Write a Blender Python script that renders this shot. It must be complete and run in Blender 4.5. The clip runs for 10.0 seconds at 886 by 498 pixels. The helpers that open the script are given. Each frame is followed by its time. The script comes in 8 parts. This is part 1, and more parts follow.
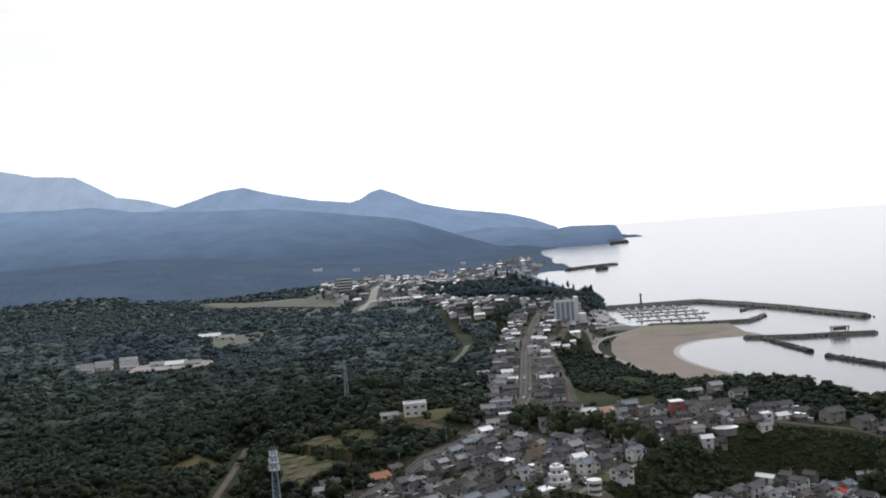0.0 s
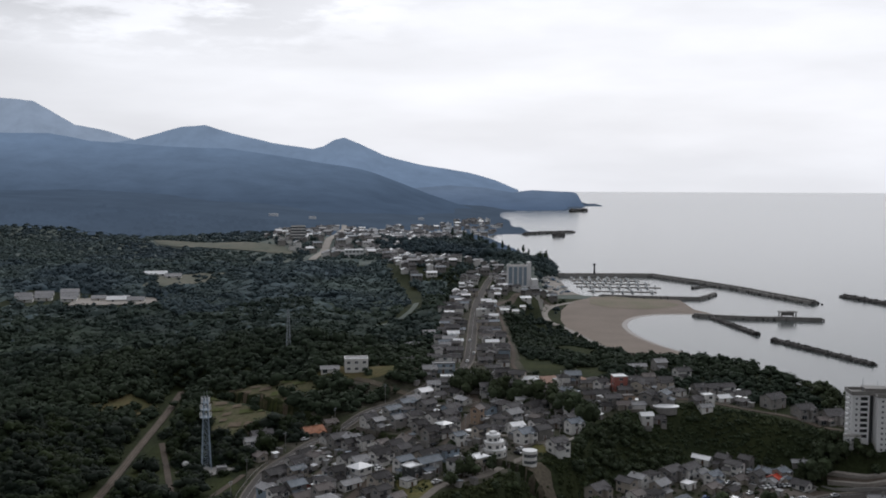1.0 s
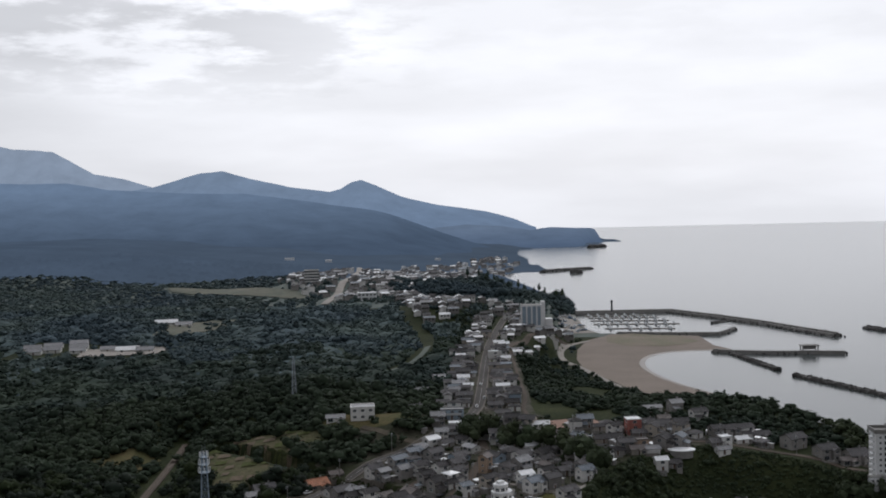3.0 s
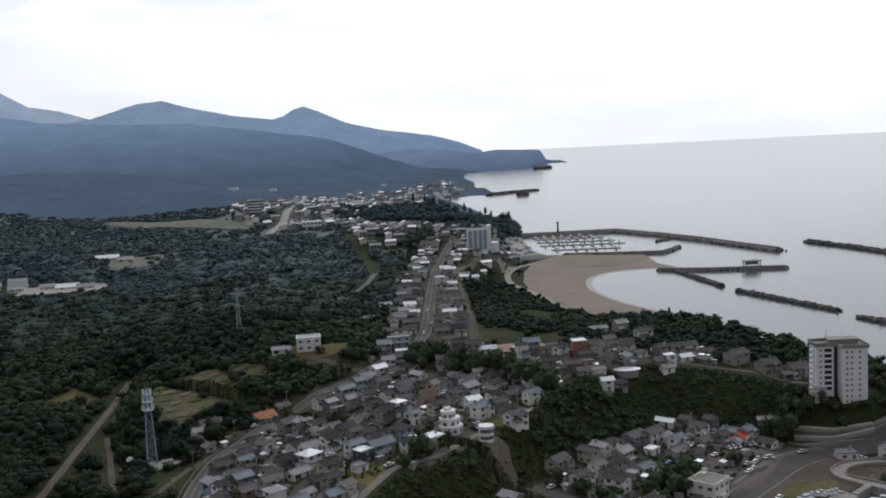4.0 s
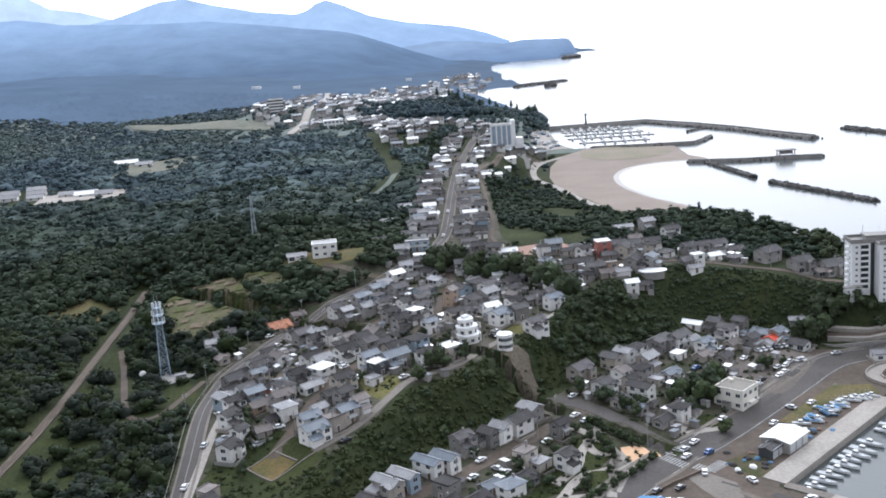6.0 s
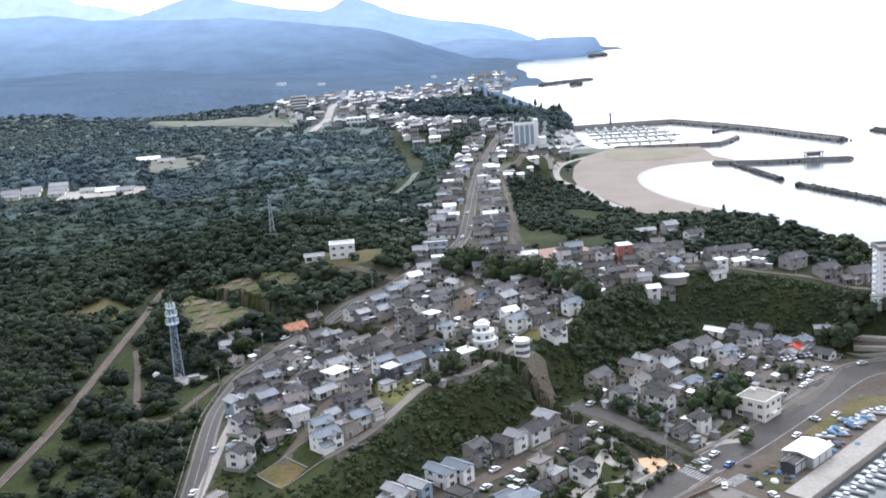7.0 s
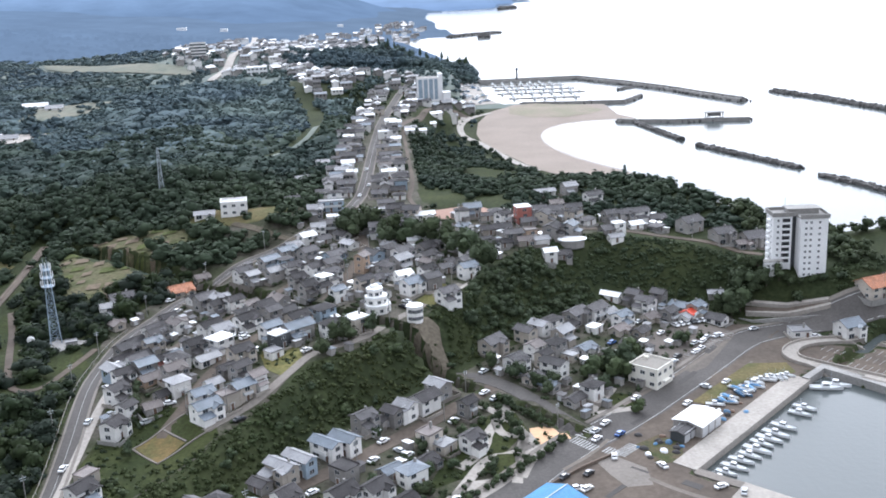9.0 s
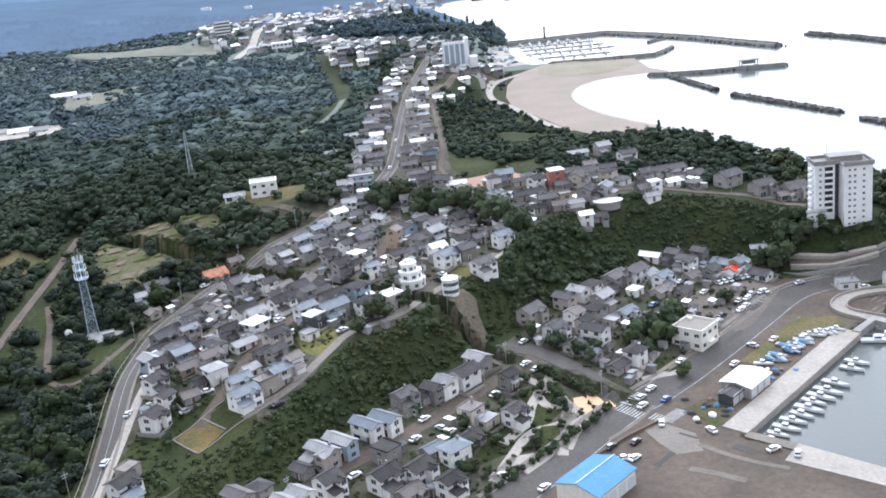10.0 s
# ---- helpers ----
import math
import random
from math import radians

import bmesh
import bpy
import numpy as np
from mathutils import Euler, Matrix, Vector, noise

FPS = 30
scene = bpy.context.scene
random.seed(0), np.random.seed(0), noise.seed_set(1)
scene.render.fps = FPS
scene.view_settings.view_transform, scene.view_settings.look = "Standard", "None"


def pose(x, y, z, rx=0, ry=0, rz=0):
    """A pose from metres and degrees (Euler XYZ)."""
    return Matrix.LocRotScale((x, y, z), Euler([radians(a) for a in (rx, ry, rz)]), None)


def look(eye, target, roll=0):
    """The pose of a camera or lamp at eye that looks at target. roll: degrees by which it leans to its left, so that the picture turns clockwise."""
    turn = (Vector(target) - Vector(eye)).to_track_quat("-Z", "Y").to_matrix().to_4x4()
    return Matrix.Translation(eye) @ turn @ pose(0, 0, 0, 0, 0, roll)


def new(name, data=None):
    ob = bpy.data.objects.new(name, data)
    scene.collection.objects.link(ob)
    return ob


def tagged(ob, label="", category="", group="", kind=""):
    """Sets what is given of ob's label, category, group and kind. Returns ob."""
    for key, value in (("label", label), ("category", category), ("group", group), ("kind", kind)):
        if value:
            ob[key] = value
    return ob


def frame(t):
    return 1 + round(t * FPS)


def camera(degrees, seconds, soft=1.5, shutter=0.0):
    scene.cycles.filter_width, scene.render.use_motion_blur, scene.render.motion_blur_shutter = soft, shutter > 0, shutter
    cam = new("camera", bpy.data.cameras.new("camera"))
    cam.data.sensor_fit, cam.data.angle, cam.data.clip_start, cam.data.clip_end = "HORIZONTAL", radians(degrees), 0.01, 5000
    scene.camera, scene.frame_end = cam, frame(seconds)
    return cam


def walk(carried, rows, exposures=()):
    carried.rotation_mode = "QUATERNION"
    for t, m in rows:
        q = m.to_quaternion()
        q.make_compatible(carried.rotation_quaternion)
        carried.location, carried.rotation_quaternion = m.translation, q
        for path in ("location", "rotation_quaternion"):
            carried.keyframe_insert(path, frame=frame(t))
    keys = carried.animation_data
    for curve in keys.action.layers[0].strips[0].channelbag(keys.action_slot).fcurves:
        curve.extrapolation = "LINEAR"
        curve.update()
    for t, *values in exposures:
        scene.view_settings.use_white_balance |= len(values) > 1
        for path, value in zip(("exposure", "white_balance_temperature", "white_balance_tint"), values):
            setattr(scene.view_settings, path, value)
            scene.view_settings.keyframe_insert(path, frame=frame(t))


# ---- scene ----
cam = camera(46.1, 10.0, soft=1.8)
PATH = [
    (0, (-27.237, -66.411, 137.465), (-27.348, -64.415, 137.387), -4.4),
    (0.5, (-25.244, -60.72, 137.356), (-25.328, -58.723, 137.283), -5.1),
    (1, (-24.53, -55.061, 137.701), (-24.565, -53.068, 137.535), 0.2),
    (1.5, (-22.521, -51.798, 137.598), (-22.576, -49.801, 137.493), -2.9),
    (2, (-21.21, -49.273, 138.306), (-21.304, -47.276, 138.24), -1.6),
    (2.2, (-20.585, -48.339, 138.356), (-20.663, -46.342, 138.297), -1.0),
    (3.3, (-15.625, -40.677, 138.33), (-15.696, -38.683, 138.195), -1.9),
    (3.5, (-15.313, -39.608, 138.454), (-15.385, -37.617, 138.279), -2.6),
    (4, (-14.248, -36.521, 138.781), (-14.228, -34.535, 138.543), -2.8),
    (4.5, (-12.679, -31.297, 138.774), (-12.602, -29.323, 138.461), -2.7),
    (5, (-10.403, -26.418, 139.055), (-10.349, -24.458, 138.657), -1.3),
    (5.5, (-8.929, -22.668, 139.167), (-8.932, -20.715, 138.738), -3.4),
    (7, (-4.766, -11.184, 139.852), (-4.867, -9.235, 139.415), -4.2),
    (7.5, (-4.25, -11.007, 140.4), (-4.356, -9.062, 139.945), -4.0),
    (8, (-3.884, -9.527, 141.216), (-3.909, -7.595, 140.698), -3.2),
    (8.5, (-2.54, -4.362, 140.903), (-2.457, -2.432, 140.384), -2.1),
    (9, (0.653, 0.984, 140.914), (0.722, 2.909, 140.376), -2.4),
    (9.5, (1.954, 4.214, 140.963), (1.982, 6.131, 140.396), -4.2),
    (10, (3.016, 8.216, 140.893), (3.005, 10.125, 140.296), -6.3),
]
# the clip's own exposure: it darkens as the sky fills the view and opens up over the town
EXPOSURES = [(0.0, -0.95, 6050, 12), (0.5, -1.53, 6050, 12), (1.0, -1.55, 6050, 12), (2.2, -1.6, 6050, 12), (3.5, -1.5, 6000, 12), (4.0, -1.35, 5950, 12), (4.5, -1.05, 5900, 12), (5.0, -0.69, 5790, 12), (5.5, -0.34, 5740, 12), (7.0, 0.2, 5640, 12), (8.0, 0.24, 5640, 12), (10.0, 0.39, 5600, 12)]
walk(cam, [(t, look(eye, target, roll)) for t, eye, target, roll in PATH], EXPOSURES)

# ---- daylight: a bright hazy sky with the sun ahead over the sea ----
SUN_EL, SUN_AZ = radians(36), radians(9)
SUN_DIR = Vector((math.sin(SUN_AZ) * math.cos(SUN_EL), math.cos(SUN_AZ) * math.cos(SUN_EL), math.sin(SUN_EL)))
world = bpy.data.worlds.new("sky")
scene.world = world
world.use_nodes = True
wn, wl = world.node_tree.nodes, world.node_tree.links
wn.clear()
sky = wn.new("ShaderNodeTexSky")
sky.sky_type, sky.sun_disc, sky.sun_elevation, sky.sun_rotation = "NISHITA", False, SUN_EL, SUN_AZ
sky.air_density, sky.dust_density = 1.0, 3.0
coord = wn.new("ShaderNodeTexCoord")
dot = wn.new("ShaderNodeVectorMath")
dot.operation = "DOT_PRODUCT"
dot.inputs[1].default_value = SUN_DIR
wl.new(coord.outputs["Generated"], dot.inputs[0])
glow = wn.new("ShaderNodeMapRange")
glow.interpolation_type = "SMOOTHSTEP"
for slot, value in zip(("From Min", "From Max", "To Min", "To Max"), (0.25, 0.99, 1.02, 3.5)):
    glow.inputs[slot].default_value = value
wl.new(dot.outputs["Value"], glow.inputs["Value"])
stretch = wn.new("ShaderNodeMapping")
stretch.inputs["Scale"].default_value = (1.2, 1.2, 6.0)
wl.new(coord.outputs["Generated"], stretch.inputs["Vector"])
cloud = wn.new("ShaderNodeTexNoise")
cloud.inputs["Scale"].default_value, cloud.inputs["Detail"].default_value = 3.2, 7
wl.new(stretch.outputs["Vector"], cloud.inputs["Vector"])
bands = wn.new("ShaderNodeMapRange")
for slot, value in zip(("From Min", "From Max", "To Min", "To Max"), (0.38, 0.68, 0.90, 1.04)):
    bands.inputs[slot].default_value = value
wl.new(cloud.outputs["Fac"], bands.inputs["Value"])
# broken high cloud: small bright heaps with grey undersides, only well above the horizon
heap_map = wn.new("ShaderNodeMapping")
heap_map.inputs["Scale"].default_value, heap_map.inputs["Rotation"].default_value = (2.0, 2.0, 8.0), (0.0, radians(-12), 0.0)
wl.new(coord.outputs["Generated"], heap_map.inputs["Vector"])
heap = wn.new("ShaderNodeTexNoise")
heap.inputs["Scale"].default_value, heap.inputs["Detail"].default_value, heap.inputs["Roughness"].default_value, heap.inputs["Distortion"].default_value = 4.0, 8, 0.6, 0.0
wl.new(heap_map.outputs["Vector"], heap.inputs["Vector"])
heap_gain = wn.new("ShaderNodeMapRange")
heap_gain.interpolation_type = "SMOOTHSTEP"
for slot, value in zip(("From Min", "From Max", "To Min", "To Max"), (0.42, 0.58, 0.80, 1.16)):
    heap_gain.inputs[slot].default_value = value
wl.new(heap.outputs["Fac"], heap_gain.inputs["Value"])
split_dir = wn.new("ShaderNodeSeparateXYZ")
wl.new(coord.outputs["Generated"], split_dir.inputs["Vector"])
cover = wn.new("ShaderNodeMapRange")
cover.interpolation_type = "SMOOTHSTEP"
for slot, value in zip(("From Min", "From Max", "To Min", "To Max"), (0.075, 0.16, 0.0, 1.0)):
    cover.inputs[slot].default_value = value
wl.new(split_dir.outputs["Z"], cover.inputs["Value"])
cover_mix = wn.new("ShaderNodeMix")
cover_mix.inputs["A"].default_value = 1.0
west_side = wn.new("ShaderNodeMapRange")
west_side.interpolation_type = "SMOOTHSTEP"
for slot, value in zip(("From Min", "From Max", "To Min", "To Max"), (0.02, -0.24, 0.12, 1.0)):
    west_side.inputs[slot].default_value = value
wl.new(split_dir.outputs["X"], west_side.inputs["Value"])
cover_both = wn.new("ShaderNodeMath")
cover_both.operation = "MULTIPLY"
wl.new(cover.outputs["Result"], cover_both.inputs[0])
wl.new(west_side.outputs["Result"], cover_both.inputs[1])
wl.new(cover_both.outputs["Value"], cover_mix.inputs["Factor"])
wl.new(heap_gain.outputs["Result"], cover_mix.inputs["B"])
layers = wn.new("ShaderNodeMath")
layers.operation = "MULTIPLY"
wl.new(bands.outputs["Result"], layers.inputs[0])
wl.new(cover_mix.outputs["Result"], layers.inputs[1])
bright = wn.new("ShaderNodeMath")
bright.operation = "MULTIPLY"
wl.new(glow.outputs["Result"], bright.inputs[0])
wl.new(layers.outputs["Value"], bright.inputs[1])
veil = wn.new("ShaderNodeVectorMath")
veil.operation = "SCALE"
veil.inputs[0].default_value = (1.0, 0.985, 0.965)
wl.new(bright.outputs["Value"], veil.inputs["Scale"])
thin = wn.new("ShaderNodeVectorMath")
thin.operation = "SCALE"
thin.inputs["Scale"].default_value = 0.06
wl.new(sky.outputs["Color"], thin.inputs[0])
both = wn.new("ShaderNodeMix")
both.data_type = "RGBA"
both.inputs["Factor"].default_value = 0.86
wl.new(thin.outputs["Vector"], both.inputs["A"])
wl.new(veil.outputs["Vector"], both.inputs["B"])
back = wn.new("ShaderNodeBackground")
back.inputs["Strength"].default_value = 1.0
wl.new(both.outputs["Result"], back.inputs["Color"])
wl.new(back.outputs["Background"], wn.new("ShaderNodeOutputWorld").inputs["Surface"])

sun = new("sun", bpy.data.lights.new("sun", "SUN"))
sun.data.energy, sun.data.angle, sun.data.color = 1.1, radians(12), (1.0, 0.95, 0.88)
sun.matrix_world = look(SUN_DIR * 900, (0, 0, 0))


# ---- materials ----
def surface(name, colour, rough=0.75, metal=0.0, vary=0.25, coarse=0.08, fine=1.5, bump=0.3, second=None, by_object=0.0, specular=0.4, islands=0.0, seams=0.0):
    """A surface whose colour varies at two scales, with a fine relief; by_object and islands: how far whole pieces differ; seams: the spacing of ribs."""
    m = bpy.data.materials.new(name)
    m.use_nodes = True
    n, l = m.node_tree.nodes, m.node_tree.links
    b = n["Principled BSDF"]
    place = n.new("ShaderNodeNewGeometry")
    big, small = n.new("ShaderNodeTexNoise"), n.new("ShaderNodeTexNoise")
    for noise_node, size in ((big, coarse), (small, fine)):
        noise_node.inputs["Scale"].default_value, noise_node.inputs["Detail"].default_value = size, 4
        l.new(place.outputs["Position"], noise_node.inputs["Vector"])
    mix = n.new("ShaderNodeMix")
    mix.data_type = "RGBA"
    mix.inputs["A"].default_value = (*colour, 1)
    mix.inputs["B"].default_value = (*(second or [c * 0.55 for c in colour]), 1)
    spread = n.new("ShaderNodeMapRange")
    spread.inputs["From Min"].default_value, spread.inputs["From Max"].default_value = 0.36, 0.64
    l.new(big.outputs["Fac"], spread.inputs["Value"])
    if second is None:
        spread.inputs["To Max"].default_value = min(1, vary * 2)
    l.new(spread.outputs["Result"], mix.inputs["Factor"])
    hsv = n.new("ShaderNodeHueSaturation")
    l.new(mix.outputs["Result"], hsv.inputs["Color"])
    tone = n.new("ShaderNodeMapRange")
    tone.inputs["From Min"].default_value, tone.inputs["From Max"].default_value = 0.25, 0.75
    tone.inputs["To Min"].default_value, tone.inputs["To Max"].default_value = 1 - vary, 1 + vary
    l.new(small.outputs["Fac"], tone.inputs["Value"])
    value = tone.outputs["Result"]
    for amount, source in ((by_object, "object"), (islands, "island")):
        if amount:
            pick = n.new("ShaderNodeObjectInfo").outputs["Random"] if source == "object" else place.outputs["Random Per Island"]
            shift = n.new("ShaderNodeMapRange")
            shift.inputs["To Min"].default_value, shift.inputs["To Max"].default_value = 1 - amount, 1 + amount
            l.new(pick, shift.inputs["Value"])
            times = n.new("ShaderNodeMath")
            times.operation = "MULTIPLY"
            l.new(value, times.inputs[0])
            l.new(shift.outputs["Result"], times.inputs[1])
            value = times.outputs["Value"]
    l.new(value, hsv.inputs["Value"])
    l.new(hsv.outputs["Color"], b.inputs["Base Color"])
    b.inputs["Roughness"].default_value, b.inputs["Metallic"].default_value = rough, metal
    b.inputs["Specular IOR Level"].default_value = specular
    if bump:
        relief = n.new("ShaderNodeBump")
        relief.inputs["Strength"].default_value, relief.inputs["Distance"].default_value = bump, 0.15
        level = small.outputs["Fac"]
        if seams:
            wave = n.new("ShaderNodeTexWave")
            where = n.new("ShaderNodeTexCoord")
            wave.inputs["Scale"].default_value = 0.5 / seams
            l.new(where.outputs["Object"], wave.inputs["Vector"])
            total = n.new("ShaderNodeMath")
            l.new(small.outputs["Fac"], total.inputs[0])
            l.new(wave.outputs["Fac"], total.inputs[1])
            level = total.outputs["Value"]
        l.new(level, relief.inputs["Height"])
        l.new(relief.outputs["Normal"], b.inputs["Normal"])
    return m


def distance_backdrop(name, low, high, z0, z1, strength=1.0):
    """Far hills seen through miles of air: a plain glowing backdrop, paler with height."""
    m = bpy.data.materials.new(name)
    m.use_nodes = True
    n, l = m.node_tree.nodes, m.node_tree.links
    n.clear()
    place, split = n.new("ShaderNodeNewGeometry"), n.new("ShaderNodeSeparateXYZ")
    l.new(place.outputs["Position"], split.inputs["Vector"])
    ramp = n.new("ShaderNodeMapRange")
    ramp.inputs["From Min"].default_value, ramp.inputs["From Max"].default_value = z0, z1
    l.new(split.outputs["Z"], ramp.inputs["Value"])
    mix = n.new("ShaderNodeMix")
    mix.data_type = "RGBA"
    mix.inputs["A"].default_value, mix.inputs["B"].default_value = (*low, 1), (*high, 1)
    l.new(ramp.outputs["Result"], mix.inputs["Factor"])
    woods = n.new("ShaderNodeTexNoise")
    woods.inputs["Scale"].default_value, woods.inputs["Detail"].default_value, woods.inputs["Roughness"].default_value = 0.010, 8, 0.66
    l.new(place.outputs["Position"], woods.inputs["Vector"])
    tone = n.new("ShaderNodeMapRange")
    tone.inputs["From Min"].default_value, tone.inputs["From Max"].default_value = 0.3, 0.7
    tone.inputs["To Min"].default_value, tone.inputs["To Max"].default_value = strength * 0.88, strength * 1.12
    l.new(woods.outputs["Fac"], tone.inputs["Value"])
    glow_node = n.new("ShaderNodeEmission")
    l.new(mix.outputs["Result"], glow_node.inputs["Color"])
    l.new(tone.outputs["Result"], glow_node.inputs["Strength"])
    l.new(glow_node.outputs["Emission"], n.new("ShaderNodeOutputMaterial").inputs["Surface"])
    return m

# haze over the far hills, land and woods, painted as glowing air colours
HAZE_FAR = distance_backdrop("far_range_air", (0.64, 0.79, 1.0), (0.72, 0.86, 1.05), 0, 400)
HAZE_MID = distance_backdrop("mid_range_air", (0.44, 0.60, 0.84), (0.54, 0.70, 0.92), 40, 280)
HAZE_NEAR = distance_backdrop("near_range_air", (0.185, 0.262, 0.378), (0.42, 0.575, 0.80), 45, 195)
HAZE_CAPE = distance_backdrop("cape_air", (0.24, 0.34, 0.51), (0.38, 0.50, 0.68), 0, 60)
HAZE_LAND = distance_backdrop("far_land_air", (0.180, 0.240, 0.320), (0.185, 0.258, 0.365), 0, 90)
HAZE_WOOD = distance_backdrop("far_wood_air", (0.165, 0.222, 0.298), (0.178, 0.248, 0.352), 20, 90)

ROOF = {
    "d": surface("dark_roof", (0.064, 0.060, 0.061), 0.7, 0.0, 0.3, 0.3, 2.5, 0.5, by_object=0.4, specular=0.2, seams=0.45),
    "g": surface("grey_roof", (0.122, 0.117, 0.119), 0.7, 0.0, 0.25, 0.3, 2.5, 0.5, by_object=0.35, specular=0.2, seams=0.45),
    "l": surface("pale_metal_roof", (0.28, 0.28, 0.29), 0.42, 0.0, 0.2, 0.3, 2.5, 0.4, by_object=0.2, seams=0.45),
    "b": surface("light_blue_roof", (0.155, 0.182, 0.215), 0.42, 0.0, 0.2, 0.3, 2.5, 0.4, by_object=0.2, seams=0.45),
    "w": surface("white_roof", (0.84, 0.85, 0.86), 0.35, 0.0, 0.08, 0.3, 2.0, 0.2, specular=0.5),
    "o": surface("orange_tile_roof", (0.50, 0.21, 0.11), 0.6, 0.0, 0.35, 0.4, 2.5, 0.6, seams=0.3),
    "t": surface("tan_roof", (0.185, 0.160, 0.150), 0.65, 0.0, 0.25, 0.3, 2.5, 0.4, by_object=0.25, seams=0.45),
    "r": surface("red_roof", (0.40, 0.10, 0.08), 0.55, 0.0, 0.25, 0.3, 2.5, 0.4, seams=0.45),
}
WALL = {
    "w": surface("white_render", (0.82, 0.805, 0.78), 0.8, 0, 0.12, 0.35, 3, 0.2, by_object=0.12),
    "g": surface("grey_siding", (0.315, 0.30, 0.285), 0.8, 0, 0.2, 0.35, 3, 0.2, by_object=0.35),
    "t": surface("tan_render", (0.47, 0.425, 0.37), 0.8, 0, 0.18, 0.35, 3, 0.2, by_object=0.25),
    "d": surface("dark_siding", (0.07, 0.075, 0.08), 0.75, 0, 0.25, 0.35, 3, 0.2),
    "b": surface("blue_grey_siding", (0.34, 0.42, 0.50), 0.75, 0, 0.15, 0.35, 3, 0.2),
    "o": surface("ochre_render", (0.46, 0.34, 0.25), 0.8, 0, 0.18, 0.35, 3, 0.2),
    "r": surface("red_siding", (0.42, 0.16, 0.13), 0.8, 0, 0.18, 0.35, 3, 0.2),
}
ROOF_WORDS = {"d": "dark", "g": "grey", "l": "pale metal", "b": "light blue", "w": "white", "o": "orange tiled", "t": "tan", "r": "red"}
WALL_WORDS = {"w": "white", "g": "grey", "t": "tan", "d": "dark", "b": "blue-grey", "o": "ochre", "r": "red"}
GLASS = surface("window_glass", (0.05, 0.06, 0.07), 0.08, 0, 0.3, 0.3, 0.6, 0.0, specular=0.8)
FRAME = surface("window_frame", (0.60, 0.61, 0.62), 0.5, 0, 0.1)
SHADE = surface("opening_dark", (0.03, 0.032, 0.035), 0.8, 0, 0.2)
DOOR = surface("door_brown", (0.16, 0.10, 0.07), 0.6, 0, 0.2)
CONCRETE = surface("concrete", (0.30, 0.29, 0.275), 0.85, 0, 0.2, 0.12, 1.2, 0.3)
PALE_CONCRETE = surface("pale_concrete", (0.355, 0.325, 0.29), 0.85, 0, 0.18, 0.1, 1.0, 0.3)
ASPHALT = surface("asphalt", (0.112, 0.104, 0.098), 0.88, 0, 0.2, 0.06, 1.5, 0.2, specular=0.12)
WORN_ASPHALT = surface("worn_asphalt", (0.126, 0.103, 0.084), 0.9, 0, 0.2, 0.06, 0.7, 0.2, second=(0.094, 0.078, 0.065), specular=0.12)
KERB = surface("kerb_concrete", (0.215, 0.194, 0.172), 0.9, 0, 0.15, 0.1, 1.0, 0.2, specular=0.12)
MARKING = surface("road_paint", (0.42, 0.42, 0.41), 0.8, 0, 0.35, 0.3, 2.0, 0.1)
DIRT = surface("trodden_earth", (0.145, 0.125, 0.095), 0.95, 0, 0.3, 0.07, 0.9, 0.4, specular=0.12)
SAND = surface("beach_sand", (0.27, 0.222, 0.185), 0.95, 0, 0.1, 0.03, 0.6, 0.2, second=(0.235, 0.195, 0.162))
PLAY_SAND = surface("playground_sand", (0.66, 0.43, 0.26), 0.95, 0, 0.1, 0.1, 1.0, 0.2)
YELLOW_LAWN = surface("yellow_lawn", (0.175, 0.155, 0.060), 0.95, 0, 0.3, 0.15, 0.9, 0.5, second=(0.10, 0.105, 0.042), specular=0.12)
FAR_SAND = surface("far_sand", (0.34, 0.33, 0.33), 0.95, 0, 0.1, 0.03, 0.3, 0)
GRASS = surface("grass", (0.044, 0.052, 0.018), 0.95, 0, 0.4, 0.06, 0.9, 0.5, second=(0.025, 0.034, 0.012), specular=0.12)
DRY_GRASS = surface("dry_grass", (0.145, 0.120, 0.060), 0.95, 0, 0.25, 0.08, 0.9, 0.5, second=(0.085, 0.092, 0.040), specular=0.12)
YARD = surface("town_ground", (0.100, 0.090, 0.075), 0.92, 0, 0.35, 0.09, 0.8, 0.3, second=(0.045, 0.050, 0.028), specular=0.12)
GROUND = surface("wild_ground", (0.040, 0.048, 0.020), 0.95, 0, 0.4, 0.035, 0.6, 0.7, second=(0.024, 0.032, 0.014), specular=0.12)
ROCK = surface("armour_stone", (0.13, 0.125, 0.12), 0.9, 0, 0.3, 0.2, 1.0, 0.6, islands=0.4)
STEEL = surface("galvanised_steel", (0.42, 0.46, 0.50), 0.5, 0.3, 0.15)
TOWER_STEEL = surface("pale_painted_steel", (0.36, 0.44, 0.53), 0.5, 0.1, 0.15)
BLUE_SHEET = surface("blue_sheet_roof", (0.045, 0.215, 0.43), 0.45, 0, 0.15, 0.15, 1.5, 0.3, seams=0.6)
BLUE_COVER = surface("blue_boat_cover", (0.12, 0.25, 0.42), 0.7, 0, 0.25, 0.8, 3, 0.4, by_object=0.5)
HULL = surface("white_hull", (0.78, 0.79, 0.80), 0.3, 0, 0.08, 0.8, 3, 0.05, by_object=0.08, specular=0.5)
WATERLINE = surface("dark_waterline", (0.05, 0.07, 0.09), 0.5, 0, 0.1)
HULL_BLUE = surface("blue_hull", (0.10, 0.20, 0.34), 0.3, 0, 0.1, 0.8, 3, 0.05, specular=0.5)
DECK = surface("boat_deck", (0.52, 0.55, 0.56), 0.6, 0, 0.2)
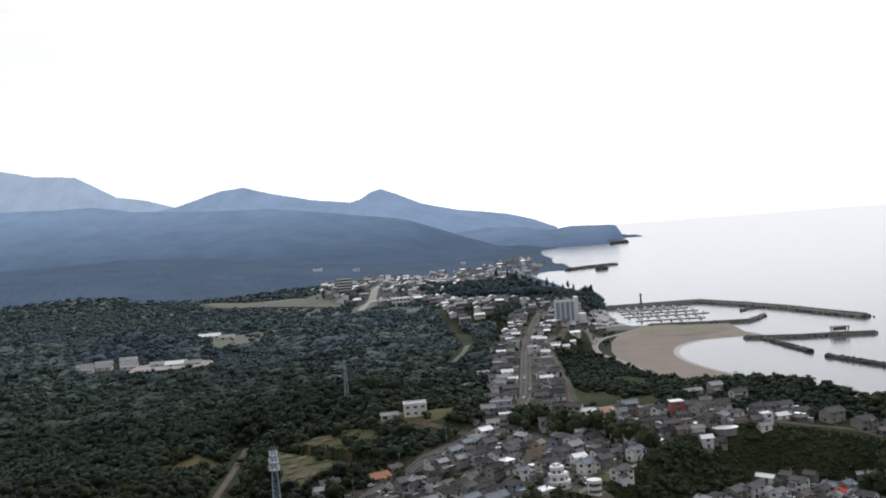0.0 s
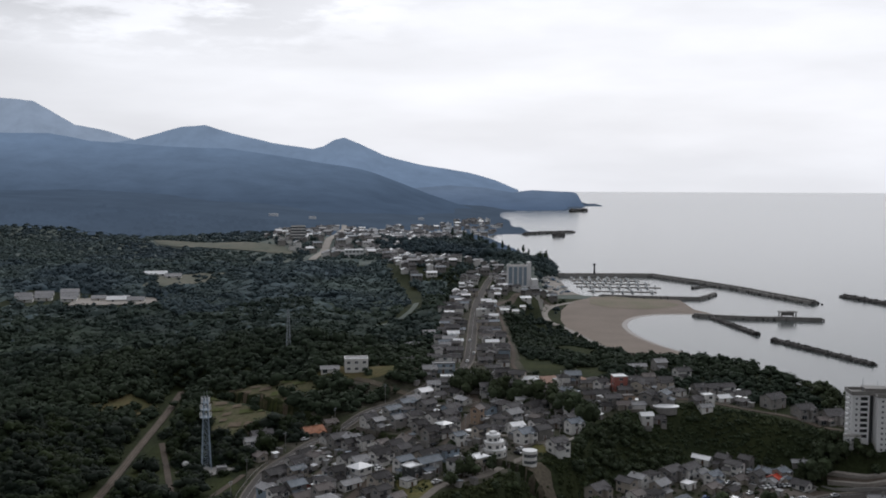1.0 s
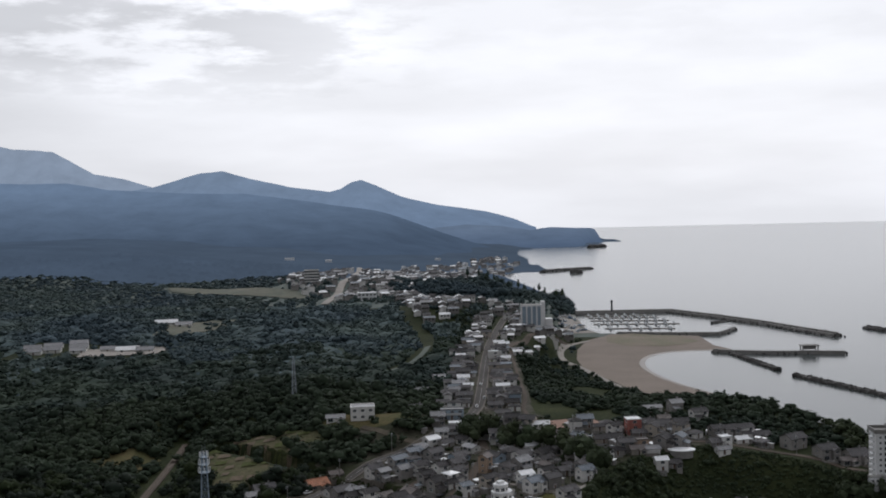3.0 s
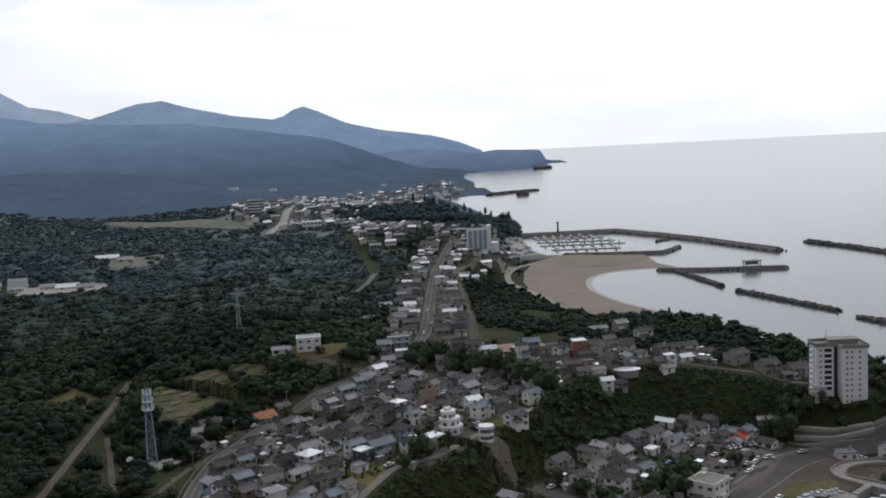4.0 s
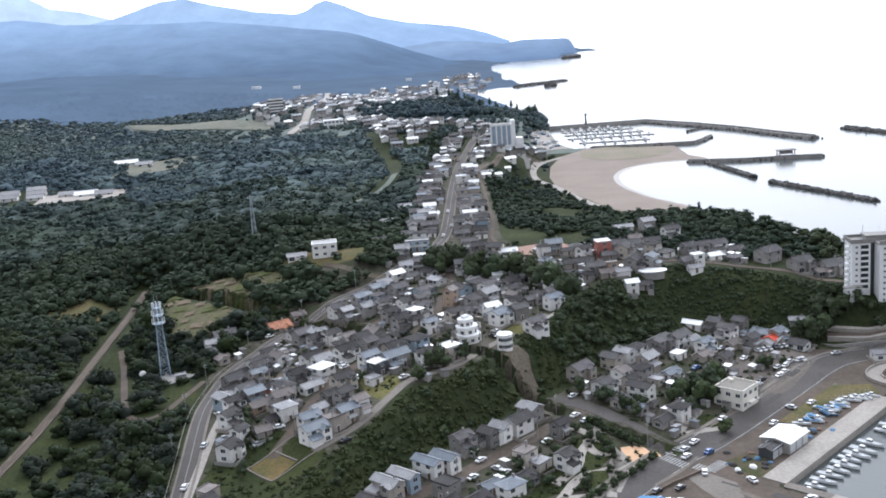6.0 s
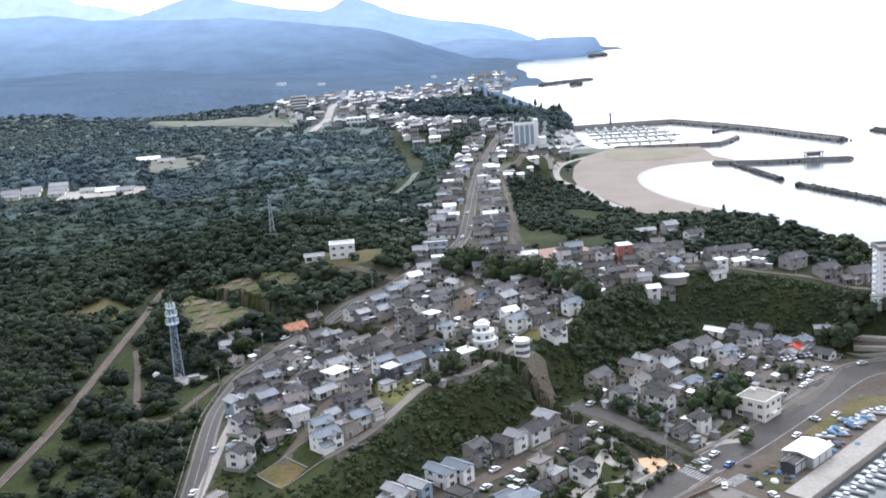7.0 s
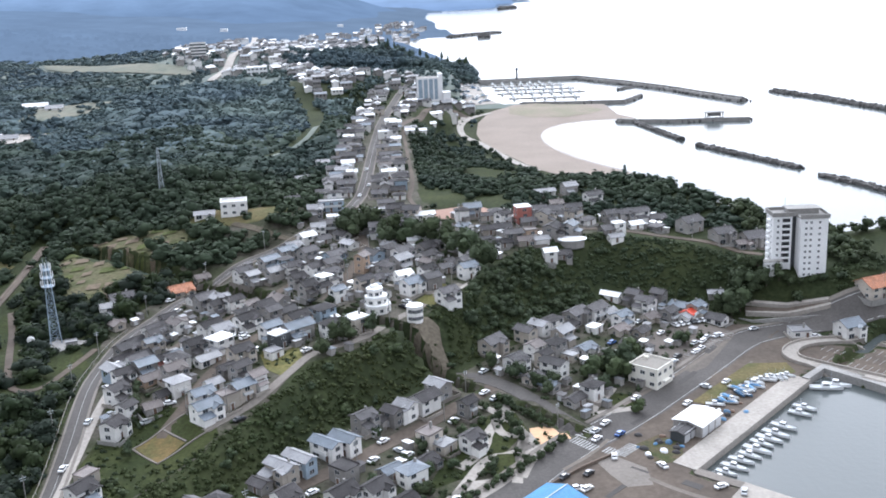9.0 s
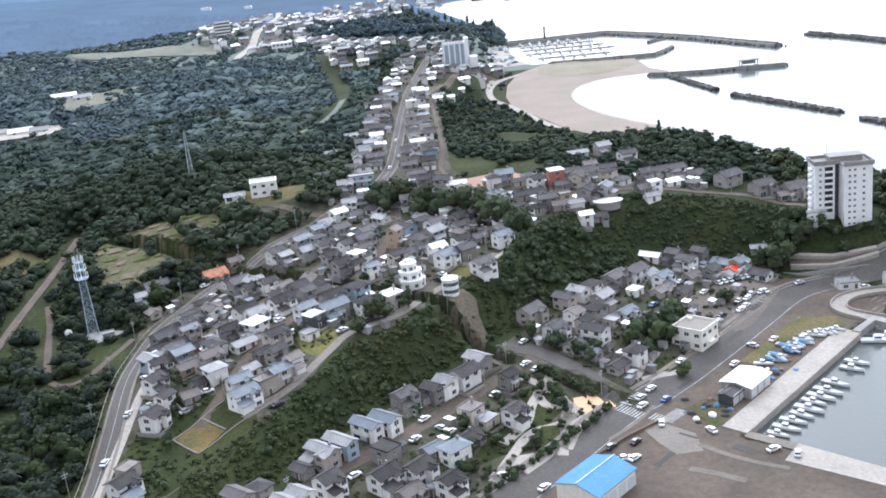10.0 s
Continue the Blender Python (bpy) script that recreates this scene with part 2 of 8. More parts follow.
TYRE = surface("tyre_rubber", (0.02, 0.02, 0.02), 0.9, 0, 0.1)
PAINT = {c: surface(c + "_car_paint", v, 0.28, 0.1, 0.05, specular=0.6, bump=0) for c, v in
         {"white": (0.82, 0.82, 0.83), "silver": (0.50, 0.52, 0.54), "black": (0.02, 0.02, 0.025), "red": (0.45, 0.03, 0.02), "blue": (0.05, 0.12, 0.35)}.items()}
RUST = surface("railway_ballast", (0.132, 0.108, 0.086), 0.95, 0, 0.3, 0.2, 1.5, 0.5)
MID_WOOD = surface("mid_wood", (0.031, 0.046, 0.033), 0.85, 0, 0.2, 0.014, 0.3, 0, second=(0.041, 0.057, 0.033), islands=0.15, specular=0.15)
BARK = surface("bark", (0.075, 0.058, 0.045), 0.9, 0, 0.3, 0.8, 4, 0.6)
LEAF = [surface("foliage", (0.054, 0.071, 0.034), 0.75, 0, 0.25, 0.05, 0.7, 0, second=(0.044, 0.060, 0.034), islands=0.25, specular=0.1),
        surface("foliage_dark", (0.043, 0.058, 0.034), 0.75, 0, 0.25, 0.05, 0.7, 0, second=(0.052, 0.066, 0.034), islands=0.25, specular=0.1),
        surface("foliage_light", (0.040, 0.054, 0.023), 0.8, 0, 0.3, 0.04, 0.7, 0, second=(0.052, 0.062, 0.026), islands=0.25, specular=0.1)]
PINE = surface("pine_foliage", (0.055, 0.082, 0.080), 0.75, 0, 0.3, 0.03, 0.5, 0, second=(0.045, 0.068, 0.035), islands=0.4, specular=0.2)
# haze over the farther woods is mixed into these two leaf colours as blue
HAZY_FAR_WOOD = surface("hazy_far_wood", (0.064, 0.092, 0.108), 0.9, 0, 0.22, 0.012, 0.08, 0, second=(0.088, 0.118, 0.110), islands=0.08, specular=0.15)
HAZY_HILL_WOOD = surface("hill_wood", (0.036, 0.053, 0.049), 0.9, 0, 0.25, 0.014, 0.09, 0, second=(0.054, 0.075, 0.054), islands=0.12, specular=0.15)
# foliage darkened for the valley: its dimness is painted into the leaf colour
DIM_VALLEY_LEAF = [surface("dim_valley_foliage", (0.018, 0.028, 0.014), 0.75, 0, 0.3, 0.05, 0.7, 0, second=(0.031, 0.043, 0.018), islands=0.25, specular=0.1),
               surface("dim_valley_foliage_dark", (0.016, 0.024, 0.017), 0.75, 0, 0.25, 0.05, 0.7, 0, second=(0.027, 0.037, 0.026), islands=0.25, specular=0.1)]
# meadow green paled and cooled, with the haze put into the colour
HAZY_MEADOW = surface("hazy_meadow", (0.130, 0.152, 0.128), 0.95, 0, 0.2, 0.012, 0.1, 0, second=(0.098, 0.125, 0.115))

water_mat = bpy.data.materials.new("sea_water")
water_mat.use_nodes = True
n, l = water_mat.node_tree.nodes, water_mat.node_tree.links
b = n["Principled BSDF"]
b.inputs["Base Color"].default_value = (0.078, 0.090, 0.090, 1)
b.inputs["Roughness"].default_value, b.inputs["IOR"].default_value = 0.16, 1.40
place = n.new("ShaderNodeNewGeometry")
ripple, swell = n.new("ShaderNodeTexNoise"), n.new("ShaderNodeTexNoise")
ripple.inputs["Scale"].default_value, ripple.inputs["Detail"].default_value = 0.5, 5
swell.inputs["Scale"].default_value, swell.inputs["Detail"].default_value = 0.02, 4
total = n.new("ShaderNodeMath")
for i, node in enumerate((ripple, swell)):
    l.new(place.outputs["Position"], node.inputs["Vector"])
    l.new(node.outputs["Fac"], total.inputs[i])
relief = n.new("ShaderNodeBump")
relief.inputs["Strength"].default_value, relief.inputs["Distance"].default_value = 0.12, 0.5
l.new(total.outputs["Value"], relief.inputs["Height"])
l.new(relief.outputs["Normal"], b.inputs["Normal"])


# ---- helpers for shapes ----
def mesh_object(name, bm, material, parent=None, label="", category="", group="", kind=""):
    me = bpy.data.meshes.new(name)
    bm.to_mesh(me)
    bm.free()
    for m in material if isinstance(material, (list, tuple)) else [material]:
        me.materials.append(m)
    ob = new(name, me)
    if parent:
        ob.parent = parent
    return tagged(ob, label, category, group, kind)


def part(name, bm, material, parent, label=""):
    return mesh_object(name, bm, material, parent, label)


def shared(name, me, parent, m=None, label=""):
    ob = new(name, me)
    ob.parent = parent
    if m is not None:
        ob.matrix_basis = m
    return tagged(ob, label)


def thing(name, x, y, z, rot, label, category, group="", kind=""):
    ob = new(name)
    ob.matrix_world = pose(x, y, z, 0, 0, rot)
    ob.empty_display_size = 0.5
    return tagged(ob, label, category, group, kind)


def box(bm, x0, x1, y0, y1, z0, z1, slot=0):
    v = [bm.verts.new(p) for p in ((x0, y0, z0), (x1, y0, z0), (x1, y1, z0), (x0, y1, z0), (x0, y0, z1), (x1, y0, z1), (x1, y1, z1), (x0, y1, z1))]
    for q in ((0, 3, 2, 1), (4, 5, 6, 7), (0, 1, 5, 4), (1, 2, 6, 5), (2, 3, 7, 6), (3, 0, 4, 7)):
        bm.faces.new([v[i] for i in q]).material_index = slot
    return v


def boxes(*rows):
    bm = bmesh.new()
    for row in rows:
        box(bm, *row)
    return bm


def prism(bm, outline, z0, z1, slot=0):
    """An upright block over a plan outline that runs anticlockwise."""
    low, top = [bm.verts.new((x, y, z0)) for x, y in outline], [bm.verts.new((x, y, z1)) for x, y in outline]
    for i in range(len(outline)):
        j = (i + 1) % len(outline)
        bm.faces.new((low[i], low[j], top[j], top[i])).material_index = slot
    bm.faces.new(top).material_index = slot
    bm.faces.new(low[::-1]).material_index = slot


def bar(bm, a, c, r, sides=4, r2=None):
    """A straight round bar from a to c."""
    a, c = Vector(a), Vector(c)
    q = (c - a).to_track_quat("Z", "Y")
    rings = []
    for p, rad in ((a, r), (c, r if r2 is None else r2)):
        rings.append([bm.verts.new(p + q @ Vector((rad * math.cos(2 * math.pi * k / sides), rad * math.sin(2 * math.pi * k / sides), 0))) for k in range(sides)])
    for k in range(sides):
        j = (k + 1) % sides
        bm.faces.new((rings[0][k], rings[0][j], rings[1][j], rings[1][k]))
    bm.faces.new(rings[1])
    bm.faces.new(rings[0][::-1])


def raw_object(name, verts, faces, material, label="", category="", kind="", parent=None):
    """One mesh from arrays; faces all have the same number of corners."""
    me = bpy.data.meshes.new(name)
    verts, faces = np.asarray(verts, np.float32), np.asarray(faces, np.int32)
    me.vertices.add(len(verts))
    me.vertices.foreach_set("co", verts.ravel())
    k = faces.shape[1]
    me.loops.add(faces.size)
    me.loops.foreach_set("vertex_index", faces.ravel())
    me.polygons.add(len(faces))
    me.polygons.foreach_set("loop_start", np.arange(0, faces.size, k, dtype=np.int32))
    me.polygons.foreach_set("loop_total", np.full(len(faces), k, np.int32))
    me.update(calc_edges=True)
    me.validate()
    me.materials.append(material)
    ob = new(name, me)
    if parent:
        ob.parent = parent
    return tagged(ob, label, category, "", kind)


# ---- the lie of the land ----
# spot heights (x, y, z) of the high ground, the western valley and the hinterland
TOWN_SPOTS = [(-55, 279, 16.5), (-51, 300, 19.5), (-30, 300, 20.5), (-29, 314, 22), (-43, 326, 21.5), (-18, 336, 22),
              (-2, 341, 22), (15, 370, 24.5), (18, 394, 26), (52, 430, 28), (70, 437, 28.5), (39, 448, 29.5),
              (7, 475, 30.5), (21, 481, 31), (-28, 436, 26), (-15, 492, 30.5), (-20, 519, 30.5), (-20, 709, 38),
              (-1, 786, 38), (-35, 932, 41), (83, 494, 30), (123, 492, 29), (102, 447, 26), (120, 429, 23), (154, 400, 18)]
VALLEY_SPOTS = [(-79, 266, 11), (-100, 225, 9), (-91, 406, 14.5), (-108, 370, 12), (-116, 341, 10.5), (-131, 370, 9),
                (-154, 389, 6.5), (-172, 442, 10), (-126, 434, 18.5), (-141, 428, 15.5), (-150, 456, 18), (-131, 472, 22), (-115, 470, 25.5), (-101, 462, 27.5), (-104, 442, 22.5), (-111, 422, 18), (-118, 404, 14.5), (-96, 432, 22), (-112, 452, 23), (-91, 478, 32.5), (-58, 474, 33), (-120, 518, 33),
                (-124, 540, 35), (-60, 430, 22), (-110, 250, 8), (-300, 500, 14), (-300, 300, 6), (-160, 300, 6), (-150, 470, 19)]
FAR_SPOTS = [(-284, 765, 26), (-275, 870, 32), (-223, 895, 36), (-135, 1091, 36), (-187, 1254, 42), (-230, 1264, 44),
             (-374, 1983, 66), (40, 654, 12), (35, 687, 11), (40, 600, 20), (45, 740, 5), (32, 760, 11), (77, 969, 8), (60, 860, 12), (26, 827, 27),
             (-60, 600, 30), (-500, 900, 34), (-600, 1500, 62), (-900, 600, 30), (-900, 2000, 110), (20, 1110, 24), (11, 1200, 22), (76, 1200, 6), (62, 1310, 8), (-56, 1200, 31), (-30, 1320, 28),
             (0, 2000, 24), (-100, 2700, 40), (-120, 750, 30), (90, 580, 18)]
SPOTS = np.array(TOWN_SPOTS + VALLEY_SPOTS + FAR_SPOTS, float)

# crest and foot of the bluff between the upper town and the harbour quarter, from south-west to north-east
CREST = [(-130, 190), (-86, 234), (-73, 243), (-61, 257), (-50, 271), (-39, 289), (-32, 304), (-19, 311), (-1, 333), (9, 345), (20, 361), (29, 379), (52, 406), (80, 418), (108, 414), (138, 396), (172, 384), (260, 420)]
FOOT = [(-100, 170), (-64, 224), (-50, 244), (-38, 264), (-25, 280), (-7, 300), (7, 316), (18, 328), (34, 347), (58, 370), (84, 386), (106, 386), (124, 376), (144, 364), (175, 350), (280, 380)]
# water's edge of the crescent beach, from the wooded point round to the root of the jetty
BEACH_EDGE = [(155, 655), (150, 673), (140, 694), (127, 725), (118.5, 757), (114.3, 786), (114, 811), (116.8, 833), (123, 853), (133.5, 871), (147, 883), (165, 888.5), (190, 890)]
COAST = [(200, -4000), (150, -200), (150, 140), (112, 220), (104.5, 232), (87.6, 249), (77.4, 258.2), (131, 315), (139, 322.5), (158, 296), (200, 262), (235, 330),
         (214, 440), (190, 468), (172, 488), (162, 510), (155, 545), (150, 600), (153, 640)] + BEACH_EDGE + [(202, 889), (206, 895), (204, 903), (194, 924), (196, 992), (134, 1010), (104, 1014), (92, 1060), (92, 1190), (98, 1240),
         (98, 1310), (84, 1420), (56, 1530), (14, 1640), (18, 1691), (7, 1735), (8.5, 1783), (16.5, 1866), (39, 1930), (76, 1952), (112, 1957), (128, 1985), (108, 2060), (104, 2168), (78, 2270), (95, 2363), (86, 2480), (74, 2600), (82, 2794),
         (142, 2905), (222, 2930), (284, 2925), (318, 3187), (404, 3262), (443, 3290), (420, 3500), (250, 4200), (250, 6000)]
# edge of the wooded high ground over the bay
BANK = [(260, 380), (200, 400), (172, 428), (160, 446), (149, 464), (138, 484), (126, 512), (106, 536), (84, 566), (70, 596), (62, 630), (58, 670), (54, 712), (46, 752), (38, 795), (36, 845), (42, 900), (58, 950), (56, 1020), (52, 1100), (60, 1190)]


ROAD_GRADE = [(-20.5, 495, 30.4), (-18.5, 544, 31.0), (-16.6, 620, 32.0), (-13.7, 711, 32.4), (-9.6, 770, 32.3), (-3, 850, 31.6), (4.3, 918, 31.0)]
RAIL_GRADE = [(-164, 180, 6.0), (-163.8, 284.6, 7.0), (-163.2, 304.6, 7.6), (-163.3, 328.2, 8.3), (-165, 359, 9.0), (-168.6, 402, 9.8), (-171, 446, 11.0), (-176, 500, 12.5)]


def side(line, x, y):
    """Signed distance to a line of points: positive on its left as it runs."""
    x, y = np.asarray(x, float), np.asarray(y, float)
    best, sign = np.full(x.shape, 1e18), np.ones(x.shape)
    for (ax, ay), (bx, by) in zip(line, line[1:]):
        ux, uy = bx - ax, by - ay
        k = np.clip(((x - ax) * ux + (y - ay) * uy) / (ux * ux + uy * uy), 0, 1)
        d = (x - ax - k * ux) ** 2 + (y - ay - k * uy) ** 2
        turn = ux * (y - ay) - uy * (x - ax)
        near = d < best - 1e-6
        best, sign = np.where(near, d, best), np.where(near, np.where(turn >= 0, 1.0, -1.0), sign)
    return np.sqrt(best) * sign


def smooth(k):
    k = np.clip(k, 0, 1)
    return k * k * (3 - 2 * k)


def height(x, y):
    """Height of the ground, in metres above the sea."""
    x, y = np.asarray(x, float), np.asarray(y, float)
    total, weight = np.zeros(x.shape), np.zeros(x.shape)
    for sx, sy, sz in SPOTS:
        w = ((x - sx) ** 2 + (y - sy) ** 2 + 120) ** -1.6
        total, weight = total + w * sz, weight + w
    high = total / weight
    # the main road beyond the town and the railway run on even grades
    for line, near, far in ((ROAD_GRADE, 14.0, 46.0), (RAIL_GRADE, 6.0, 22.0)):
        away = np.abs(side([p[:2] for p in line], x, y))
        level = np.interp(y, [p[1] for p in line], [p[2] for p in line])
        k = smooth((far - away) / (far - near)) * smooth((y - line[0][1] + 20) / 20) * smooth((line[-1][1] + 60 - y) / 60)
        high = high * (1 - k) + level * k
    inland = -0.73 * (x - 77) + 0.68 * (y - 258)
    low = 1.9 + 0.10 * np.clip(inland - 25, 0, 70)
    foot, crest = side(FOOT, x, y), side(CREST, x, y)
    k = np.where(crest >= 0, 1.0, np.where(foot <= 0, 0.0, foot / np.maximum(foot - crest, 1e-3)))
    z = low + (high - low) * smooth(k)
    # level terrace under the apartment tower
    k = smooth((21 - np.hypot(x - 151, y - 399)) / 8)
    z = z * (1 - k) + np.maximum(z, 14.0 + 6.0 * smooth((152 - x) / 7)) * k
    bank = smooth((side(BANK, x, y) + 13) / 13)
    bank = np.where((y > 425) & (y < 1190), bank, 1.0)
    z = np.minimum(z, 1.6) * (1 - bank) + z * bank
    shore = side(COAST, x, y)
    # the far strand lies low behind its beach
    z = np.where(y > 1640, np.minimum(z, 1.2 + np.clip(shore - 30, 0, 900) * 0.075), z)
    beach = smooth((y - 600) / 60)
    # sand slopes gently into the bay, elsewhere the shore is short and steep
    reach = 2 + 10 * beach
    rise = np.where(y < 440, np.where(shore > 0.5, 1.0, 0.0), smooth((shore - 1) / reach))
    sand = 0.2 + np.clip(shore, 0, 60) * 0.035
    on_sand = smooth((y - 640) / 40) * smooth((1010 - y) / 30) * smooth((78 - shore) / 14) * (x > 40)
    z = z * (1 - on_sand) + np.minimum(z, sand) * on_sand
    slope = np.where(on_sand > 0.3, 0.09, 0.5)
    above = np.where(y > 600, np.minimum(z, shore * slope), -0.6 + (z + 0.6) * rise)
    below = np.where(y > 600, np.maximum(-3.0, shore * slope), -3.0)
    return np.where(shore < 0, below, above)


# ---- ground: one sheet from below the sea to the hills ----
def spaced(*runs):
    out = []
    for start, stop, step in runs:
        out += list(np.arange(start, stop, step))
    return np.array(out + [runs[-1][1]], float)


GX = spaced((-4600, -1200, 200), (-1200, -420, 26), (-420, -200, 8), (-200, 240, 3), (240, 600, 30), (600, 4600, 250))
GY = spaced((-4500, -200, 250), (-200, 170, 37), (170, 560, 3), (560, 1020, 6), (1020, 2000, 20), (2000, 4850, 80))
MX, MY = np.meshgrid(GX, GY, indexing="ij")
MZ = height(MX, MY)
rough_k = np.clip((np.hypot(MX, MY) - 500) / 600, 0, 1) * (MZ > 3)
MZ = MZ + rough_k * 3.0 * np.sin(MX * 0.021 + 1.3 * np.sin(MY * 0.013)) * np.sin(MY * 0.017 + 0.8)


def ground_z(x, y):
    """Height of the built sheet, as it lies between its grid lines."""
    x, y = np.asarray(x, float), np.asarray(y, float)
    i, j = np.clip(np.searchsorted(GX, x) - 1, 0, len(GX) - 2), np.clip(np.searchsorted(GY, y) - 1, 0, len(GY) - 2)
    p, q = np.clip((x - GX[i]) / (GX[i + 1] - GX[i]), 0, 1), np.clip((y - GY[j]) / (GY[j + 1] - GY[j]), 0, 1)
    return MZ[i, j] * (1 - p) * (1 - q) + MZ[i + 1, j] * p * (1 - q) + MZ[i, j + 1] * (1 - p) * q + MZ[i + 1, j + 1] * p * q


def gz(x, y):
    return float(ground_z(x, y))


rows_n, cols_n = MX.shape
index = np.arange(rows_n * cols_n).reshape(rows_n, cols_n)
quads = np.stack([index[:-1, :-1], index[1:, :-1], index[1:, 1:], index[:-1, 1:]], -1).reshape(-1, 4)
ground = raw_object("ground", np.stack([MX, MY, MZ], -1).reshape(-1, 3), quads, GROUND, "rolling scrub and grass ground of the coast", "ground", "structure")
# the sheet's far end, more than a kilometre off, has haze painted in by glow and colour
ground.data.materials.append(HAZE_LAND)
ground.data.materials.append(HAZY_MEADOW)
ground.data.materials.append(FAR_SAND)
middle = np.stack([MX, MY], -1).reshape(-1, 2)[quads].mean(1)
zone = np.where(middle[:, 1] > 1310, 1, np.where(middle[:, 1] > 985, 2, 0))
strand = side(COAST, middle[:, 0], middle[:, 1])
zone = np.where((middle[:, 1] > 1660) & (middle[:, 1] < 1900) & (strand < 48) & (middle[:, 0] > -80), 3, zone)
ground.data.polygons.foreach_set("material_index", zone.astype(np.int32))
ground.data.polygons.foreach_set("use_smooth", np.ones(len(ground.data.polygons), bool))

bm = bmesh.new()
bmesh.ops.create_grid(bm, x_segments=40, y_segments=40, size=4900)
water = mesh_object("water", bm, water_mat, label="calm pale grey sea reflecting a bright sky", category="sea", kind="structure")


def dense(line, step):
    out = []
    for (ax, ay), (bx, by) in zip(line, line[1:]):
        k = max(1, int(math.hypot(bx - ax, by - ay) / step))
        out += [(ax + (bx - ax) * i / k, ay + (by - ay) * i / k) for i in range(k)]
    return out + [line[-1]]


def rounded(line, times_cut=2):
    """Cuts the corners of a line so that it runs in curves."""
    for _ in range(times_cut):
        cut = [line[0]]
        for (ax, ay), (bx, by) in zip(line, line[1:]):
            cut += [(0.75 * ax + 0.25 * bx, 0.75 * ay + 0.25 * by), (0.25 * ax + 0.75 * bx, 0.25 * ay + 0.75 * by)]
        line = cut + [line[-1]]
    return line


def offset(line, d):
    out = []
    for i, (x, y) in enumerate(line):
        ax, ay = line[max(i - 1, 0)]
        bx, by = line[min(i + 1, len(line) - 1)]
        k = math.hypot(bx - ax, by - ay) or 1
        out.append((x - (by - ay) / k * d, y + (bx - ax) / k * d))
    return out


def strip(name, line, left, right, lift, material, label, category="road", kind="structure", step=3.0, parent=None):
    """A sheet laid on the ground between two offsets of a line, with sides going into the ground."""
    line = dense(line, step)
    count = max(2, int(abs(left - right) / 2.5) + 1)
    cols = [offset(line, right + (left - right) * k / (count - 1)) for k in range(count)]
    bm = bmesh.new()
    grid = []
    for k, col in enumerate(cols):
        grid.append([bm.verts.new((x, y, gz(x, y) + lift)) for x, y in col])
    for a, c in zip(grid, grid[1:]):
        for i in range(len(line) - 1):
            bm.faces.new((a[i], a[i + 1], c[i + 1], c[i]))
    for edge in (grid[0], grid[-1]):
        low = [bm.verts.new((v.co.x, v.co.y, v.co.z - lift - 0.5)) for v in edge]
        for i in range(len(line) - 1):
            bm.faces.new((edge[i], edge[i + 1], low[i + 1], low[i]))
    bmesh.ops.recalc_face_normals(bm, faces=bm.faces)
    return mesh_object(name, bm, material, parent, label, category, "", kind)


def patch(name, outline, lift, material, label, category="ground", kind="structure", fine=4.0, parent=None):
    """A sheet over a plan outline, laid on the ground."""
    bm = bmesh.new()
    face = bm.faces.new([bm.verts.new((x, y, 0)) for x, y in outline])
    bmesh.ops.triangulate(bm, faces=[face])
    for _ in range(6):
        long_edges = [e for e in bm.edges if e.calc_length() > fine]
        if not long_edges:
            break
        bmesh.ops.subdivide_edges(bm, edges=long_edges, cuts=1)
        bmesh.ops.triangulate(bm, faces=[f for f in bm.faces if len(f.verts) > 3])
    for v in bm.verts:
        v.co.z = gz(v.co.x, v.co.y) + lift
    bmesh.ops.recalc_face_normals(bm, faces=bm.faces)
    for f in bm.faces:
        if f.normal.z < 0:
            f.normal_flip()
    return mesh_object(name, bm, material, parent, label, category, "", kind)


def inside(outline, x, y):
    hit = np.zeros(np.shape(x), bool)
    for (ax, ay), (bx, by) in zip(outline, outline[1:] + outline[:1]):
        cross = ((ay > y) != (by > y)) & (x < (bx - ax) * (y - ay) / ((by - ay) or 1e-9) + ax)
        hit ^= cross
    return hit


# ---- open ground: yards of the town, fields, sand, car park ----
TOWN = [(-100, 252), (-92, 236), (-74, 240), (-60, 256), (-42, 284), (-34, 305), (-18, 314), (0, 336), (12, 350), (24, 374), (30, 390), (56, 408), (82, 422), (112, 424), (112, 448), (60, 456),
        (34, 452), (14, 460), (8, 500), (8, 700), (12, 790), (-32, 790), (-36, 560), (-40, 470), (-60, 432), (-100, 392), (-112, 372), (-110, 345), (-104, 300)]
HARBOUR_QUARTER = [(-64, 216), (-50, 238), (-34, 258), (-22, 276), (-4, 298), (10, 314), (34, 342), (60, 366), (86, 380), (108, 380), (130, 366), (150, 356), (140, 325), (134, 317), (78, 260), (87, 249), (103, 232), (110, 215), (60, 190), (-20, 190)]
patch("town_ground", TOWN, 0.06, YARD, "patchy grey yards and gravel between the houses")
patch("quarter_ground", HARBOUR_QUARTER, 0.08, YARD, "patchy gardens and gravel of the harbour quarter")
HARBOUR_FRONT = [(-20, 190), (-6, 216), (14, 237), (32, 254), (52, 280), (66, 298), (86, 318), (96, 340), (120, 366), (132, 366), (150, 356), (140, 325), (134, 317), (78, 260), (87, 249), (103, 232), (110, 215), (60, 190)]
patch("harbour_ground", HARBOUR_FRONT, 0.16, WORN_ASPHALT, "worn asphalt and concrete ground of the harbour front")
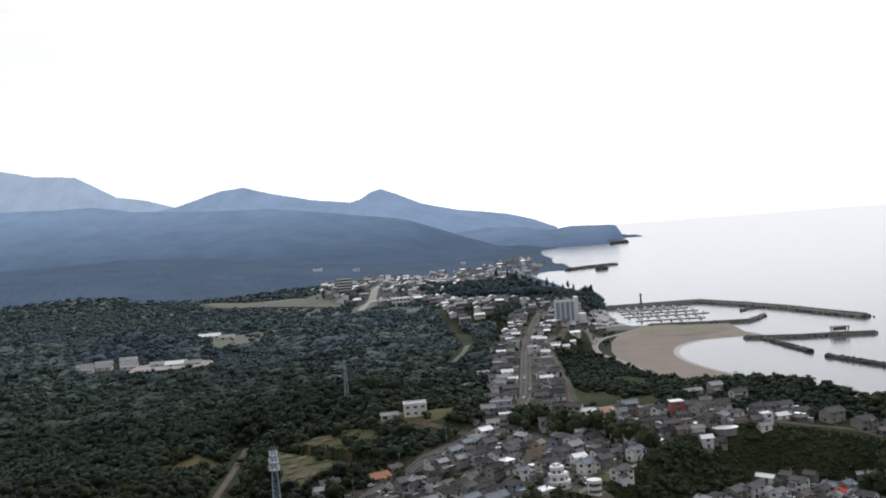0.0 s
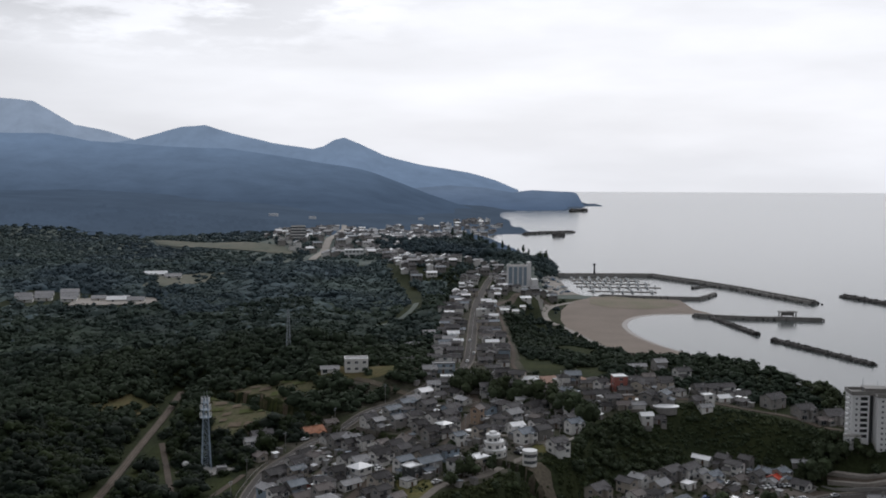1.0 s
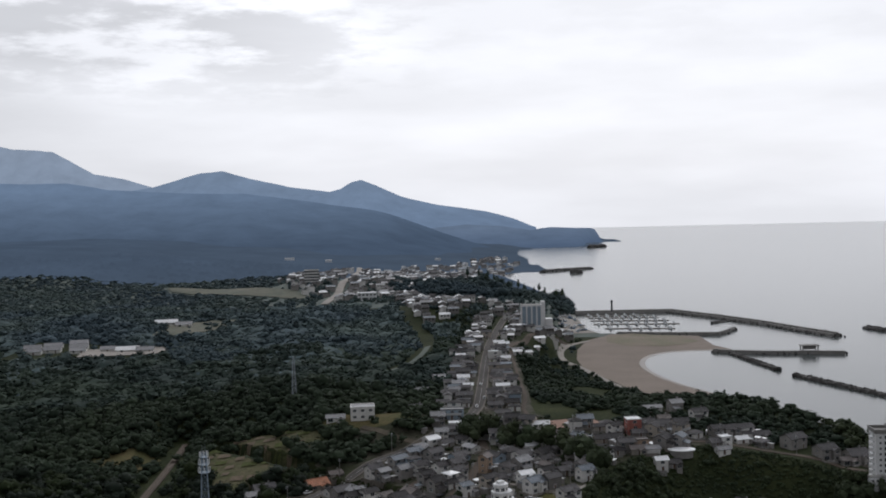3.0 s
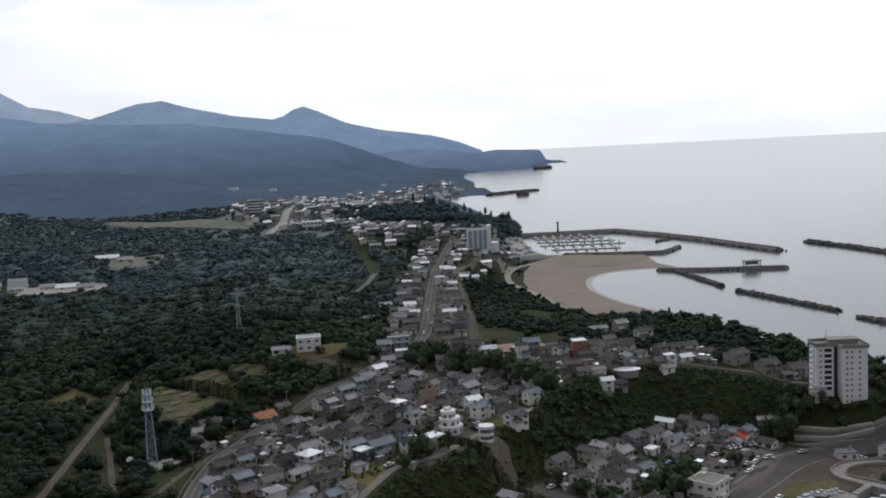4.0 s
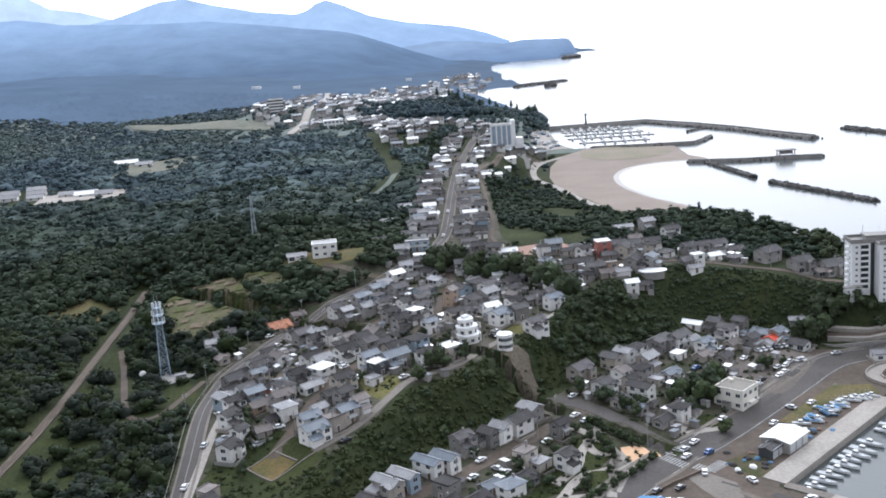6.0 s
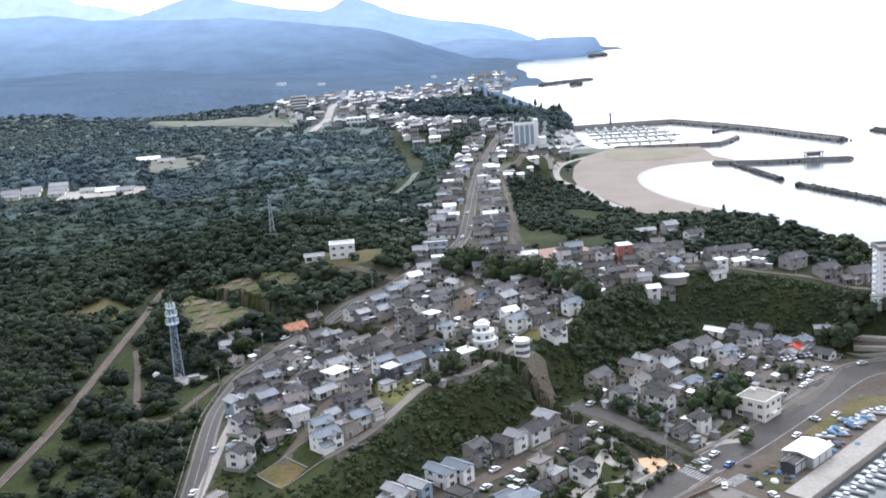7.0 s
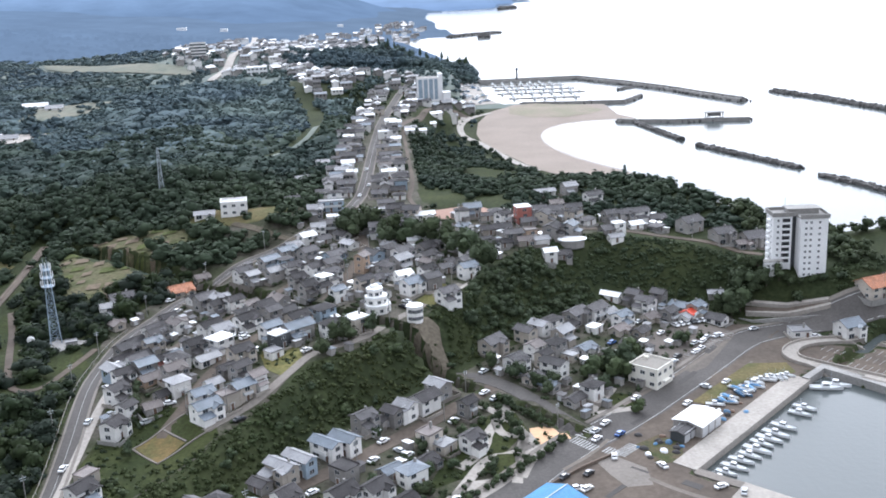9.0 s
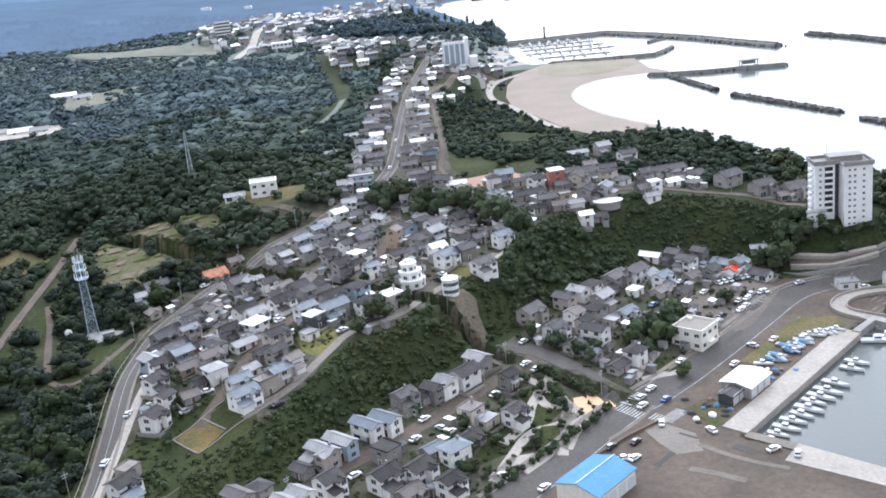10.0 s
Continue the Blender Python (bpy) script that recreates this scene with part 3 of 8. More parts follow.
patch("plateau_grass", [(-90, 238), (-74, 241), (-62, 255), (-54, 268), (-60, 286), (-80, 290), (-90, 282), (-92, 262)], 0.1, GRASS, "rough grass at the end of the upper town", "lawn")
patch("bare_slope", [(1, 337), (6, 340.5), (10.3, 337.6), (10.8, 332), (13.4, 325), (10.3, 321), (7, 324.4), (4.9, 328.5), (-1.4, 327)], 0.3, DIRT, "bare earth scar on the bluff", "slope", fine=1.5)
patch("valley_grass", [(-163, 240), (-140, 236), (-128, 270), (-138, 306), (-160, 336)], 0.12, GRASS, "rough green grass beside the railway", "grass")
patch("valley_grass", [(-163, 350), (-148, 360), (-146, 392), (-162, 404)], 0.12, GRASS, "rough green grass beside the railway", "grass")
patch("valley_grass", [(-126, 322), (-116, 316), (-110, 340), (-118, 356), (-128, 350)], 0.12, GRASS, "rough green grass below the mast", "grass")
patch("valley_grass", [(-214, 440), (-184, 446), (-180, 470), (-206, 476)], 0.12, DRY_GRASS, "yellowish rough grass in the valley", "grass")
patch("plaza", [(28.6, 273), (34.4, 283), (37.3, 272.5), (33.3, 265), (30.2, 257.4), (26.6, 258.5), (29.9, 265.5)], 0.2, PALE_CONCRETE, "pale paved plaza of the park", "plaza", fine=2)
patch("plaza", [(6.7, 246.5), (13.3, 255.3), (22.6, 257.4), (17.2, 249.7), (9.2, 242)], 0.2, PALE_CONCRETE, "pale paved plaza of the park", "plaza", fine=2)
patch("park_lawn", [(17.7, 260.5), (23.4, 270), (28.2, 270.4), (28, 262.7), (24.1, 258.2)], 0.22, GRASS, "rounded lawn in the small park", "lawn", fine=2)
patch("junction_paving", [(50.7, 267), (56.6, 269.3), (64.1, 260.9), (63.7, 251.3), (56.5, 250.8), (53.5, 258)], 0.2, KERB, "pale concrete apron at the harbour junction", "paving")
patch("weed_plot", [(64.5, 275.6), (72.5, 281), (77.7, 275.3), (75.5, 263.9), (67.9, 262.4)], 0.22, surface("brown_weeds", (0.105, 0.082, 0.056), 0.95, 0, 0.35, 0.2, 1.5, 0.5, second=(0.06, 0.07, 0.03), specular=0.12), "brown weedy plot with lumber", "plot")
patch("terrace_lawn", [(2.6, 355), (6.9, 360.3), (11.6, 353.8), (7.2, 347.5)], 0.25, YELLOW_LAWN, "yellow lawn on the terrace edge", "lawn", fine=2)
patch("beach", [(196, 990), (138, 1000), (111, 1004), (83, 960), (68, 900), (62, 842), (63, 792), (74, 752), (84, 712), (92, 684), (104, 660), (128, 640), (151, 640)] + offset(rounded(BEACH_EDGE, 1), -2.5) + [(201, 888), (205, 897), (196, 924)], 0.12, SAND, "wide crescent of brown beach sand", "beach")
strip("wet_sand", rounded(BEACH_EDGE, 1), 3.2, -1.5, 0.17, surface("wet_sand", (0.15, 0.122, 0.10), 0.45, 0, 0.15, 0.1, 0.8, 0.1), "dark wet sand along the water's edge", "beach", step=4)
patch("beach_grass", [(127, 1006), (176, 990), (187, 950), (172, 925), (150, 913), (118, 915), (100, 943), (104, 985)], 0.3, surface("beach_grass", (0.20, 0.185, 0.125), 0.95, 0, 0.2, 0.05, 0.5, 0.3, second=(0.24, 0.20, 0.155)), "sparse dry beach grass on pale sand", "grass", fine=6)
patch("shore_sand", [(186, 508), (213, 470), (233, 335), (222, 330), (205, 440), (178, 500)], 0.15, SAND, "strip of brown sand along the shore", "beach")
patch("meadow", [(7, 508), (24, 507), (33, 474), (19, 466), (9, 480)], 0.12, GRASS, "mown green meadow among houses", "meadow")
patch("dirt_lot", [(10, 462), (34, 470), (48, 452), (28, 448), (12, 452)], 0.12, surface("reddish_earth", (0.34, 0.22, 0.17), 0.95, 0, 0.15), "bare reddish earth lot", "lot")
BROWN_FIELD = surface("brown_field", (0.165, 0.118, 0.052), 0.95, 0, 0.25, 0.25, 1.2, 0.5, second=(0.10, 0.092, 0.038), specular=0.12)
patch("field", [(-78.5, 271.4), (-72, 277.4), (-63.5, 267.5), (-69.6, 260.5)], 0.22, BROWN_FIELD, "brown vegetable field with pale borders", "field", fine=2)
patch("field", [(-71.2, 278), (-66, 283), (-56.5, 272), (-62.8, 268.2)], 0.22, GRASS, "green vegetable field with pale borders", "field", fine=2)
for border in ([(-79, 271), (-72, 277.8), (-65.8, 283.6)], [(-71.6, 277.7), (-63.1, 267.8)], [(-79, 271), (-69.6, 259.9), (-56, 272)]):
    strip("field_border", border, 0.25, -0.25, 0.4, KERB, "pale low border wall of the field", "wall", step=2)
patch("grass_lot", [(-49, 319), (-42, 323), (-36, 319), (-33, 307), (-39, 298), (-45, 305)], 0.15, YELLOW_LAWN, "yellow lawn behind the houses", "lawn")
patch("grass_lot", [(5, 357), (12, 352), (19, 362), (13, 370)], 0.13, YELLOW_LAWN, "yellowing lawn on the terrace", "lawn")
patch("grass_lot", [(-92, 285), (-86, 280), (-84, 296), (-92, 300)], 0.13, GRASS, "green strip beside the road", "lawn")
patch("clearing", [(-104, 470), (-84, 484), (-56, 482), (-50, 470), (-66, 462), (-92, 464)], 0.2, DRY_GRASS, "yellowish clearing on the knoll", "clearing")
ALLOTMENT = [(-146, 427), (-156, 456), (-131, 475), (-114, 473), (-98, 466), (-96, 446), (-104, 436), (-103, 418), (-112, 404), (-126, 400), (-138, 406)]
rng_plots = random.Random(23)
PLOT_EARTH = surface("plot_earth", (0.18, 0.145, 0.105), 0.95, 0, 0.25, 0.3, 1.2, 0.4, specular=0.12)
PLOT_GREEN = surface("plot_green", (0.10, 0.115, 0.042), 0.95, 0, 0.25, 0.3, 1.2, 0.5, specular=0.12)
for row in range(8):
    for col in range(7):
        cx, cy = -156 + col * 8.6 + row * 1.2 + rng_plots.uniform(-1, 1), 402 + row * 9.2 + col * 1.0 + rng_plots.uniform(-1, 1)
        if rng_plots.random() < 0.25 or not inside(ALLOTMENT, np.array(cx), np.array(cy)):
            continue
        hw, hd = rng_plots.uniform(1.6, 3.9), rng_plots.uniform(1.6, 3.6)
        patch("garden_plot", [(cx - hw, cy - hd), (cx + hw, cy - hd * 0.8), (cx + hw * 0.9, cy + hd), (cx - hw, cy + hd * 0.9)], 0.6, rng_plots.choice((PLOT_EARTH, PLOT_EARTH, PLOT_GREEN)), "small garden plot among the allotments", "plot", fine=3)
patch("allotment", ALLOTMENT, 0.2, surface("allotment_weeds", (0.082, 0.090, 0.042), 0.95, 0, 0.35, 0.12, 0.8, 0.5, second=(0.125, 0.112, 0.066), specular=0.12), "allotments of weeds and bare plots", "allotment")
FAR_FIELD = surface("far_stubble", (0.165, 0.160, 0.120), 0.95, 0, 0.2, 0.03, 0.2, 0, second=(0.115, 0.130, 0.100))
patch("tower_yard", [(-142, 362), (-126, 356), (-116, 364), (-132, 374)], 0.2, CONCRETE, "concrete yard under the mast", "yard")
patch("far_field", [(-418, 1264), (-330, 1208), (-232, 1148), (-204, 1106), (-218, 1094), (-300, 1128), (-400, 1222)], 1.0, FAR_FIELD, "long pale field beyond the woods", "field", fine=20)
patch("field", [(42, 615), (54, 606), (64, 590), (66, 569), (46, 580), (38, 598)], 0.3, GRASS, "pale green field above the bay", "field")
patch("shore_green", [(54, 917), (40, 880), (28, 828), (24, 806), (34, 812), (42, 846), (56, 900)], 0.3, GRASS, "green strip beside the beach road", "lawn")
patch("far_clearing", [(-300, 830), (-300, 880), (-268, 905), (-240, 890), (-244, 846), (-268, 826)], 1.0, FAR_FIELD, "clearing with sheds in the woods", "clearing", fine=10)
patch("car_park", [(82.5, 350), (87.3, 356), (101, 365.5), (112, 365.5), (121, 358.5), (113.3, 347), (100.7, 328.5), (94.4, 324.1), (88.5, 329.7)], 0.2, surface("pale_asphalt", (0.148, 0.130, 0.115), 0.9, 0, 0.15, 0.07, 0.9, 0.2, specular=0.12), "grey asphalt car park", "car park")
patch("park_lawn", [(20, 262), (30, 278), (34, 284), (30, 300), (20, 290), (8, 266), (2, 250)], 0.1, GRASS, "lawn of the small park", "lawn")
patch("park_lawn", [(63.5, 307.3), (66.7, 308.6), (72.9, 306.7), (72.3, 301.6), (65.6, 298.4), (62.6, 301.1)], 0.2, GRASS, "lawn beside the office", "lawn")
patch("boat_yard_grass", [(88.5, 302.5), (101.8, 316.5), (116, 331), (129, 330), (129, 321), (112, 317.5), (103, 311), (93, 299.5)], 0.3, DRY_GRASS, "weedy strip behind the quay", "lawn")
patch("playground", [(34.4, 285), (41, 287.3), (47, 283), (45, 276.5), (38.5, 273.5), (34.5, 277)], 0.16, PLAY_SAND, "bright orange sand playground", "playground")

# ---- roads ----
MAIN = rounded([(-92, 205), (-95.3, 246.8), (-97.5, 271.8), (-100.6, 299.8), (-106, 336), (-101.4, 368), (-91.7, 384.2), (-79.8, 407.1), (-56.4, 434.6), (-42.5, 450.6), (-29.1, 465.9), (-20.5, 491),
                (-18.5, 544), (-16.7, 620), (-13.7, 705), (-9.6, 770), (-3, 850), (4.3, 912), (9, 940)])
FAR_ROAD = [(-181, 1030), (-182, 1130), (-190, 1290), (-200, 1420), (-206, 1550), (-222, 1700)]
ROWS_LANE = [(-84, 330), (-78, 345.5), (-66, 359.5), (-55, 373.4), (-36, 404)]
MIDDLE_LANE = rounded([(-72, 274), (-66, 288.6), (-63, 304), (-56, 324), (-47, 339), (-33, 358), (-25.4, 378), (-20, 402), (-16, 424), (-24, 458)])
CREST_LANE = rounded([(-58.4, 271), (-51.8, 279), (-44, 287), (-37, 301), (-32, 312), (-24, 317), (-14, 324), (-6, 338), (4, 350), (20, 368)])
SLOPE_PATH = rounded([(-93, 238), (-94, 268), (-94.4, 286), (-94.2, 306)])
SHORE_ROAD = rounded([(-10, 212), (11.6, 236.9), (28.3, 254.3), (45.7, 275), (63.4, 289.5), (82.5, 309.5), (104, 333), (118, 349), (128, 357), (150, 364), (185, 366), (240, 380)])
HILL_STREET = rounded([(52, 283), (46, 290), (37.3, 304.7), (29.7, 314), (20, 320), (8, 316)])
LOW_STREET = rounded([(-52, 232), (-42.3, 242.2), (-31.5, 252.9), (-16.8, 265.8), (-10.5, 273), (4.8, 288), (12.2, 297), (26, 312)])
RAIL = rounded([p[:2] for p in RAIL_GRADE])
VALLEY_TRACK = rounded([(-160, 406), (-151, 381), (-140.5, 348), (-133, 326), (-127, 319), (-119.5, 320), (-117, 338), (-112, 355)])
BEACH_LANE = rounded([(0, 700), (14, 760), (24, 806), (36, 850), (46, 900), (66, 935)])
SHORE_LANE = rounded([(84, 955), (61, 927), (50, 882), (50, 830), (60, 803), (69, 760), (78, 716), (90, 680)])
EAST_LANE = rounded([(8, 462), (2, 490), (6, 520), (4, 600), (2, 690)])
HEIGHTS_LANE = rounded([(-18, 452), (20, 442), (60, 424), (100, 427), (128, 412), (148, 398)])
CUTTING = rounded([(-80, 620), (-71.4, 650.7), (-64, 675), (-57.5, 700), (-58.7, 758), (-69, 835), (-80.5, 880), (-97, 976)])
RIDGE_LANE = [(-78, 465), (-60, 452), (-48, 444)]
ROADS = [(MAIN, 3.6), (ROWS_LANE, 2.2), (MIDDLE_LANE, 2.4), (CREST_LANE, 2.2), (SLOPE_PATH, 1.6), (SHORE_ROAD, 6.5), (HILL_STREET, 3.4), (LOW_STREET, 2.8), (RAIL, 3.5), (VALLEY_TRACK, 2.0),
         (BEACH_LANE, 3.0), (SHORE_LANE, 3.0), (EAST_LANE, 1.4), (HEIGHTS_LANE, 2.2), (FAR_ROAD, 6.0), (RIDGE_LANE, 2.0), (CUTTING, 4.0)]
strip("road", MAIN, 2.5, -2.5, 0.22, ASPHALT, "two-lane grey asphalt main road through the town")
strip("pavement", MAIN, -2.5, -3.4, 0.36, KERB, "pale concrete pavement with a raised kerb", "pavement")
strip("pavement", MAIN, 3.1, 2.5, 0.36, KERB, "pale concrete pavement with a raised kerb", "pavement")
strip("road", ROWS_LANE, 2, -2, 0.2, WORN_ASPHALT, "narrow worn asphalt lane between houses")
strip("road", MIDDLE_LANE, 2.3, -2.3, 0.21, WORN_ASPHALT, "narrow worn asphalt lane between houses")
strip("terrace_path", [(-7.8, 374), (4.9, 364.2), (14.6, 355.0), (20.5, 364.6), (26.4, 374)], 0.7, -0.7, 0.4, PALE_CONCRETE, "pale concrete path round the terrace gardens", "path", step=2)
strip("road", CREST_LANE, 1.6, -1.6, 0.23, KERB, "pale concrete lane along the top of the bluff")
strip("road", SLOPE_PATH, 1.4, -1.4, 0.3, PALE_CONCRETE, "pale concrete path beside the main road")
strip("road", SHORE_ROAD, 6, -6, 0.17, ASPHALT, "wide asphalt harbour road")
strip("pavement", SHORE_ROAD, 7.4, 6, 0.3, KERB, "pale concrete pavement along the harbour road", "pavement")
strip("road", HILL_STREET, 3.2, -3.2, 0.2, ASPHALT, "asphalt street up to the bluff")
strip("road", LOW_STREET, 2.5, -2.5, 0.2, WORN_ASPHALT, "asphalt street at the foot of the bluff")
strip("road", VALLEY_TRACK, 1.25, -1.25, 0.25, WORN_ASPHALT, "overgrown asphalt track in the valley")
strip("road", BEACH_LANE, 1.9, -1.9, 0.35, WORN_ASPHALT, "lane down to the beach")
strip("road", SHORE_LANE, 2.8, -2.8, 0.35, PALE_CONCRETE, "pale promenade behind the beach")
strip("road", EAST_LANE, 1.1, -1.1, 0.3, WORN_ASPHALT, "lane behind the houses")
strip("road", HEIGHTS_LANE, 1.9, -1.9, 0.24, WORN_ASPHALT, "lane across the upper town")
strip("road", FAR_ROAD, 4.2, -4.2, 1.4, PALE_CONCRETE, "distant straight road climbing between houses", step=20)
strip("road", RIDGE_LANE, 1.6, -1.6, 0.3, DIRT, "earth track to the house on the knoll")
strip("cutting", CUTTING[: len(CUTTING) // 2], 2.2, -2.2, 0.5, HAZY_MEADOW, "pale green grassy cutting through the woods", "cutting", step=8)
railway = strip("railway", RAIL, 1.8, -1.8, 0.5, RUST, "single railway line on brown ballast", "railway")
for side_x in (-0.53, 0.53):
    strip("rail", RAIL, side_x + 0.05, side_x - 0.05, 0.72, surface("rail_steel", (0.25, 0.19, 0.15), 0.5, 0.6), "", "", "", parent=railway)
strip("road", [(-268, 440), (-233, 438.4), (-212, 437.8), (-190, 439)], 2.5, -2.5, 0.4, PALE_CONCRETE, "pale road across the valley")
strip("centre_line", MAIN[: len(MAIN) * 3 // 4], 0.07, -0.07, 0.25, MARKING, "white centre line of the main road", "road marking")
strip("edge_line", SHORE_ROAD, 5.2, 5.0, 0.2, MARKING, "white edge line of the harbour road", "road marking")
strip("edge_line", SHORE_ROAD, -5.0, -5.2, 0.2, MARKING, "white edge line of the harbour road", "road marking")
for path_line in ([(8, 244), (14, 256), (20, 268), (28, 270), (34, 276)], [(30, 300), (24, 290), (26, 280), (34, 282)], [(12, 262), (20, 272), (22, 284), (30, 296)], [(28, 270), (26, 258), (16, 248)], [(54, 294), (58, 302), (63, 308.5), (65, 312.5)], [(57, 294.5), (63, 297.2), (71, 299)], [(20, 299.4), (25.3, 295.3), (30.7, 288), (32.5, 281), (31, 274.7), (28.6, 264.7), (27.3, 255)]):
    strip("path", rounded(path_line), 1.5, -1.5, 0.2, PALE_CONCRETE, "winding pale path of the park", "path", step=2)

strip("low_wall", [(24, 242.6), (37.4, 255), (46.5, 262.8), (56.6, 269.8)], 0.25, -0.25, 1.0, surface("brown_stone_wall", (0.16, 0.125, 0.10), 0.9, 0, 0.25), "low brown wall along the harbour yard", "wall", step=2)
# guard rail along the valley side of the main road: posts and a beam
GUARD = [p for p in dense(offset(MAIN, 4.6), 2.0) if 205 < p[1] < 372]
guard = tagged(new("guard_rail"), "long white guard rail on the valley side of the road", "guard rail")
beam = bmesh.new()
for (ax, ay), (bx, by) in zip(GUARD, GUARD[1:]):
    za, zb = gz(ax, ay) + 0.95, gz(bx, by) + 0.95
    v = [beam.verts.new(p) for p in ((ax, ay, za - 0.3), (bx, by, zb - 0.3), (bx, by, zb), (ax, ay, za), (ax - 0.08, ay, za - 0.3), (bx - 0.08, by, zb - 0.3), (bx - 0.08, by, zb), (ax - 0.08, ay, za))]
    for q in ((0, 1, 2, 3), (7, 6, 5, 4), (3, 2, 6, 7), (4, 5, 1, 0)):
        beam.faces.new([v[i] for i in q])
part("beam", beam, PALE_CONCRETE, guard)
post_bm = boxes((-0.06, 0.06, -0.06, 0.06, -0.6, 0.95))
first_post = part("post", post_bm, STEEL, guard)
for i, (x, y) in enumerate(GUARD[::2]):
    ob = first_post if i == 0 else shared("post", first_post.data, guard)
    ob.location = (x, y, gz(x, y))

# paler worn tracks and dark repairs on the harbour asphalt
TRACK = surface("worn_track", (0.165, 0.142, 0.120), 0.9, 0, 0.2, 0.15, 1.2, 0.1)
REPAIR = surface("asphalt_repair", (0.070, 0.064, 0.060), 0.88, 0, 0.15, 0.2, 1.5, 0.1)
for track_line, half in (([(63.5, 255), (68, 249), (75, 242.5), (82, 238)], 0.9), ([(58, 243), (63, 240), (70, 234.5)], 1.2), ([(66, 300.5), (80, 314), (100, 334), (114, 350)], 0.7), ([(92, 303), (106, 318), (118, 333)], 0.5), ([(41, 262), (50, 270), (57, 279)], 0.6)):
    strip("worn_track", rounded(track_line), half, -half, 0.205, TRACK, "paler worn track on the asphalt", "road marking", step=2)
for repair_line, half in (([(72, 252), (76, 248)], 1.4), ([(50, 246), (56, 252)], 0.8), ([(88, 316), (96, 325)], 0.8), ([(60, 262), (64, 258)], 0.5), ([(104, 340), (109, 346)], 1.0), ([(34, 252), (40, 258)], 0.6), ([(66, 288), (72, 294)], 0.7)):
    strip("asphalt_repair", repair_line, half, -half, 0.215, REPAIR, "dark repaired strip of asphalt", "road marking", step=2)
# crossings and bay lines
crossing = tagged(new("crossing"), "white zebra crossing at the harbour junction", "road marking", kind="structure")
stripe = None
for cx, cy, rot, count in ((52.2, 283.6, 44, 9), (61.4, 272.6, 44, 9), (49, 276.6, 134, 9), (56.5, 271.8, 134, 6)):
    for k in range(count):
        m = pose(cx, cy, 0, 0, 0, rot) @ Matrix.Translation(((k - count / 2) * 0.95, 0, 0))
        m.translation.z = gz(m.translation.x, m.translation.y) + 0.24
        if stripe is None:
            stripe = part("stripe", boxes((-0.24, 0.24, -2, 2, -0.05, 0)), MARKING, crossing)
            stripe.matrix_basis = m
        else:
            shared("stripe", stripe.data, crossing, m)
lot_lines = tagged(new("parking_bay_lines"), "white parking bay lines of the asphalt car park", "road marking", kind="structure")
lot_line = None
for row in range(4):
    for k in range(12):
        x, y = 89 + row * 6.6 + k * 1.75, 333 + row * 6.4 - k * 0.2 + k * 1.5
        if not inside([(84, 349), (88, 354), (101, 364), (112, 364), (119, 358), (112, 348), (100, 330), (94.4, 326), (89.5, 330)], np.array(x), np.array(y)):
            continue
        m = pose(x, y, gz(x, y) + 0.24, 0, 0, -46)
        if lot_line is None:
            lot_line = part("bay_line", boxes((-2.4, 2.4, -0.06, 0.06, -0.04, 0.03)), MARKING, lot_lines)
            lot_line.matrix_basis = m
        else:
            shared("bay_line", lot_line.data, lot_lines, m)
bays = tagged(new("parking_bay_lines"), "rows of white parking bay lines", "road marking", kind="structure")
bay = None
for row in range(3):
    for k in range(22):
        x, y = 140 + row * 6.5 + k * 1.55, 336 + row * 5.0 - k * 1.75
        if not inside([(141, 340), (150, 343), (168, 335), (198, 312), (182, 294), (160, 312), (143, 331)], np.array(x), np.array(y)):
            continue
        m = pose(x, y, gz(x, y) + 0.24, 0, 0, 42)
        if bay is None:
            bay = part("bay_line", boxes((-2.3, 2.3, -0.07, 0.07, -0.04, 0.03)), MARKING, bays)
            bay.matrix_basis = m
        else:
            shared("bay_line", bay.data, bays, m)

# ---- harbour works ----
def quay(name, outline, z0, z1, material, label):
    bm = bmesh.new()
    prism(bm, outline, z0, z1)
    bmesh.ops.recalc_face_normals(bm, faces=bm.faces)
    return mesh_object(name, bm, material, None, label, "quay", "", "structure")


quay("quay", [(77.2, 257.6), (131.4, 314.4), (126, 319.6), (72, 263)], -3, 2.3, PALE_CONCRETE, "long pale concrete quay with moored boats")
quay("quay", [(82, 242), (101.3, 225), (108, 214), (115, 218), (105, 232.5), (88.2, 249.6)], -3, 2.15, PALE_CONCRETE, "pale concrete jetty edge at the harbour mouth")
quay("quay", [(76, 256.4), (86, 247), (88.2, 249.6), (78, 259.2)], -3, 2.1, KERB, "worn corner of the concrete quay")
quay("sea_wall", [(130.6, 314), (139, 322), (158, 296), (200, 262), (202, 264), (160, 298.5), (140, 326), (129, 316)], -3, 2.7, CONCRETE, "grey concrete sea wall under the loop road")
LOOP = rounded([(250, 300), (200, 318), (172.9, 340), (160, 347), (147, 347.6), (138.5, 345), (133, 339), (132.5, 332), (139, 325), (156, 308), (190, 280)])
strip("loop_road", LOOP, 2.4, -2.4, 0.5, PALE_CONCRETE, "pale concrete ramp road that loops by the harbour", "road")
strip("loop_wall", LOOP, -2.4, -2.8, 1.3, PALE_CONCRETE, "low pale wall round the loop road", "wall")
strip("loop_wall", LOOP, 2.8, 2.4, 1.3, PALE_CONCRETE, "low pale wall round the loop road", "wall")
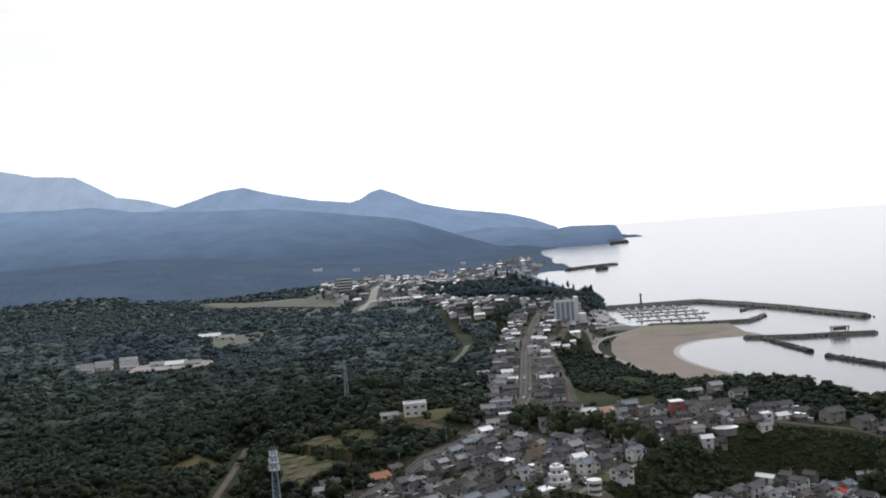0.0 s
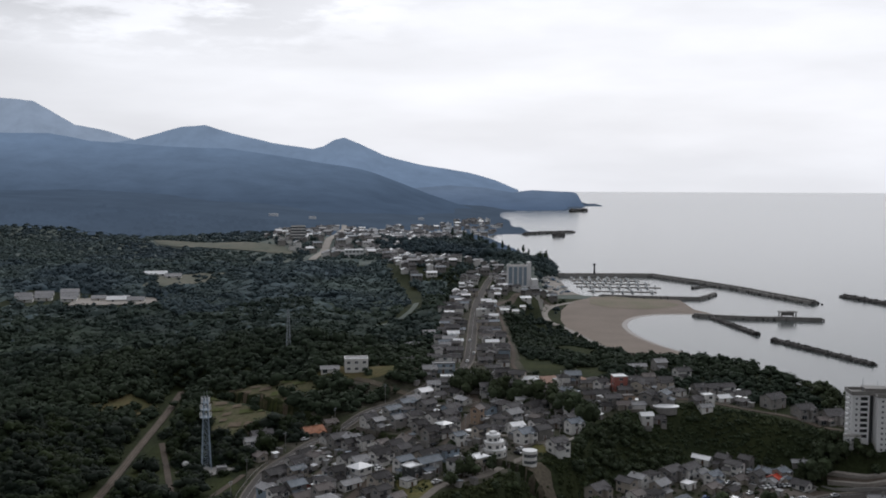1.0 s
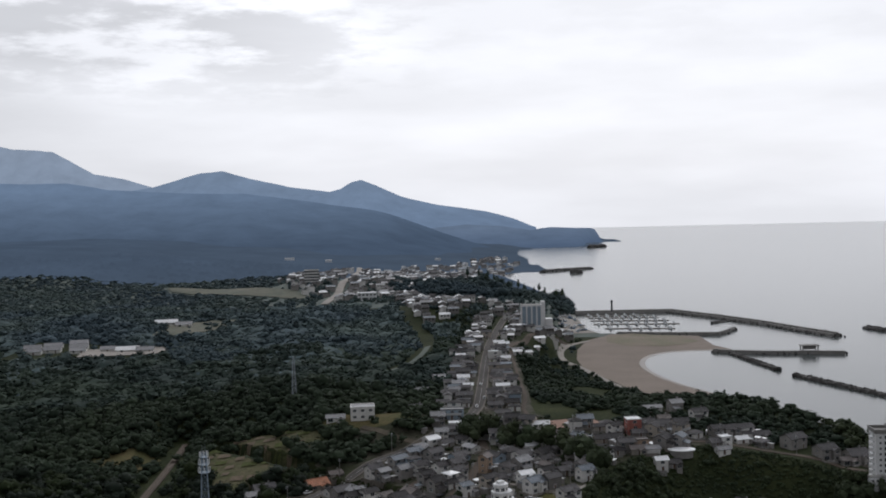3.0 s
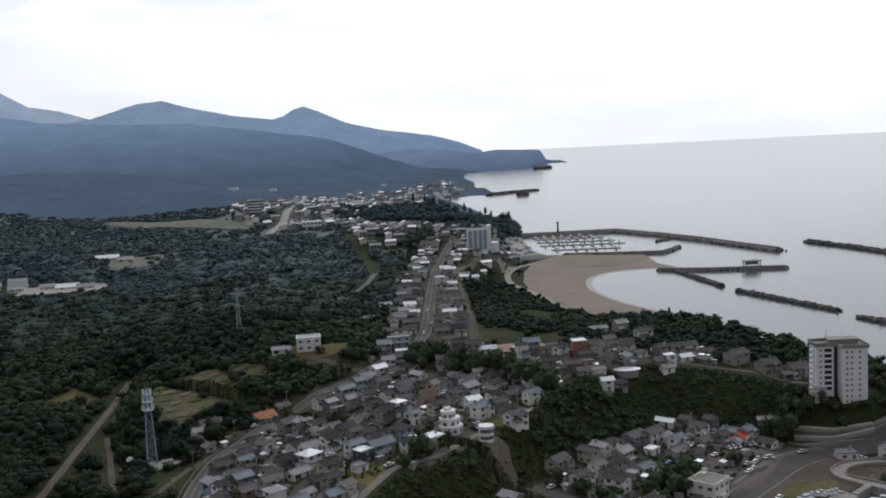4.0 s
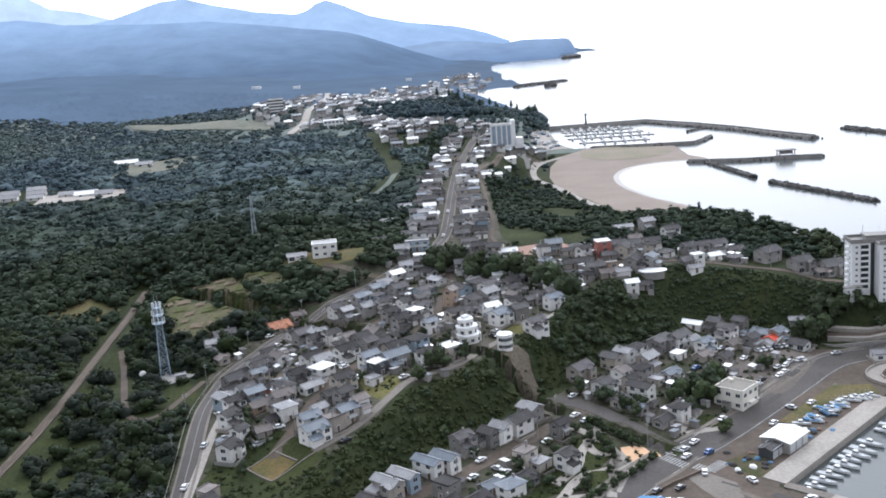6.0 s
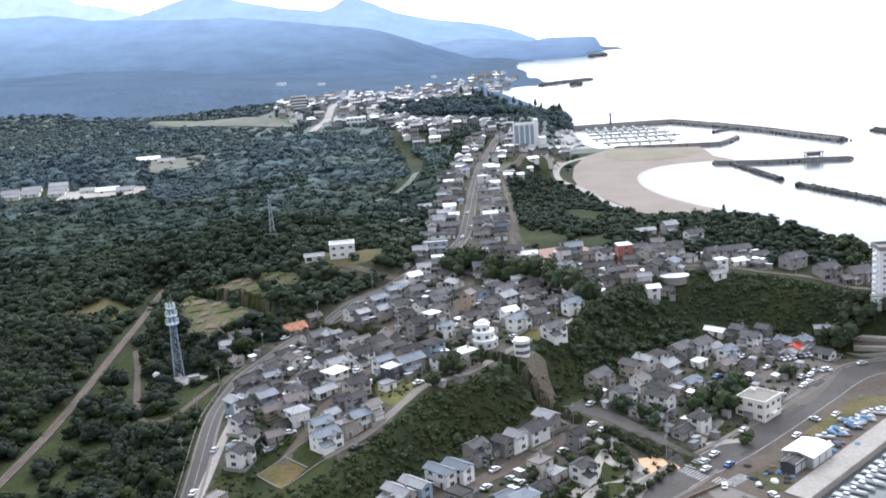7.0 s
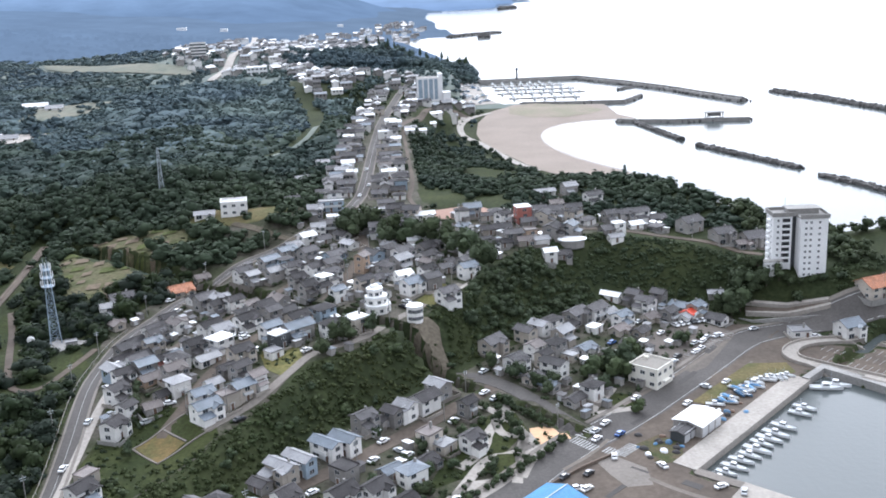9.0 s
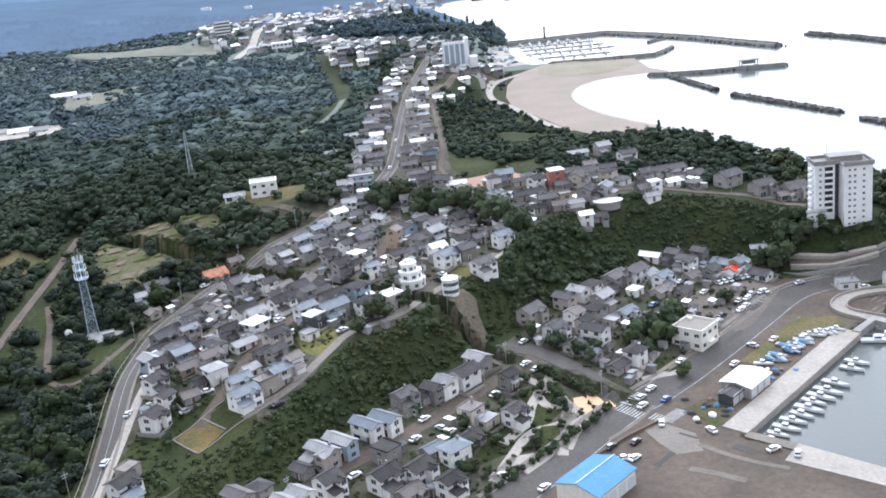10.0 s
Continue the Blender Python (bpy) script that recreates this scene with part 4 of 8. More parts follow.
patch("loop_park", [(139, 340), (150, 344), (168, 336), (200, 312), (182, 292), (160, 310), (142, 330)], 0.2, WORN_ASPHALT, "boat park inside the loop road", "car park")


def rubble(line, width, top, name, label, core=CONCRETE, wall=0.0, seed=1, size=1.7):
    """A breakwater: a concrete cap on a bank of loose armour stones."""
    rng = random.Random(seed)
    pts = dense(line, 4.0)
    thing_ob = tagged(new(name), label, "breakwater")
    bm = bmesh.new()
    rows = [offset(pts, d) for d in (width / 2, width / 2 * 0.8, -width / 2 * 0.8, -width / 2)]
    zs = (-2, top * 0.8, top * 0.8, -2)
    grid = [[bm.verts.new((x, y, z)) for x, y in r] for r, z in zip(rows, zs)]
    for a, c in zip(grid, grid[1:]):
        for i in range(len(pts) - 1):
            bm.faces.new((a[i], c[i], c[i + 1], a[i + 1]))
    for end in (0, -1):
        bm.faces.new([g_row[end] for g_row in grid])
    if wall:
        cap = [offset(pts, d) for d in (wall, -wall)]
        tops = [[bm.verts.new((x, y, top + 0.8)) for x, y in r] for r in cap]
        feet = [[bm.verts.new((x, y, 0)) for x, y in r] for r in cap]
        for i in range(len(pts) - 1):
            bm.faces.new((tops[0][i], tops[1][i], tops[1][i + 1], tops[0][i + 1]))
            for k in (0, 1):
                bm.faces.new((tops[k][i], tops[k][i + 1], feet[k][i + 1], feet[k][i]))
    bmesh.ops.recalc_face_normals(bm, faces=bm.faces)
    part("bank", bm, core, thing_ob)
    # loose stones: bent octahedra
    octa = np.array([(1, 0, 0), (-1, 0, 0), (0, 1, 0), (0, -1, 0), (0, 0, 1), (0, 0, -1)], float)
    tri = np.array([(0, 2, 4), (2, 1, 4), (1, 3, 4), (3, 0, 4), (2, 0, 5), (1, 2, 5), (3, 1, 5), (0, 3, 5)])
    verts, faces = [], []
    for (x, y) in dense(line, 1.5):
        for _ in range(int(width * 0.55)):
            d = rng.uniform(-1, 1)
            ox, oy = x + d * width / 2 * rng.uniform(0.7, 1.1), y + d * width / 2 * rng.uniform(-1, 1) * 0.8
            s = size * rng.uniform(0.6, 1.3)
            turn = np.array(Euler((rng.random() * 6, rng.random() * 6, rng.random() * 6)).to_matrix())
            z = max(0.0, top * (1 - abs(d) * 0.85)) * rng.uniform(0.55, 1.0)
            faces.append(tri + 6 * len(verts))
            verts.append((octa * s * np.array([rng.uniform(0.7, 1.2) for _ in range(3)])) @ turn.T + (ox, oy, z))
    raw_object("rubble", np.concatenate(verts), np.concatenate(faces), ROCK, "dark loose concrete blocks", "", "stuff", thing_ob)
    return thing_ob


rubble([(93, 1203), (135, 1205), (170, 1206), (207, 1206), (246, 1142), (278, 1080), (301, 1020), (323, 967)], 12, 3.4, "breakwater", "long dark outer breakwater with a concrete wall", wall=1.5, seed=2)
rubble([(219, 751), (233, 716), (246, 685), (258, 655)], 6, 2.3, "breakwater", "detached breakwater of dark concrete blocks", core=ROCK, seed=3)
rubble([(262, 630), (273, 604), (283, 570), (296, 535)], 6, 2.3, "breakwater", "detached breakwater of dark concrete blocks", core=ROCK, seed=4)
rubble([(372, 1022), (396, 960), (420, 870), (450, 780)], 9, 2.6, "breakwater", "detached breakwater of dark concrete blocks", core=ROCK, seed=5, size=2.2)
rubble([(199, 872), (206, 824), (214, 778)], 6, 2.2, "breakwater", "short spur of dark concrete blocks", core=ROCK, seed=6)
rubble([(186, 880), (200, 872), (230, 862.5), (262, 860), (292, 855)], 5, 2.2, "jetty", "straight jetty of concrete and stones", wall=1.8, seed=7)
rubble([(120, 1010), (176, 999), (216, 994), (229, 1012), (241, 1034)], 6, 2.2, "breakwater", "inner mole of the marina with a bent end", wall=1.5, seed=8)
rubble([(231, 1090), (254, 1110)], 4, 1.5, "breakwater", "short inner spur of the outer breakwater", seed=9)
rubble([(98, 1940), (150, 1985), (196, 2008)], 9, 3, "breakwater", "low rocky spur on the far shore", seed=10, size=3)
rubble([(150, 1900), (166, 1905)], 8, 5, "rock", "dark rock standing off the far shore", seed=11, size=4)
rubble([(285, 2890), (330, 2925)], 12, 5, "rock", "dark rocks under the far cape", seed=12, size=5)


# ---- houses ----
def window_mesh(w, h):
    """A framed window as one closed piece: the frame stands proud of the wall and the panes lie back in it."""
    bm = bmesh.new()
    box(bm, -w / 2, w / 2, -0.03, 0.06, -h / 2, h / 2)
    bm.faces.ensure_lookup_table()
    bm.normal_update()
    front = [f for f in bm.faces if f.normal.y > 0.9]
    bmesh.ops.subdivide_edges(bm, edges=[e for e in front[0].edges if abs(e.verts[0].co.z - e.verts[1].co.z) < 1e-6], cuts=1, use_grid_fill=True)
    bm.normal_update()
    front = [f for f in bm.faces if f.normal.y > 0.9]
    bmesh.ops.inset_individual(bm, faces=front, thickness=0.07, depth=-0.04)
    for f in front:
        f.material_index = 1
    me = bpy.data.meshes.new("window")
    bm.to_mesh(me)
    bm.free()
    me.materials.append(FRAME)
    me.materials.append(GLASS)
    return me


WINDOWS = [window_mesh(1.7, 1.25), window_mesh(2.5, 1.8), window_mesh(0.9, 0.9)]
DOOR_MESH = bpy.data.meshes.new("door")
_bm = boxes((-0.5, 0.5, -0.02, 0.06, 0, 2.05, 0), (-0.7, -0.5, -0.02, 0.09, 0, 2.2, 1), (0.5, 0.7, -0.02, 0.09, 0, 2.2, 1), (-0.5, 0.5, -0.02, 0.09, 2.05, 2.2, 1))
_bm.to_mesh(DOOR_MESH)
_bm.free()
DOOR_MESH.materials.append(DOOR)
DOOR_MESH.materials.append(FRAME)


def gable_roof(w, d, z, rise, over=0.55, thick=0.18):
    """Two slabs meeting at a ridge along x."""
    bm = bmesh.new()
    hw, hd = w / 2 + over, d / 2 + over
    drop = rise * over / (d / 2)
    for s in (1, -1):
        prof = [(0, z + rise), (s * hd, z - drop), (s * hd, z - drop + thick), (0, z + rise + thick)]
        ends = [[bm.verts.new((x, y, zz)) for y, zz in prof] for x in (-hw, hw)]
        for i in range(4):
            j = (i + 1) % 4
            bm.faces.new((ends[0][i], ends[0][j], ends[1][j], ends[1][i]))
        bm.faces.new(ends[0])
        bm.faces.new(ends[1])
    box(bm, -hw, hw, -0.14, 0.14, z + rise + thick - 0.05, z + rise + thick + 0.1)
    bmesh.ops.recalc_face_normals(bm, faces=bm.faces)
    return bm


def hip_roof(w, d, z, rise, over=0.55, thick=0.18):
    bm = bmesh.new()
    hw, hd = w / 2 + over, d / 2 + over
    ridge = max(0.3, w / 2 - d / 2)
    ring = [bm.verts.new(p) for p in ((-hw, -hd, z), (hw, -hd, z), (hw, hd, z), (-hw, hd, z))]
    low = [bm.verts.new((v.co.x, v.co.y, z - thick)) for v in ring]
    a, c = bm.verts.new((-ridge, 0, z + rise)), bm.verts.new((ridge, 0, z + rise))
    for f in ((ring[0], ring[1], c, a), (ring[1], ring[2], c), (ring[2], ring[3], a, c), (ring[3], ring[0], a)):
        bm.faces.new(f)
    for i in range(4):
        j = (i + 1) % 4
        bm.faces.new((low[i], low[j], ring[j], ring[i]))
    bm.faces.new(low[::-1])
    return bm


FOOTPRINTS = []


def house(x, y, rot, w, d, storeys, roof, wall, group, detail=1):
    rng = random.Random(int(x * 7 + y * 13))
    kind, colour = roof
    z = min(gz(x + a, y + c) for a in (-w / 3, w / 3) for c in (-d / 3, d / 3)) + 0.15
    high = 2.45 * storeys
    shape = {"g": "gabled", "h": "hipped", "f": "flat"}[kind]
    label = f"{('single', 'two', 'three')[storeys - 1]}-storey {WALL_WORDS[wall]} house with a {ROOF_WORDS[colour]} {shape} roof"
    ob = thing("house", x, y, z, rot, label, "house", group)
    FOOTPRINTS.append((x, y, max(w, d) / 2))
    rise = d * rng.uniform(0.2, 0.27)
    bm = bmesh.new()
    box(bm, -w / 2, w / 2, -d / 2, d / 2, -2.5, high)
    if kind == "g":
        for sx in (-w / 2, w / 2 - 0.15):
            ends = [[bm.verts.new((xx, yy, zz)) for yy, zz in ((-d / 2, high), (d / 2, high), (0, high + rise))] for xx in (sx, sx + 0.15)]
            for i in range(3):
                j = (i + 1) % 3
                bm.faces.new((ends[0][i], ends[0][j], ends[1][j], ends[1][i]))
            bm.faces.new(ends[0][::-1])
            bm.faces.new(ends[1])
    bmesh.ops.recalc_face_normals(bm, faces=bm.faces)
    part("wall", bm, WALL[wall], ob)
    if kind == "g":
        part("roof", gable_roof(w, d, high, rise), ROOF[colour], ob)
    elif kind == "h":
        part("roof", hip_roof(w, d, high, rise), ROOF[colour], ob)
    else:
        part("roof", boxes((-w / 2 - 0.15, w / 2 + 0.15, -d / 2 - 0.15, d / 2 + 0.15, high, high + 0.22), (-w / 2 - 0.15, w / 2 + 0.15, -d / 2 - 0.15, -d / 2 + 0.1, high + 0.22, high + 0.5),
                           (-w / 2 - 0.15, w / 2 + 0.15, d / 2 - 0.1, d / 2 + 0.15, high + 0.22, high + 0.5)), ROOF[colour], ob)
    wing = bool(detail) and kind == "g" and w > 5.6 and random.Random(int(x * 11 + y * 5)).random() < 0.55
    if wing:
        # a cross wing with its own lower gable towards the front
        wx0, wx1, out = w * 0.06, w / 2 - 0.12, 1.7
        eave = high - 0.35 if storeys < 3 else high - 2.6
        part("wing_wall", boxes((wx0, wx1, -d / 2 - out, -d / 2 - 0.01, -2.5, eave)), WALL[wall], ob)
        bm = gable_roof(d * 0.5 + out, wx1 - wx0, eave, min(rise * 0.75, (wx1 - wx0) * 0.24), 0.4)
        bm.transform(pose((wx0 + wx1) / 2, -d * 0.25 - out / 2, 0, 0, 0, 90))
        part("wing_roof", bm, ROOF[colour], ob)
        for level in range(storeys if storeys < 3 else 2):
            shared("window", WINDOWS[0], ob, pose((wx0 + wx1) / 2, -d / 2 - out, level * 2.45 + 1.4, 0, 0, 180))
    if storeys > 1 and kind == "g" and rng.random() < 0.45 and detail:
        # a lower wing with its own lean-to roof
        ww = w * rng.uniform(0.45, 0.7)
        part("porch_wall", boxes((-w / 2 + 0.2, -w / 2 + ww, -d / 2 - 2.4, -d / 2, -2.5, 2.5)), WALL[wall], ob)
        bm = bmesh.new()
        prof = [(-d / 2 - 2.9, 2.45), (-d / 2 - 0.005, 3.35), (-d / 2 - 0.005, 3.5), (-d / 2 - 2.9, 2.6)]
        ends = [[bm.verts.new((xx, yy, zz)) for yy, zz in prof] for xx in (-w / 2 - 0.2, -w / 2 + ww + 0.4)]
        for i in range(4):
            j = (i + 1) % 4
            bm.faces.new((ends[0][i], ends[0][j], ends[1][j], ends[1][i]))
        bm.faces.new(ends[0])
        bm.faces.new(ends[1])
        bmesh.ops.recalc_face_normals(bm, faces=bm.faces)
        part("porch_roof", bm, ROOF[colour], ob)
    if rng.random() < 0.3 and detail:
        part("chimney", boxes((w * 0.22, w * 0.22 + 0.6, 0.4, 1.0, high - 0.2, high + rise + 0.8)), CONCRETE, ob)
    if storeys > 1 and detail and rng.random() < 0.5 and not wing:
        bw = w * rng.uniform(0.4, 0.75)
        part("balcony", boxes((-bw / 2, bw / 2, -d / 2 - 1.1, -d / 2 - 0.005, 2.35, 2.5), (-bw / 2, bw / 2, -d / 2 - 1.1, -d / 2 - 1.02, 2.5, 3.35), (-bw / 2, -bw / 2 + 0.08, -d / 2 - 1.02, -d / 2 - 0.005, 2.5, 3.35),
                              (bw / 2 - 0.08, bw / 2, -d / 2 - 1.02, -d / 2 - 0.005, 2.5, 3.35)), FRAME if rng.random() < 0.6 else WALL[wall], ob)
    if detail and rng.random() < 0.5:
        lot = thing("garden_wall", x, y, z, rot, "low concrete block wall round a house plot", "wall", "garden walls")
        gx0, gy0 = w / 2 + rng.uniform(1.0, 2.0), -d / 2 - rng.uniform(1.8, 3.0)
        part("coping", boxes((-gx0, gx0 * 0.3, gy0 - 0.08, gy0 + 0.08, -1.5, 0.9), (-gx0 - 0.08, -gx0 + 0.08, gy0 + 0.08, d / 2, -1.5, 0.9)), rng.choice((CONCRETE, PALE_CONCRETE, KERB)), lot)
    for level in range(storeys):
        zz = level * 2.45 + 1.4
        for s in (-1, 1):
            count = max(1, int(w / (3.3 if detail else 6)))
            for k in range(count):
                xx = (k + 0.5) / count * w - w / 2 + rng.uniform(-0.3, 0.3)
                if rng.random() < 0.15:
                    continue
                if level == 0 and k == count // 2 and s < 0:
                    shared("door", DOOR_MESH, ob, pose(xx, s * d / 2, 0, 0, 0, 180 if s > 0 else 0) @ pose(0, 0, 0, 0, 0, 180))
                    continue
                me = WINDOWS[1] if level == 0 and rng.random() < 0.4 else WINDOWS[0]
                shared("window", me, ob, pose(xx, s * d / 2, zz - (0.2 if me is WINDOWS[1] else 0), 0, 0, 0 if s > 0 else 180))
            if detail:
                count = max(1, int(d / 3.8))
                for k in range(count):
                    yy = (k + 0.5) / count * d - d / 2
                    shared("window", WINDOWS[0] if rng.random() < 0.7 else WINDOWS[2], ob, pose(s * w / 2, yy, zz, 0, 0, -90 if s > 0 else 90))
    return ob


FIELD_END = [
    (-85.9, 251.2, 60, 5.1, 4.2, 2, 'ft', 't'), (-85.7, 244.7, 55, 6.4, 5.3, 2, 'gd', 'w'), (-82.9, 240.7, 55, 4.8, 4.2, 1, 'gb', 'w'),
    (-85.9, 278.6, 70, 5.8, 5.3, 2, 'gd', 'w'), (-89.7, 298.1, 60, 5.8, 4.6, 2, 'gd', 'w'), (-84.0, 287.3, 60, 4.8, 4.2, 2, 'gd', 'w'),
    (-80.9, 306.8, 45, 7.7, 4.6, 1, 'gt', 'o'), (-70.4, 296.1, 40, 5.8, 5.3, 2, 'hl', 'w'), (-74.7, 294.0, 45, 4.8, 4.2, 1, 'gd', 'g'),
    (-61.6, 286.5, 40, 6.4, 4.6, 2, 'gb', 'w'), (-59.2, 278.5, 42, 7.7, 5.3, 2, 'gb', 'w'), (-53.6, 284.3, 42, 5.8, 4.6, 2, 'ft', 't'),
    (-50.1, 288.5, 42, 6.4, 5.3, 2, 'gb', 't'), (-76.9, 288.6, 30, 4.8, 4.2, 1, 'gt', 'g'), (-59.8, 295.4, 45, 4.8, 4.2, 1, 'gl', 'w'),
    (-57.1, 304.8, 45, 5.1, 4.2, 1, 'gd', 'g'),
]
WEST_ROW = [
    (-112.8, 397.9, 30, 9, 5.9, 1, 'gg', 'g'), (-115.1, 385.0, 30, 5.1, 4.6, 2, 'gl', 'w'), (-90.8, 402.7, 35, 9, 7.3, 2, 'go', 't'),
    (-84.6, 416.3, 35, 5.8, 4.6, 1, 'gt', 't'), (-90.9, 356.7, 50, 7.7, 5.3, 2, 'gd', 'w'), (-96.3, 353.3, 50, 9, 5.9, 1, 'gg', 'g'),
    (-95.9, 347.0, 50, 7.7, 5.3, 1, 'gg', 'g'), (-97.8, 341.6, 50, 6.4, 5.3, 2, 'gg', 'g'), (-98.2, 336.4, 50, 5.8, 4.6, 1, 'gd', 'g'),
    (-91.2, 334.8, 50, 7, 5.3, 1, 'gd', 't'), (-80.3, 323.3, 45, 5.8, 4.6, 1, 'gd', 'r'), (-89.1, 351.3, 45, 6.4, 4.6, 2, 'gd', 'g'),
    (-75.1, 324.2, 45, 6.4, 4.6, 1, 'gb', 'g'), (-70.2, 323.6, 45, 5.8, 4.6, 2, 'gd', 'g'), (-84.9, 364.6, 45, 5.1, 4.2, 1, 'fl', 'w'),
    (-90.1, 374.5, 45, 5.8, 4.2, 1, 'gd', 'g'),
]
MIDDLE_ROW = [
    (-68.2, 342.3, 45, 7.7, 5.3, 2, 'gd', 'w'), (-55.7, 342.0, 45, 7.7, 5.3, 2, 'gd', 'w'), (-61.9, 324.4, 50, 7, 5.9, 2, 'hw', 'w'),
    (-64.8, 314.5, 45, 7.7, 4.6, 1, 'gl', 'w'), (-52.1, 300.0, 50, 5.8, 4.6, 2, 'gd', 'g'), (-42.3, 321.0, 48, 5.8, 4.6, 2, 'fw', 'd'),
    (-36.7, 327.3, 40, 9.6, 5.3, 2, 'gb', 'g'), (-17.3, 331.1, 40, 6.4, 5.9, 2, 'fw', 't'), (-12.0, 337.0, 50, 5.8, 4.6, 1, 'gd', 't'),
    (-63.0, 319.3, 45, 5.1, 4.2, 1, 'fl', 'w'), (-43.3, 313.5, 45, 4.8, 4.2, 1, 'fl', 'w'), (-46.3, 293.0, 45, 4.8, 4.2, 2, 'gt', 'w'),
]
BACK_ROW = [
    (-76.8, 380.3, 42, 7.7, 5.9, 2, 'gg', 'g'), (-70.7, 391.4, 42, 6.4, 5.3, 2, 'gd', 'g'), (-70.7, 369.1, 42, 5.1, 4.6, 2, 'gd', 'g'),
    (-64.4, 370.3, 42, 6.4, 5.3, 2, 'gd', 'w'), (-58.7, 379.6, 42, 5.1, 4.6, 2, 'gd', 'g'), (-51.0, 355.6, 42, 5.8, 5.3, 2, 'gd', 'g'),
    (-47.4, 347.4, 42, 5.1, 4.6, 2, 'gg', 'g'), (-45.2, 369.8, 42, 5.8, 5.3, 2, 'hd', 't'), (-41.9, 384.7, 42, 5.8, 4.6, 2, 'gd', 'g'),
    (-52.0, 396.8, 42, 6.4, 4.6, 2, 'gl', 'g'), (-45.3, 399.4, 42, 7, 5.3, 2, 'gd', 'w'), (-35.7, 394.1, 42, 6.4, 5.3, 2, 'gd', 'w'),
    (-31.5, 381.1, 42, 5.1, 4.6, 2, 'hw', 'w'), (-37.1, 373.2, 42, 5.8, 5.3, 2, 'gd', 'g'),
]
BACK_ROW_FAR = [
    (-29.6, 397.0, 42, 7, 5.3, 2, 'gg', 'g'), (-29.3, 385.4, 42, 6.4, 4.6, 2, 'gg', 'w'), (-55.6, 410.8, 42, 7.7, 5.3, 2, 'gb', 'g'),
    (-49.6, 420.4, 42, 7.7, 5.3, 2, 'gb', 'g'), (-40.0, 414.2, 42, 7, 5.9, 2, 'gg', 'g'), (-61.2, 397.5, 42, 5.1, 4.6, 2, 'gl', 'g'),
    (-68.1, 397.4, 42, 5.1, 4.6, 2, 'gl', 'g'), (-24.7, 352.1, 42, 5.1, 4.6, 2, 'gd', 't'), (-25.5, 363.2, 42, 5.1, 4.2, 2, 'gb', 'w'),
    (-19.3, 349.6, 42, 5.8, 4.6, 2, 'gt', 'w'), (-37.5, 361.8, 42, 5.1, 4.2, 1, 'gw', 'w'), (-43.1, 352.6, 42, 6.4, 4.2, 1, 'gg', 'g'),
    (-16.0, 371.8, 42, 6.4, 4.6, 2, 'gd', 't'), (-11.6, 378.0, 42, 5.8, 4.6, 1, 'gg', 'w'), (-28.2, 413.0, 42, 5.8, 4.6, 1, 'gg', 'g'),
    (-17.1, 391.4, 60, 4.8, 4.2, 3, 'gt', 'o'),
]
TERRACE = [
    (-1.3, 372.3, 30, 5.8, 4.6, 2, 'gw', 'w'), (8.8, 365.9, 35, 6.4, 5.3, 2, 'gg', 'g'), (7.6, 376.0, 35, 5.8, 4.6, 2, 'gd', 'w'),
    (14.0, 352.9, 35, 7, 5.3, 2, 'gg', 'w'), (14.8, 382.7, 35, 5.8, 4.6, 1, 'gg', 'g'), (22.9, 375.2, 35, 6.4, 4.6, 2, 'gb', 'w'),
    (-3.9, 330.7, 48, 4.8, 4.2, 2, 'gt', 't'), (-31.6, 376.6, 42, 5.1, 4.2, 1, 'gd', 'w'), (-7.6, 393.5, 42, 5.8, 4.6, 1, 'gg', 'g'),
]
HARBOUR_WEST = [
    (-55.3, 236.9, -40, 7, 4.6, 2, 'gg', 'g'), (-51.3, 243.7, -40, 5.1, 4.6, 1, 'hg', 'g'), (-43.5, 232.8, -40, 6.4, 4.6, 2, 'gl', 'w'),
    (-40.0, 236.3, -40, 5.8, 4.6, 2, 'gl', 'w'), (-41.2, 251.0, -40, 5.1, 4.2, 1, 'gd', 'g'), (-33.7, 242.2, 48, 5.8, 5.3, 2, 'gd', 'w'),
    (-35.9, 256.2, -42, 9, 4.2, 2, 'gl', 't'), (-31.4, 260.4, -42, 9, 4.2, 2, 'gl', 'b'), (-19.3, 255.7, -42, 6.4, 5.3, 2, 'fd', 'g'),
    (-24.7, 268.2, -42, 9, 4.2, 2, 'gb', 'w'), (-19.6, 271.2, -42, 8.3, 4.6, 2, 'gb', 'w'),
]
HARBOUR_MID = [
    (-19.5, 243.7, 48, 7.7, 5.3, 2, 'gd', 'w'), (-10.9, 246.0, 48, 7, 5.3, 2, 'gd', 'w'), (-1.1, 254.7, 40, 7, 5.3, 2, 'hb', 'w'),
    (-7.0, 258.2, 40, 5.8, 4.2, 1, 'gb', 'g'), (-3.2, 239.6, 48, 5.8, 4.6, 2, 'gd', 'w'), (-13.4, 238.9, 48, 6.4, 4.6, 1, 'gt', 'g'),
    (3.7, 296.4, 46, 8.3, 5.9, 2, 'gd', 'w'), (-2.1, 291.0, -42, 5.8, 4.6, 2, 'gl', 'w'), (-6.1, 287.2, -42, 5.1, 4.6, 2, 'gd', 'g'),
    (4.3, 274.6, 48, 5.8, 5.3, 2, 'ft', 't'), (8.6, 272.4, 48, 5.8, 4.2, 1, 'fl', 't'), (16.2, 272.7, 48, 5.8, 4.6, 2, 'gd', 'w'),
    (2.8, 263.2, 48, 6.4, 4.2, 1, 'gd', 'g'), (16.5, 293.4, 46, 5.1, 4.2, 2, 'gd', 'g'),
]
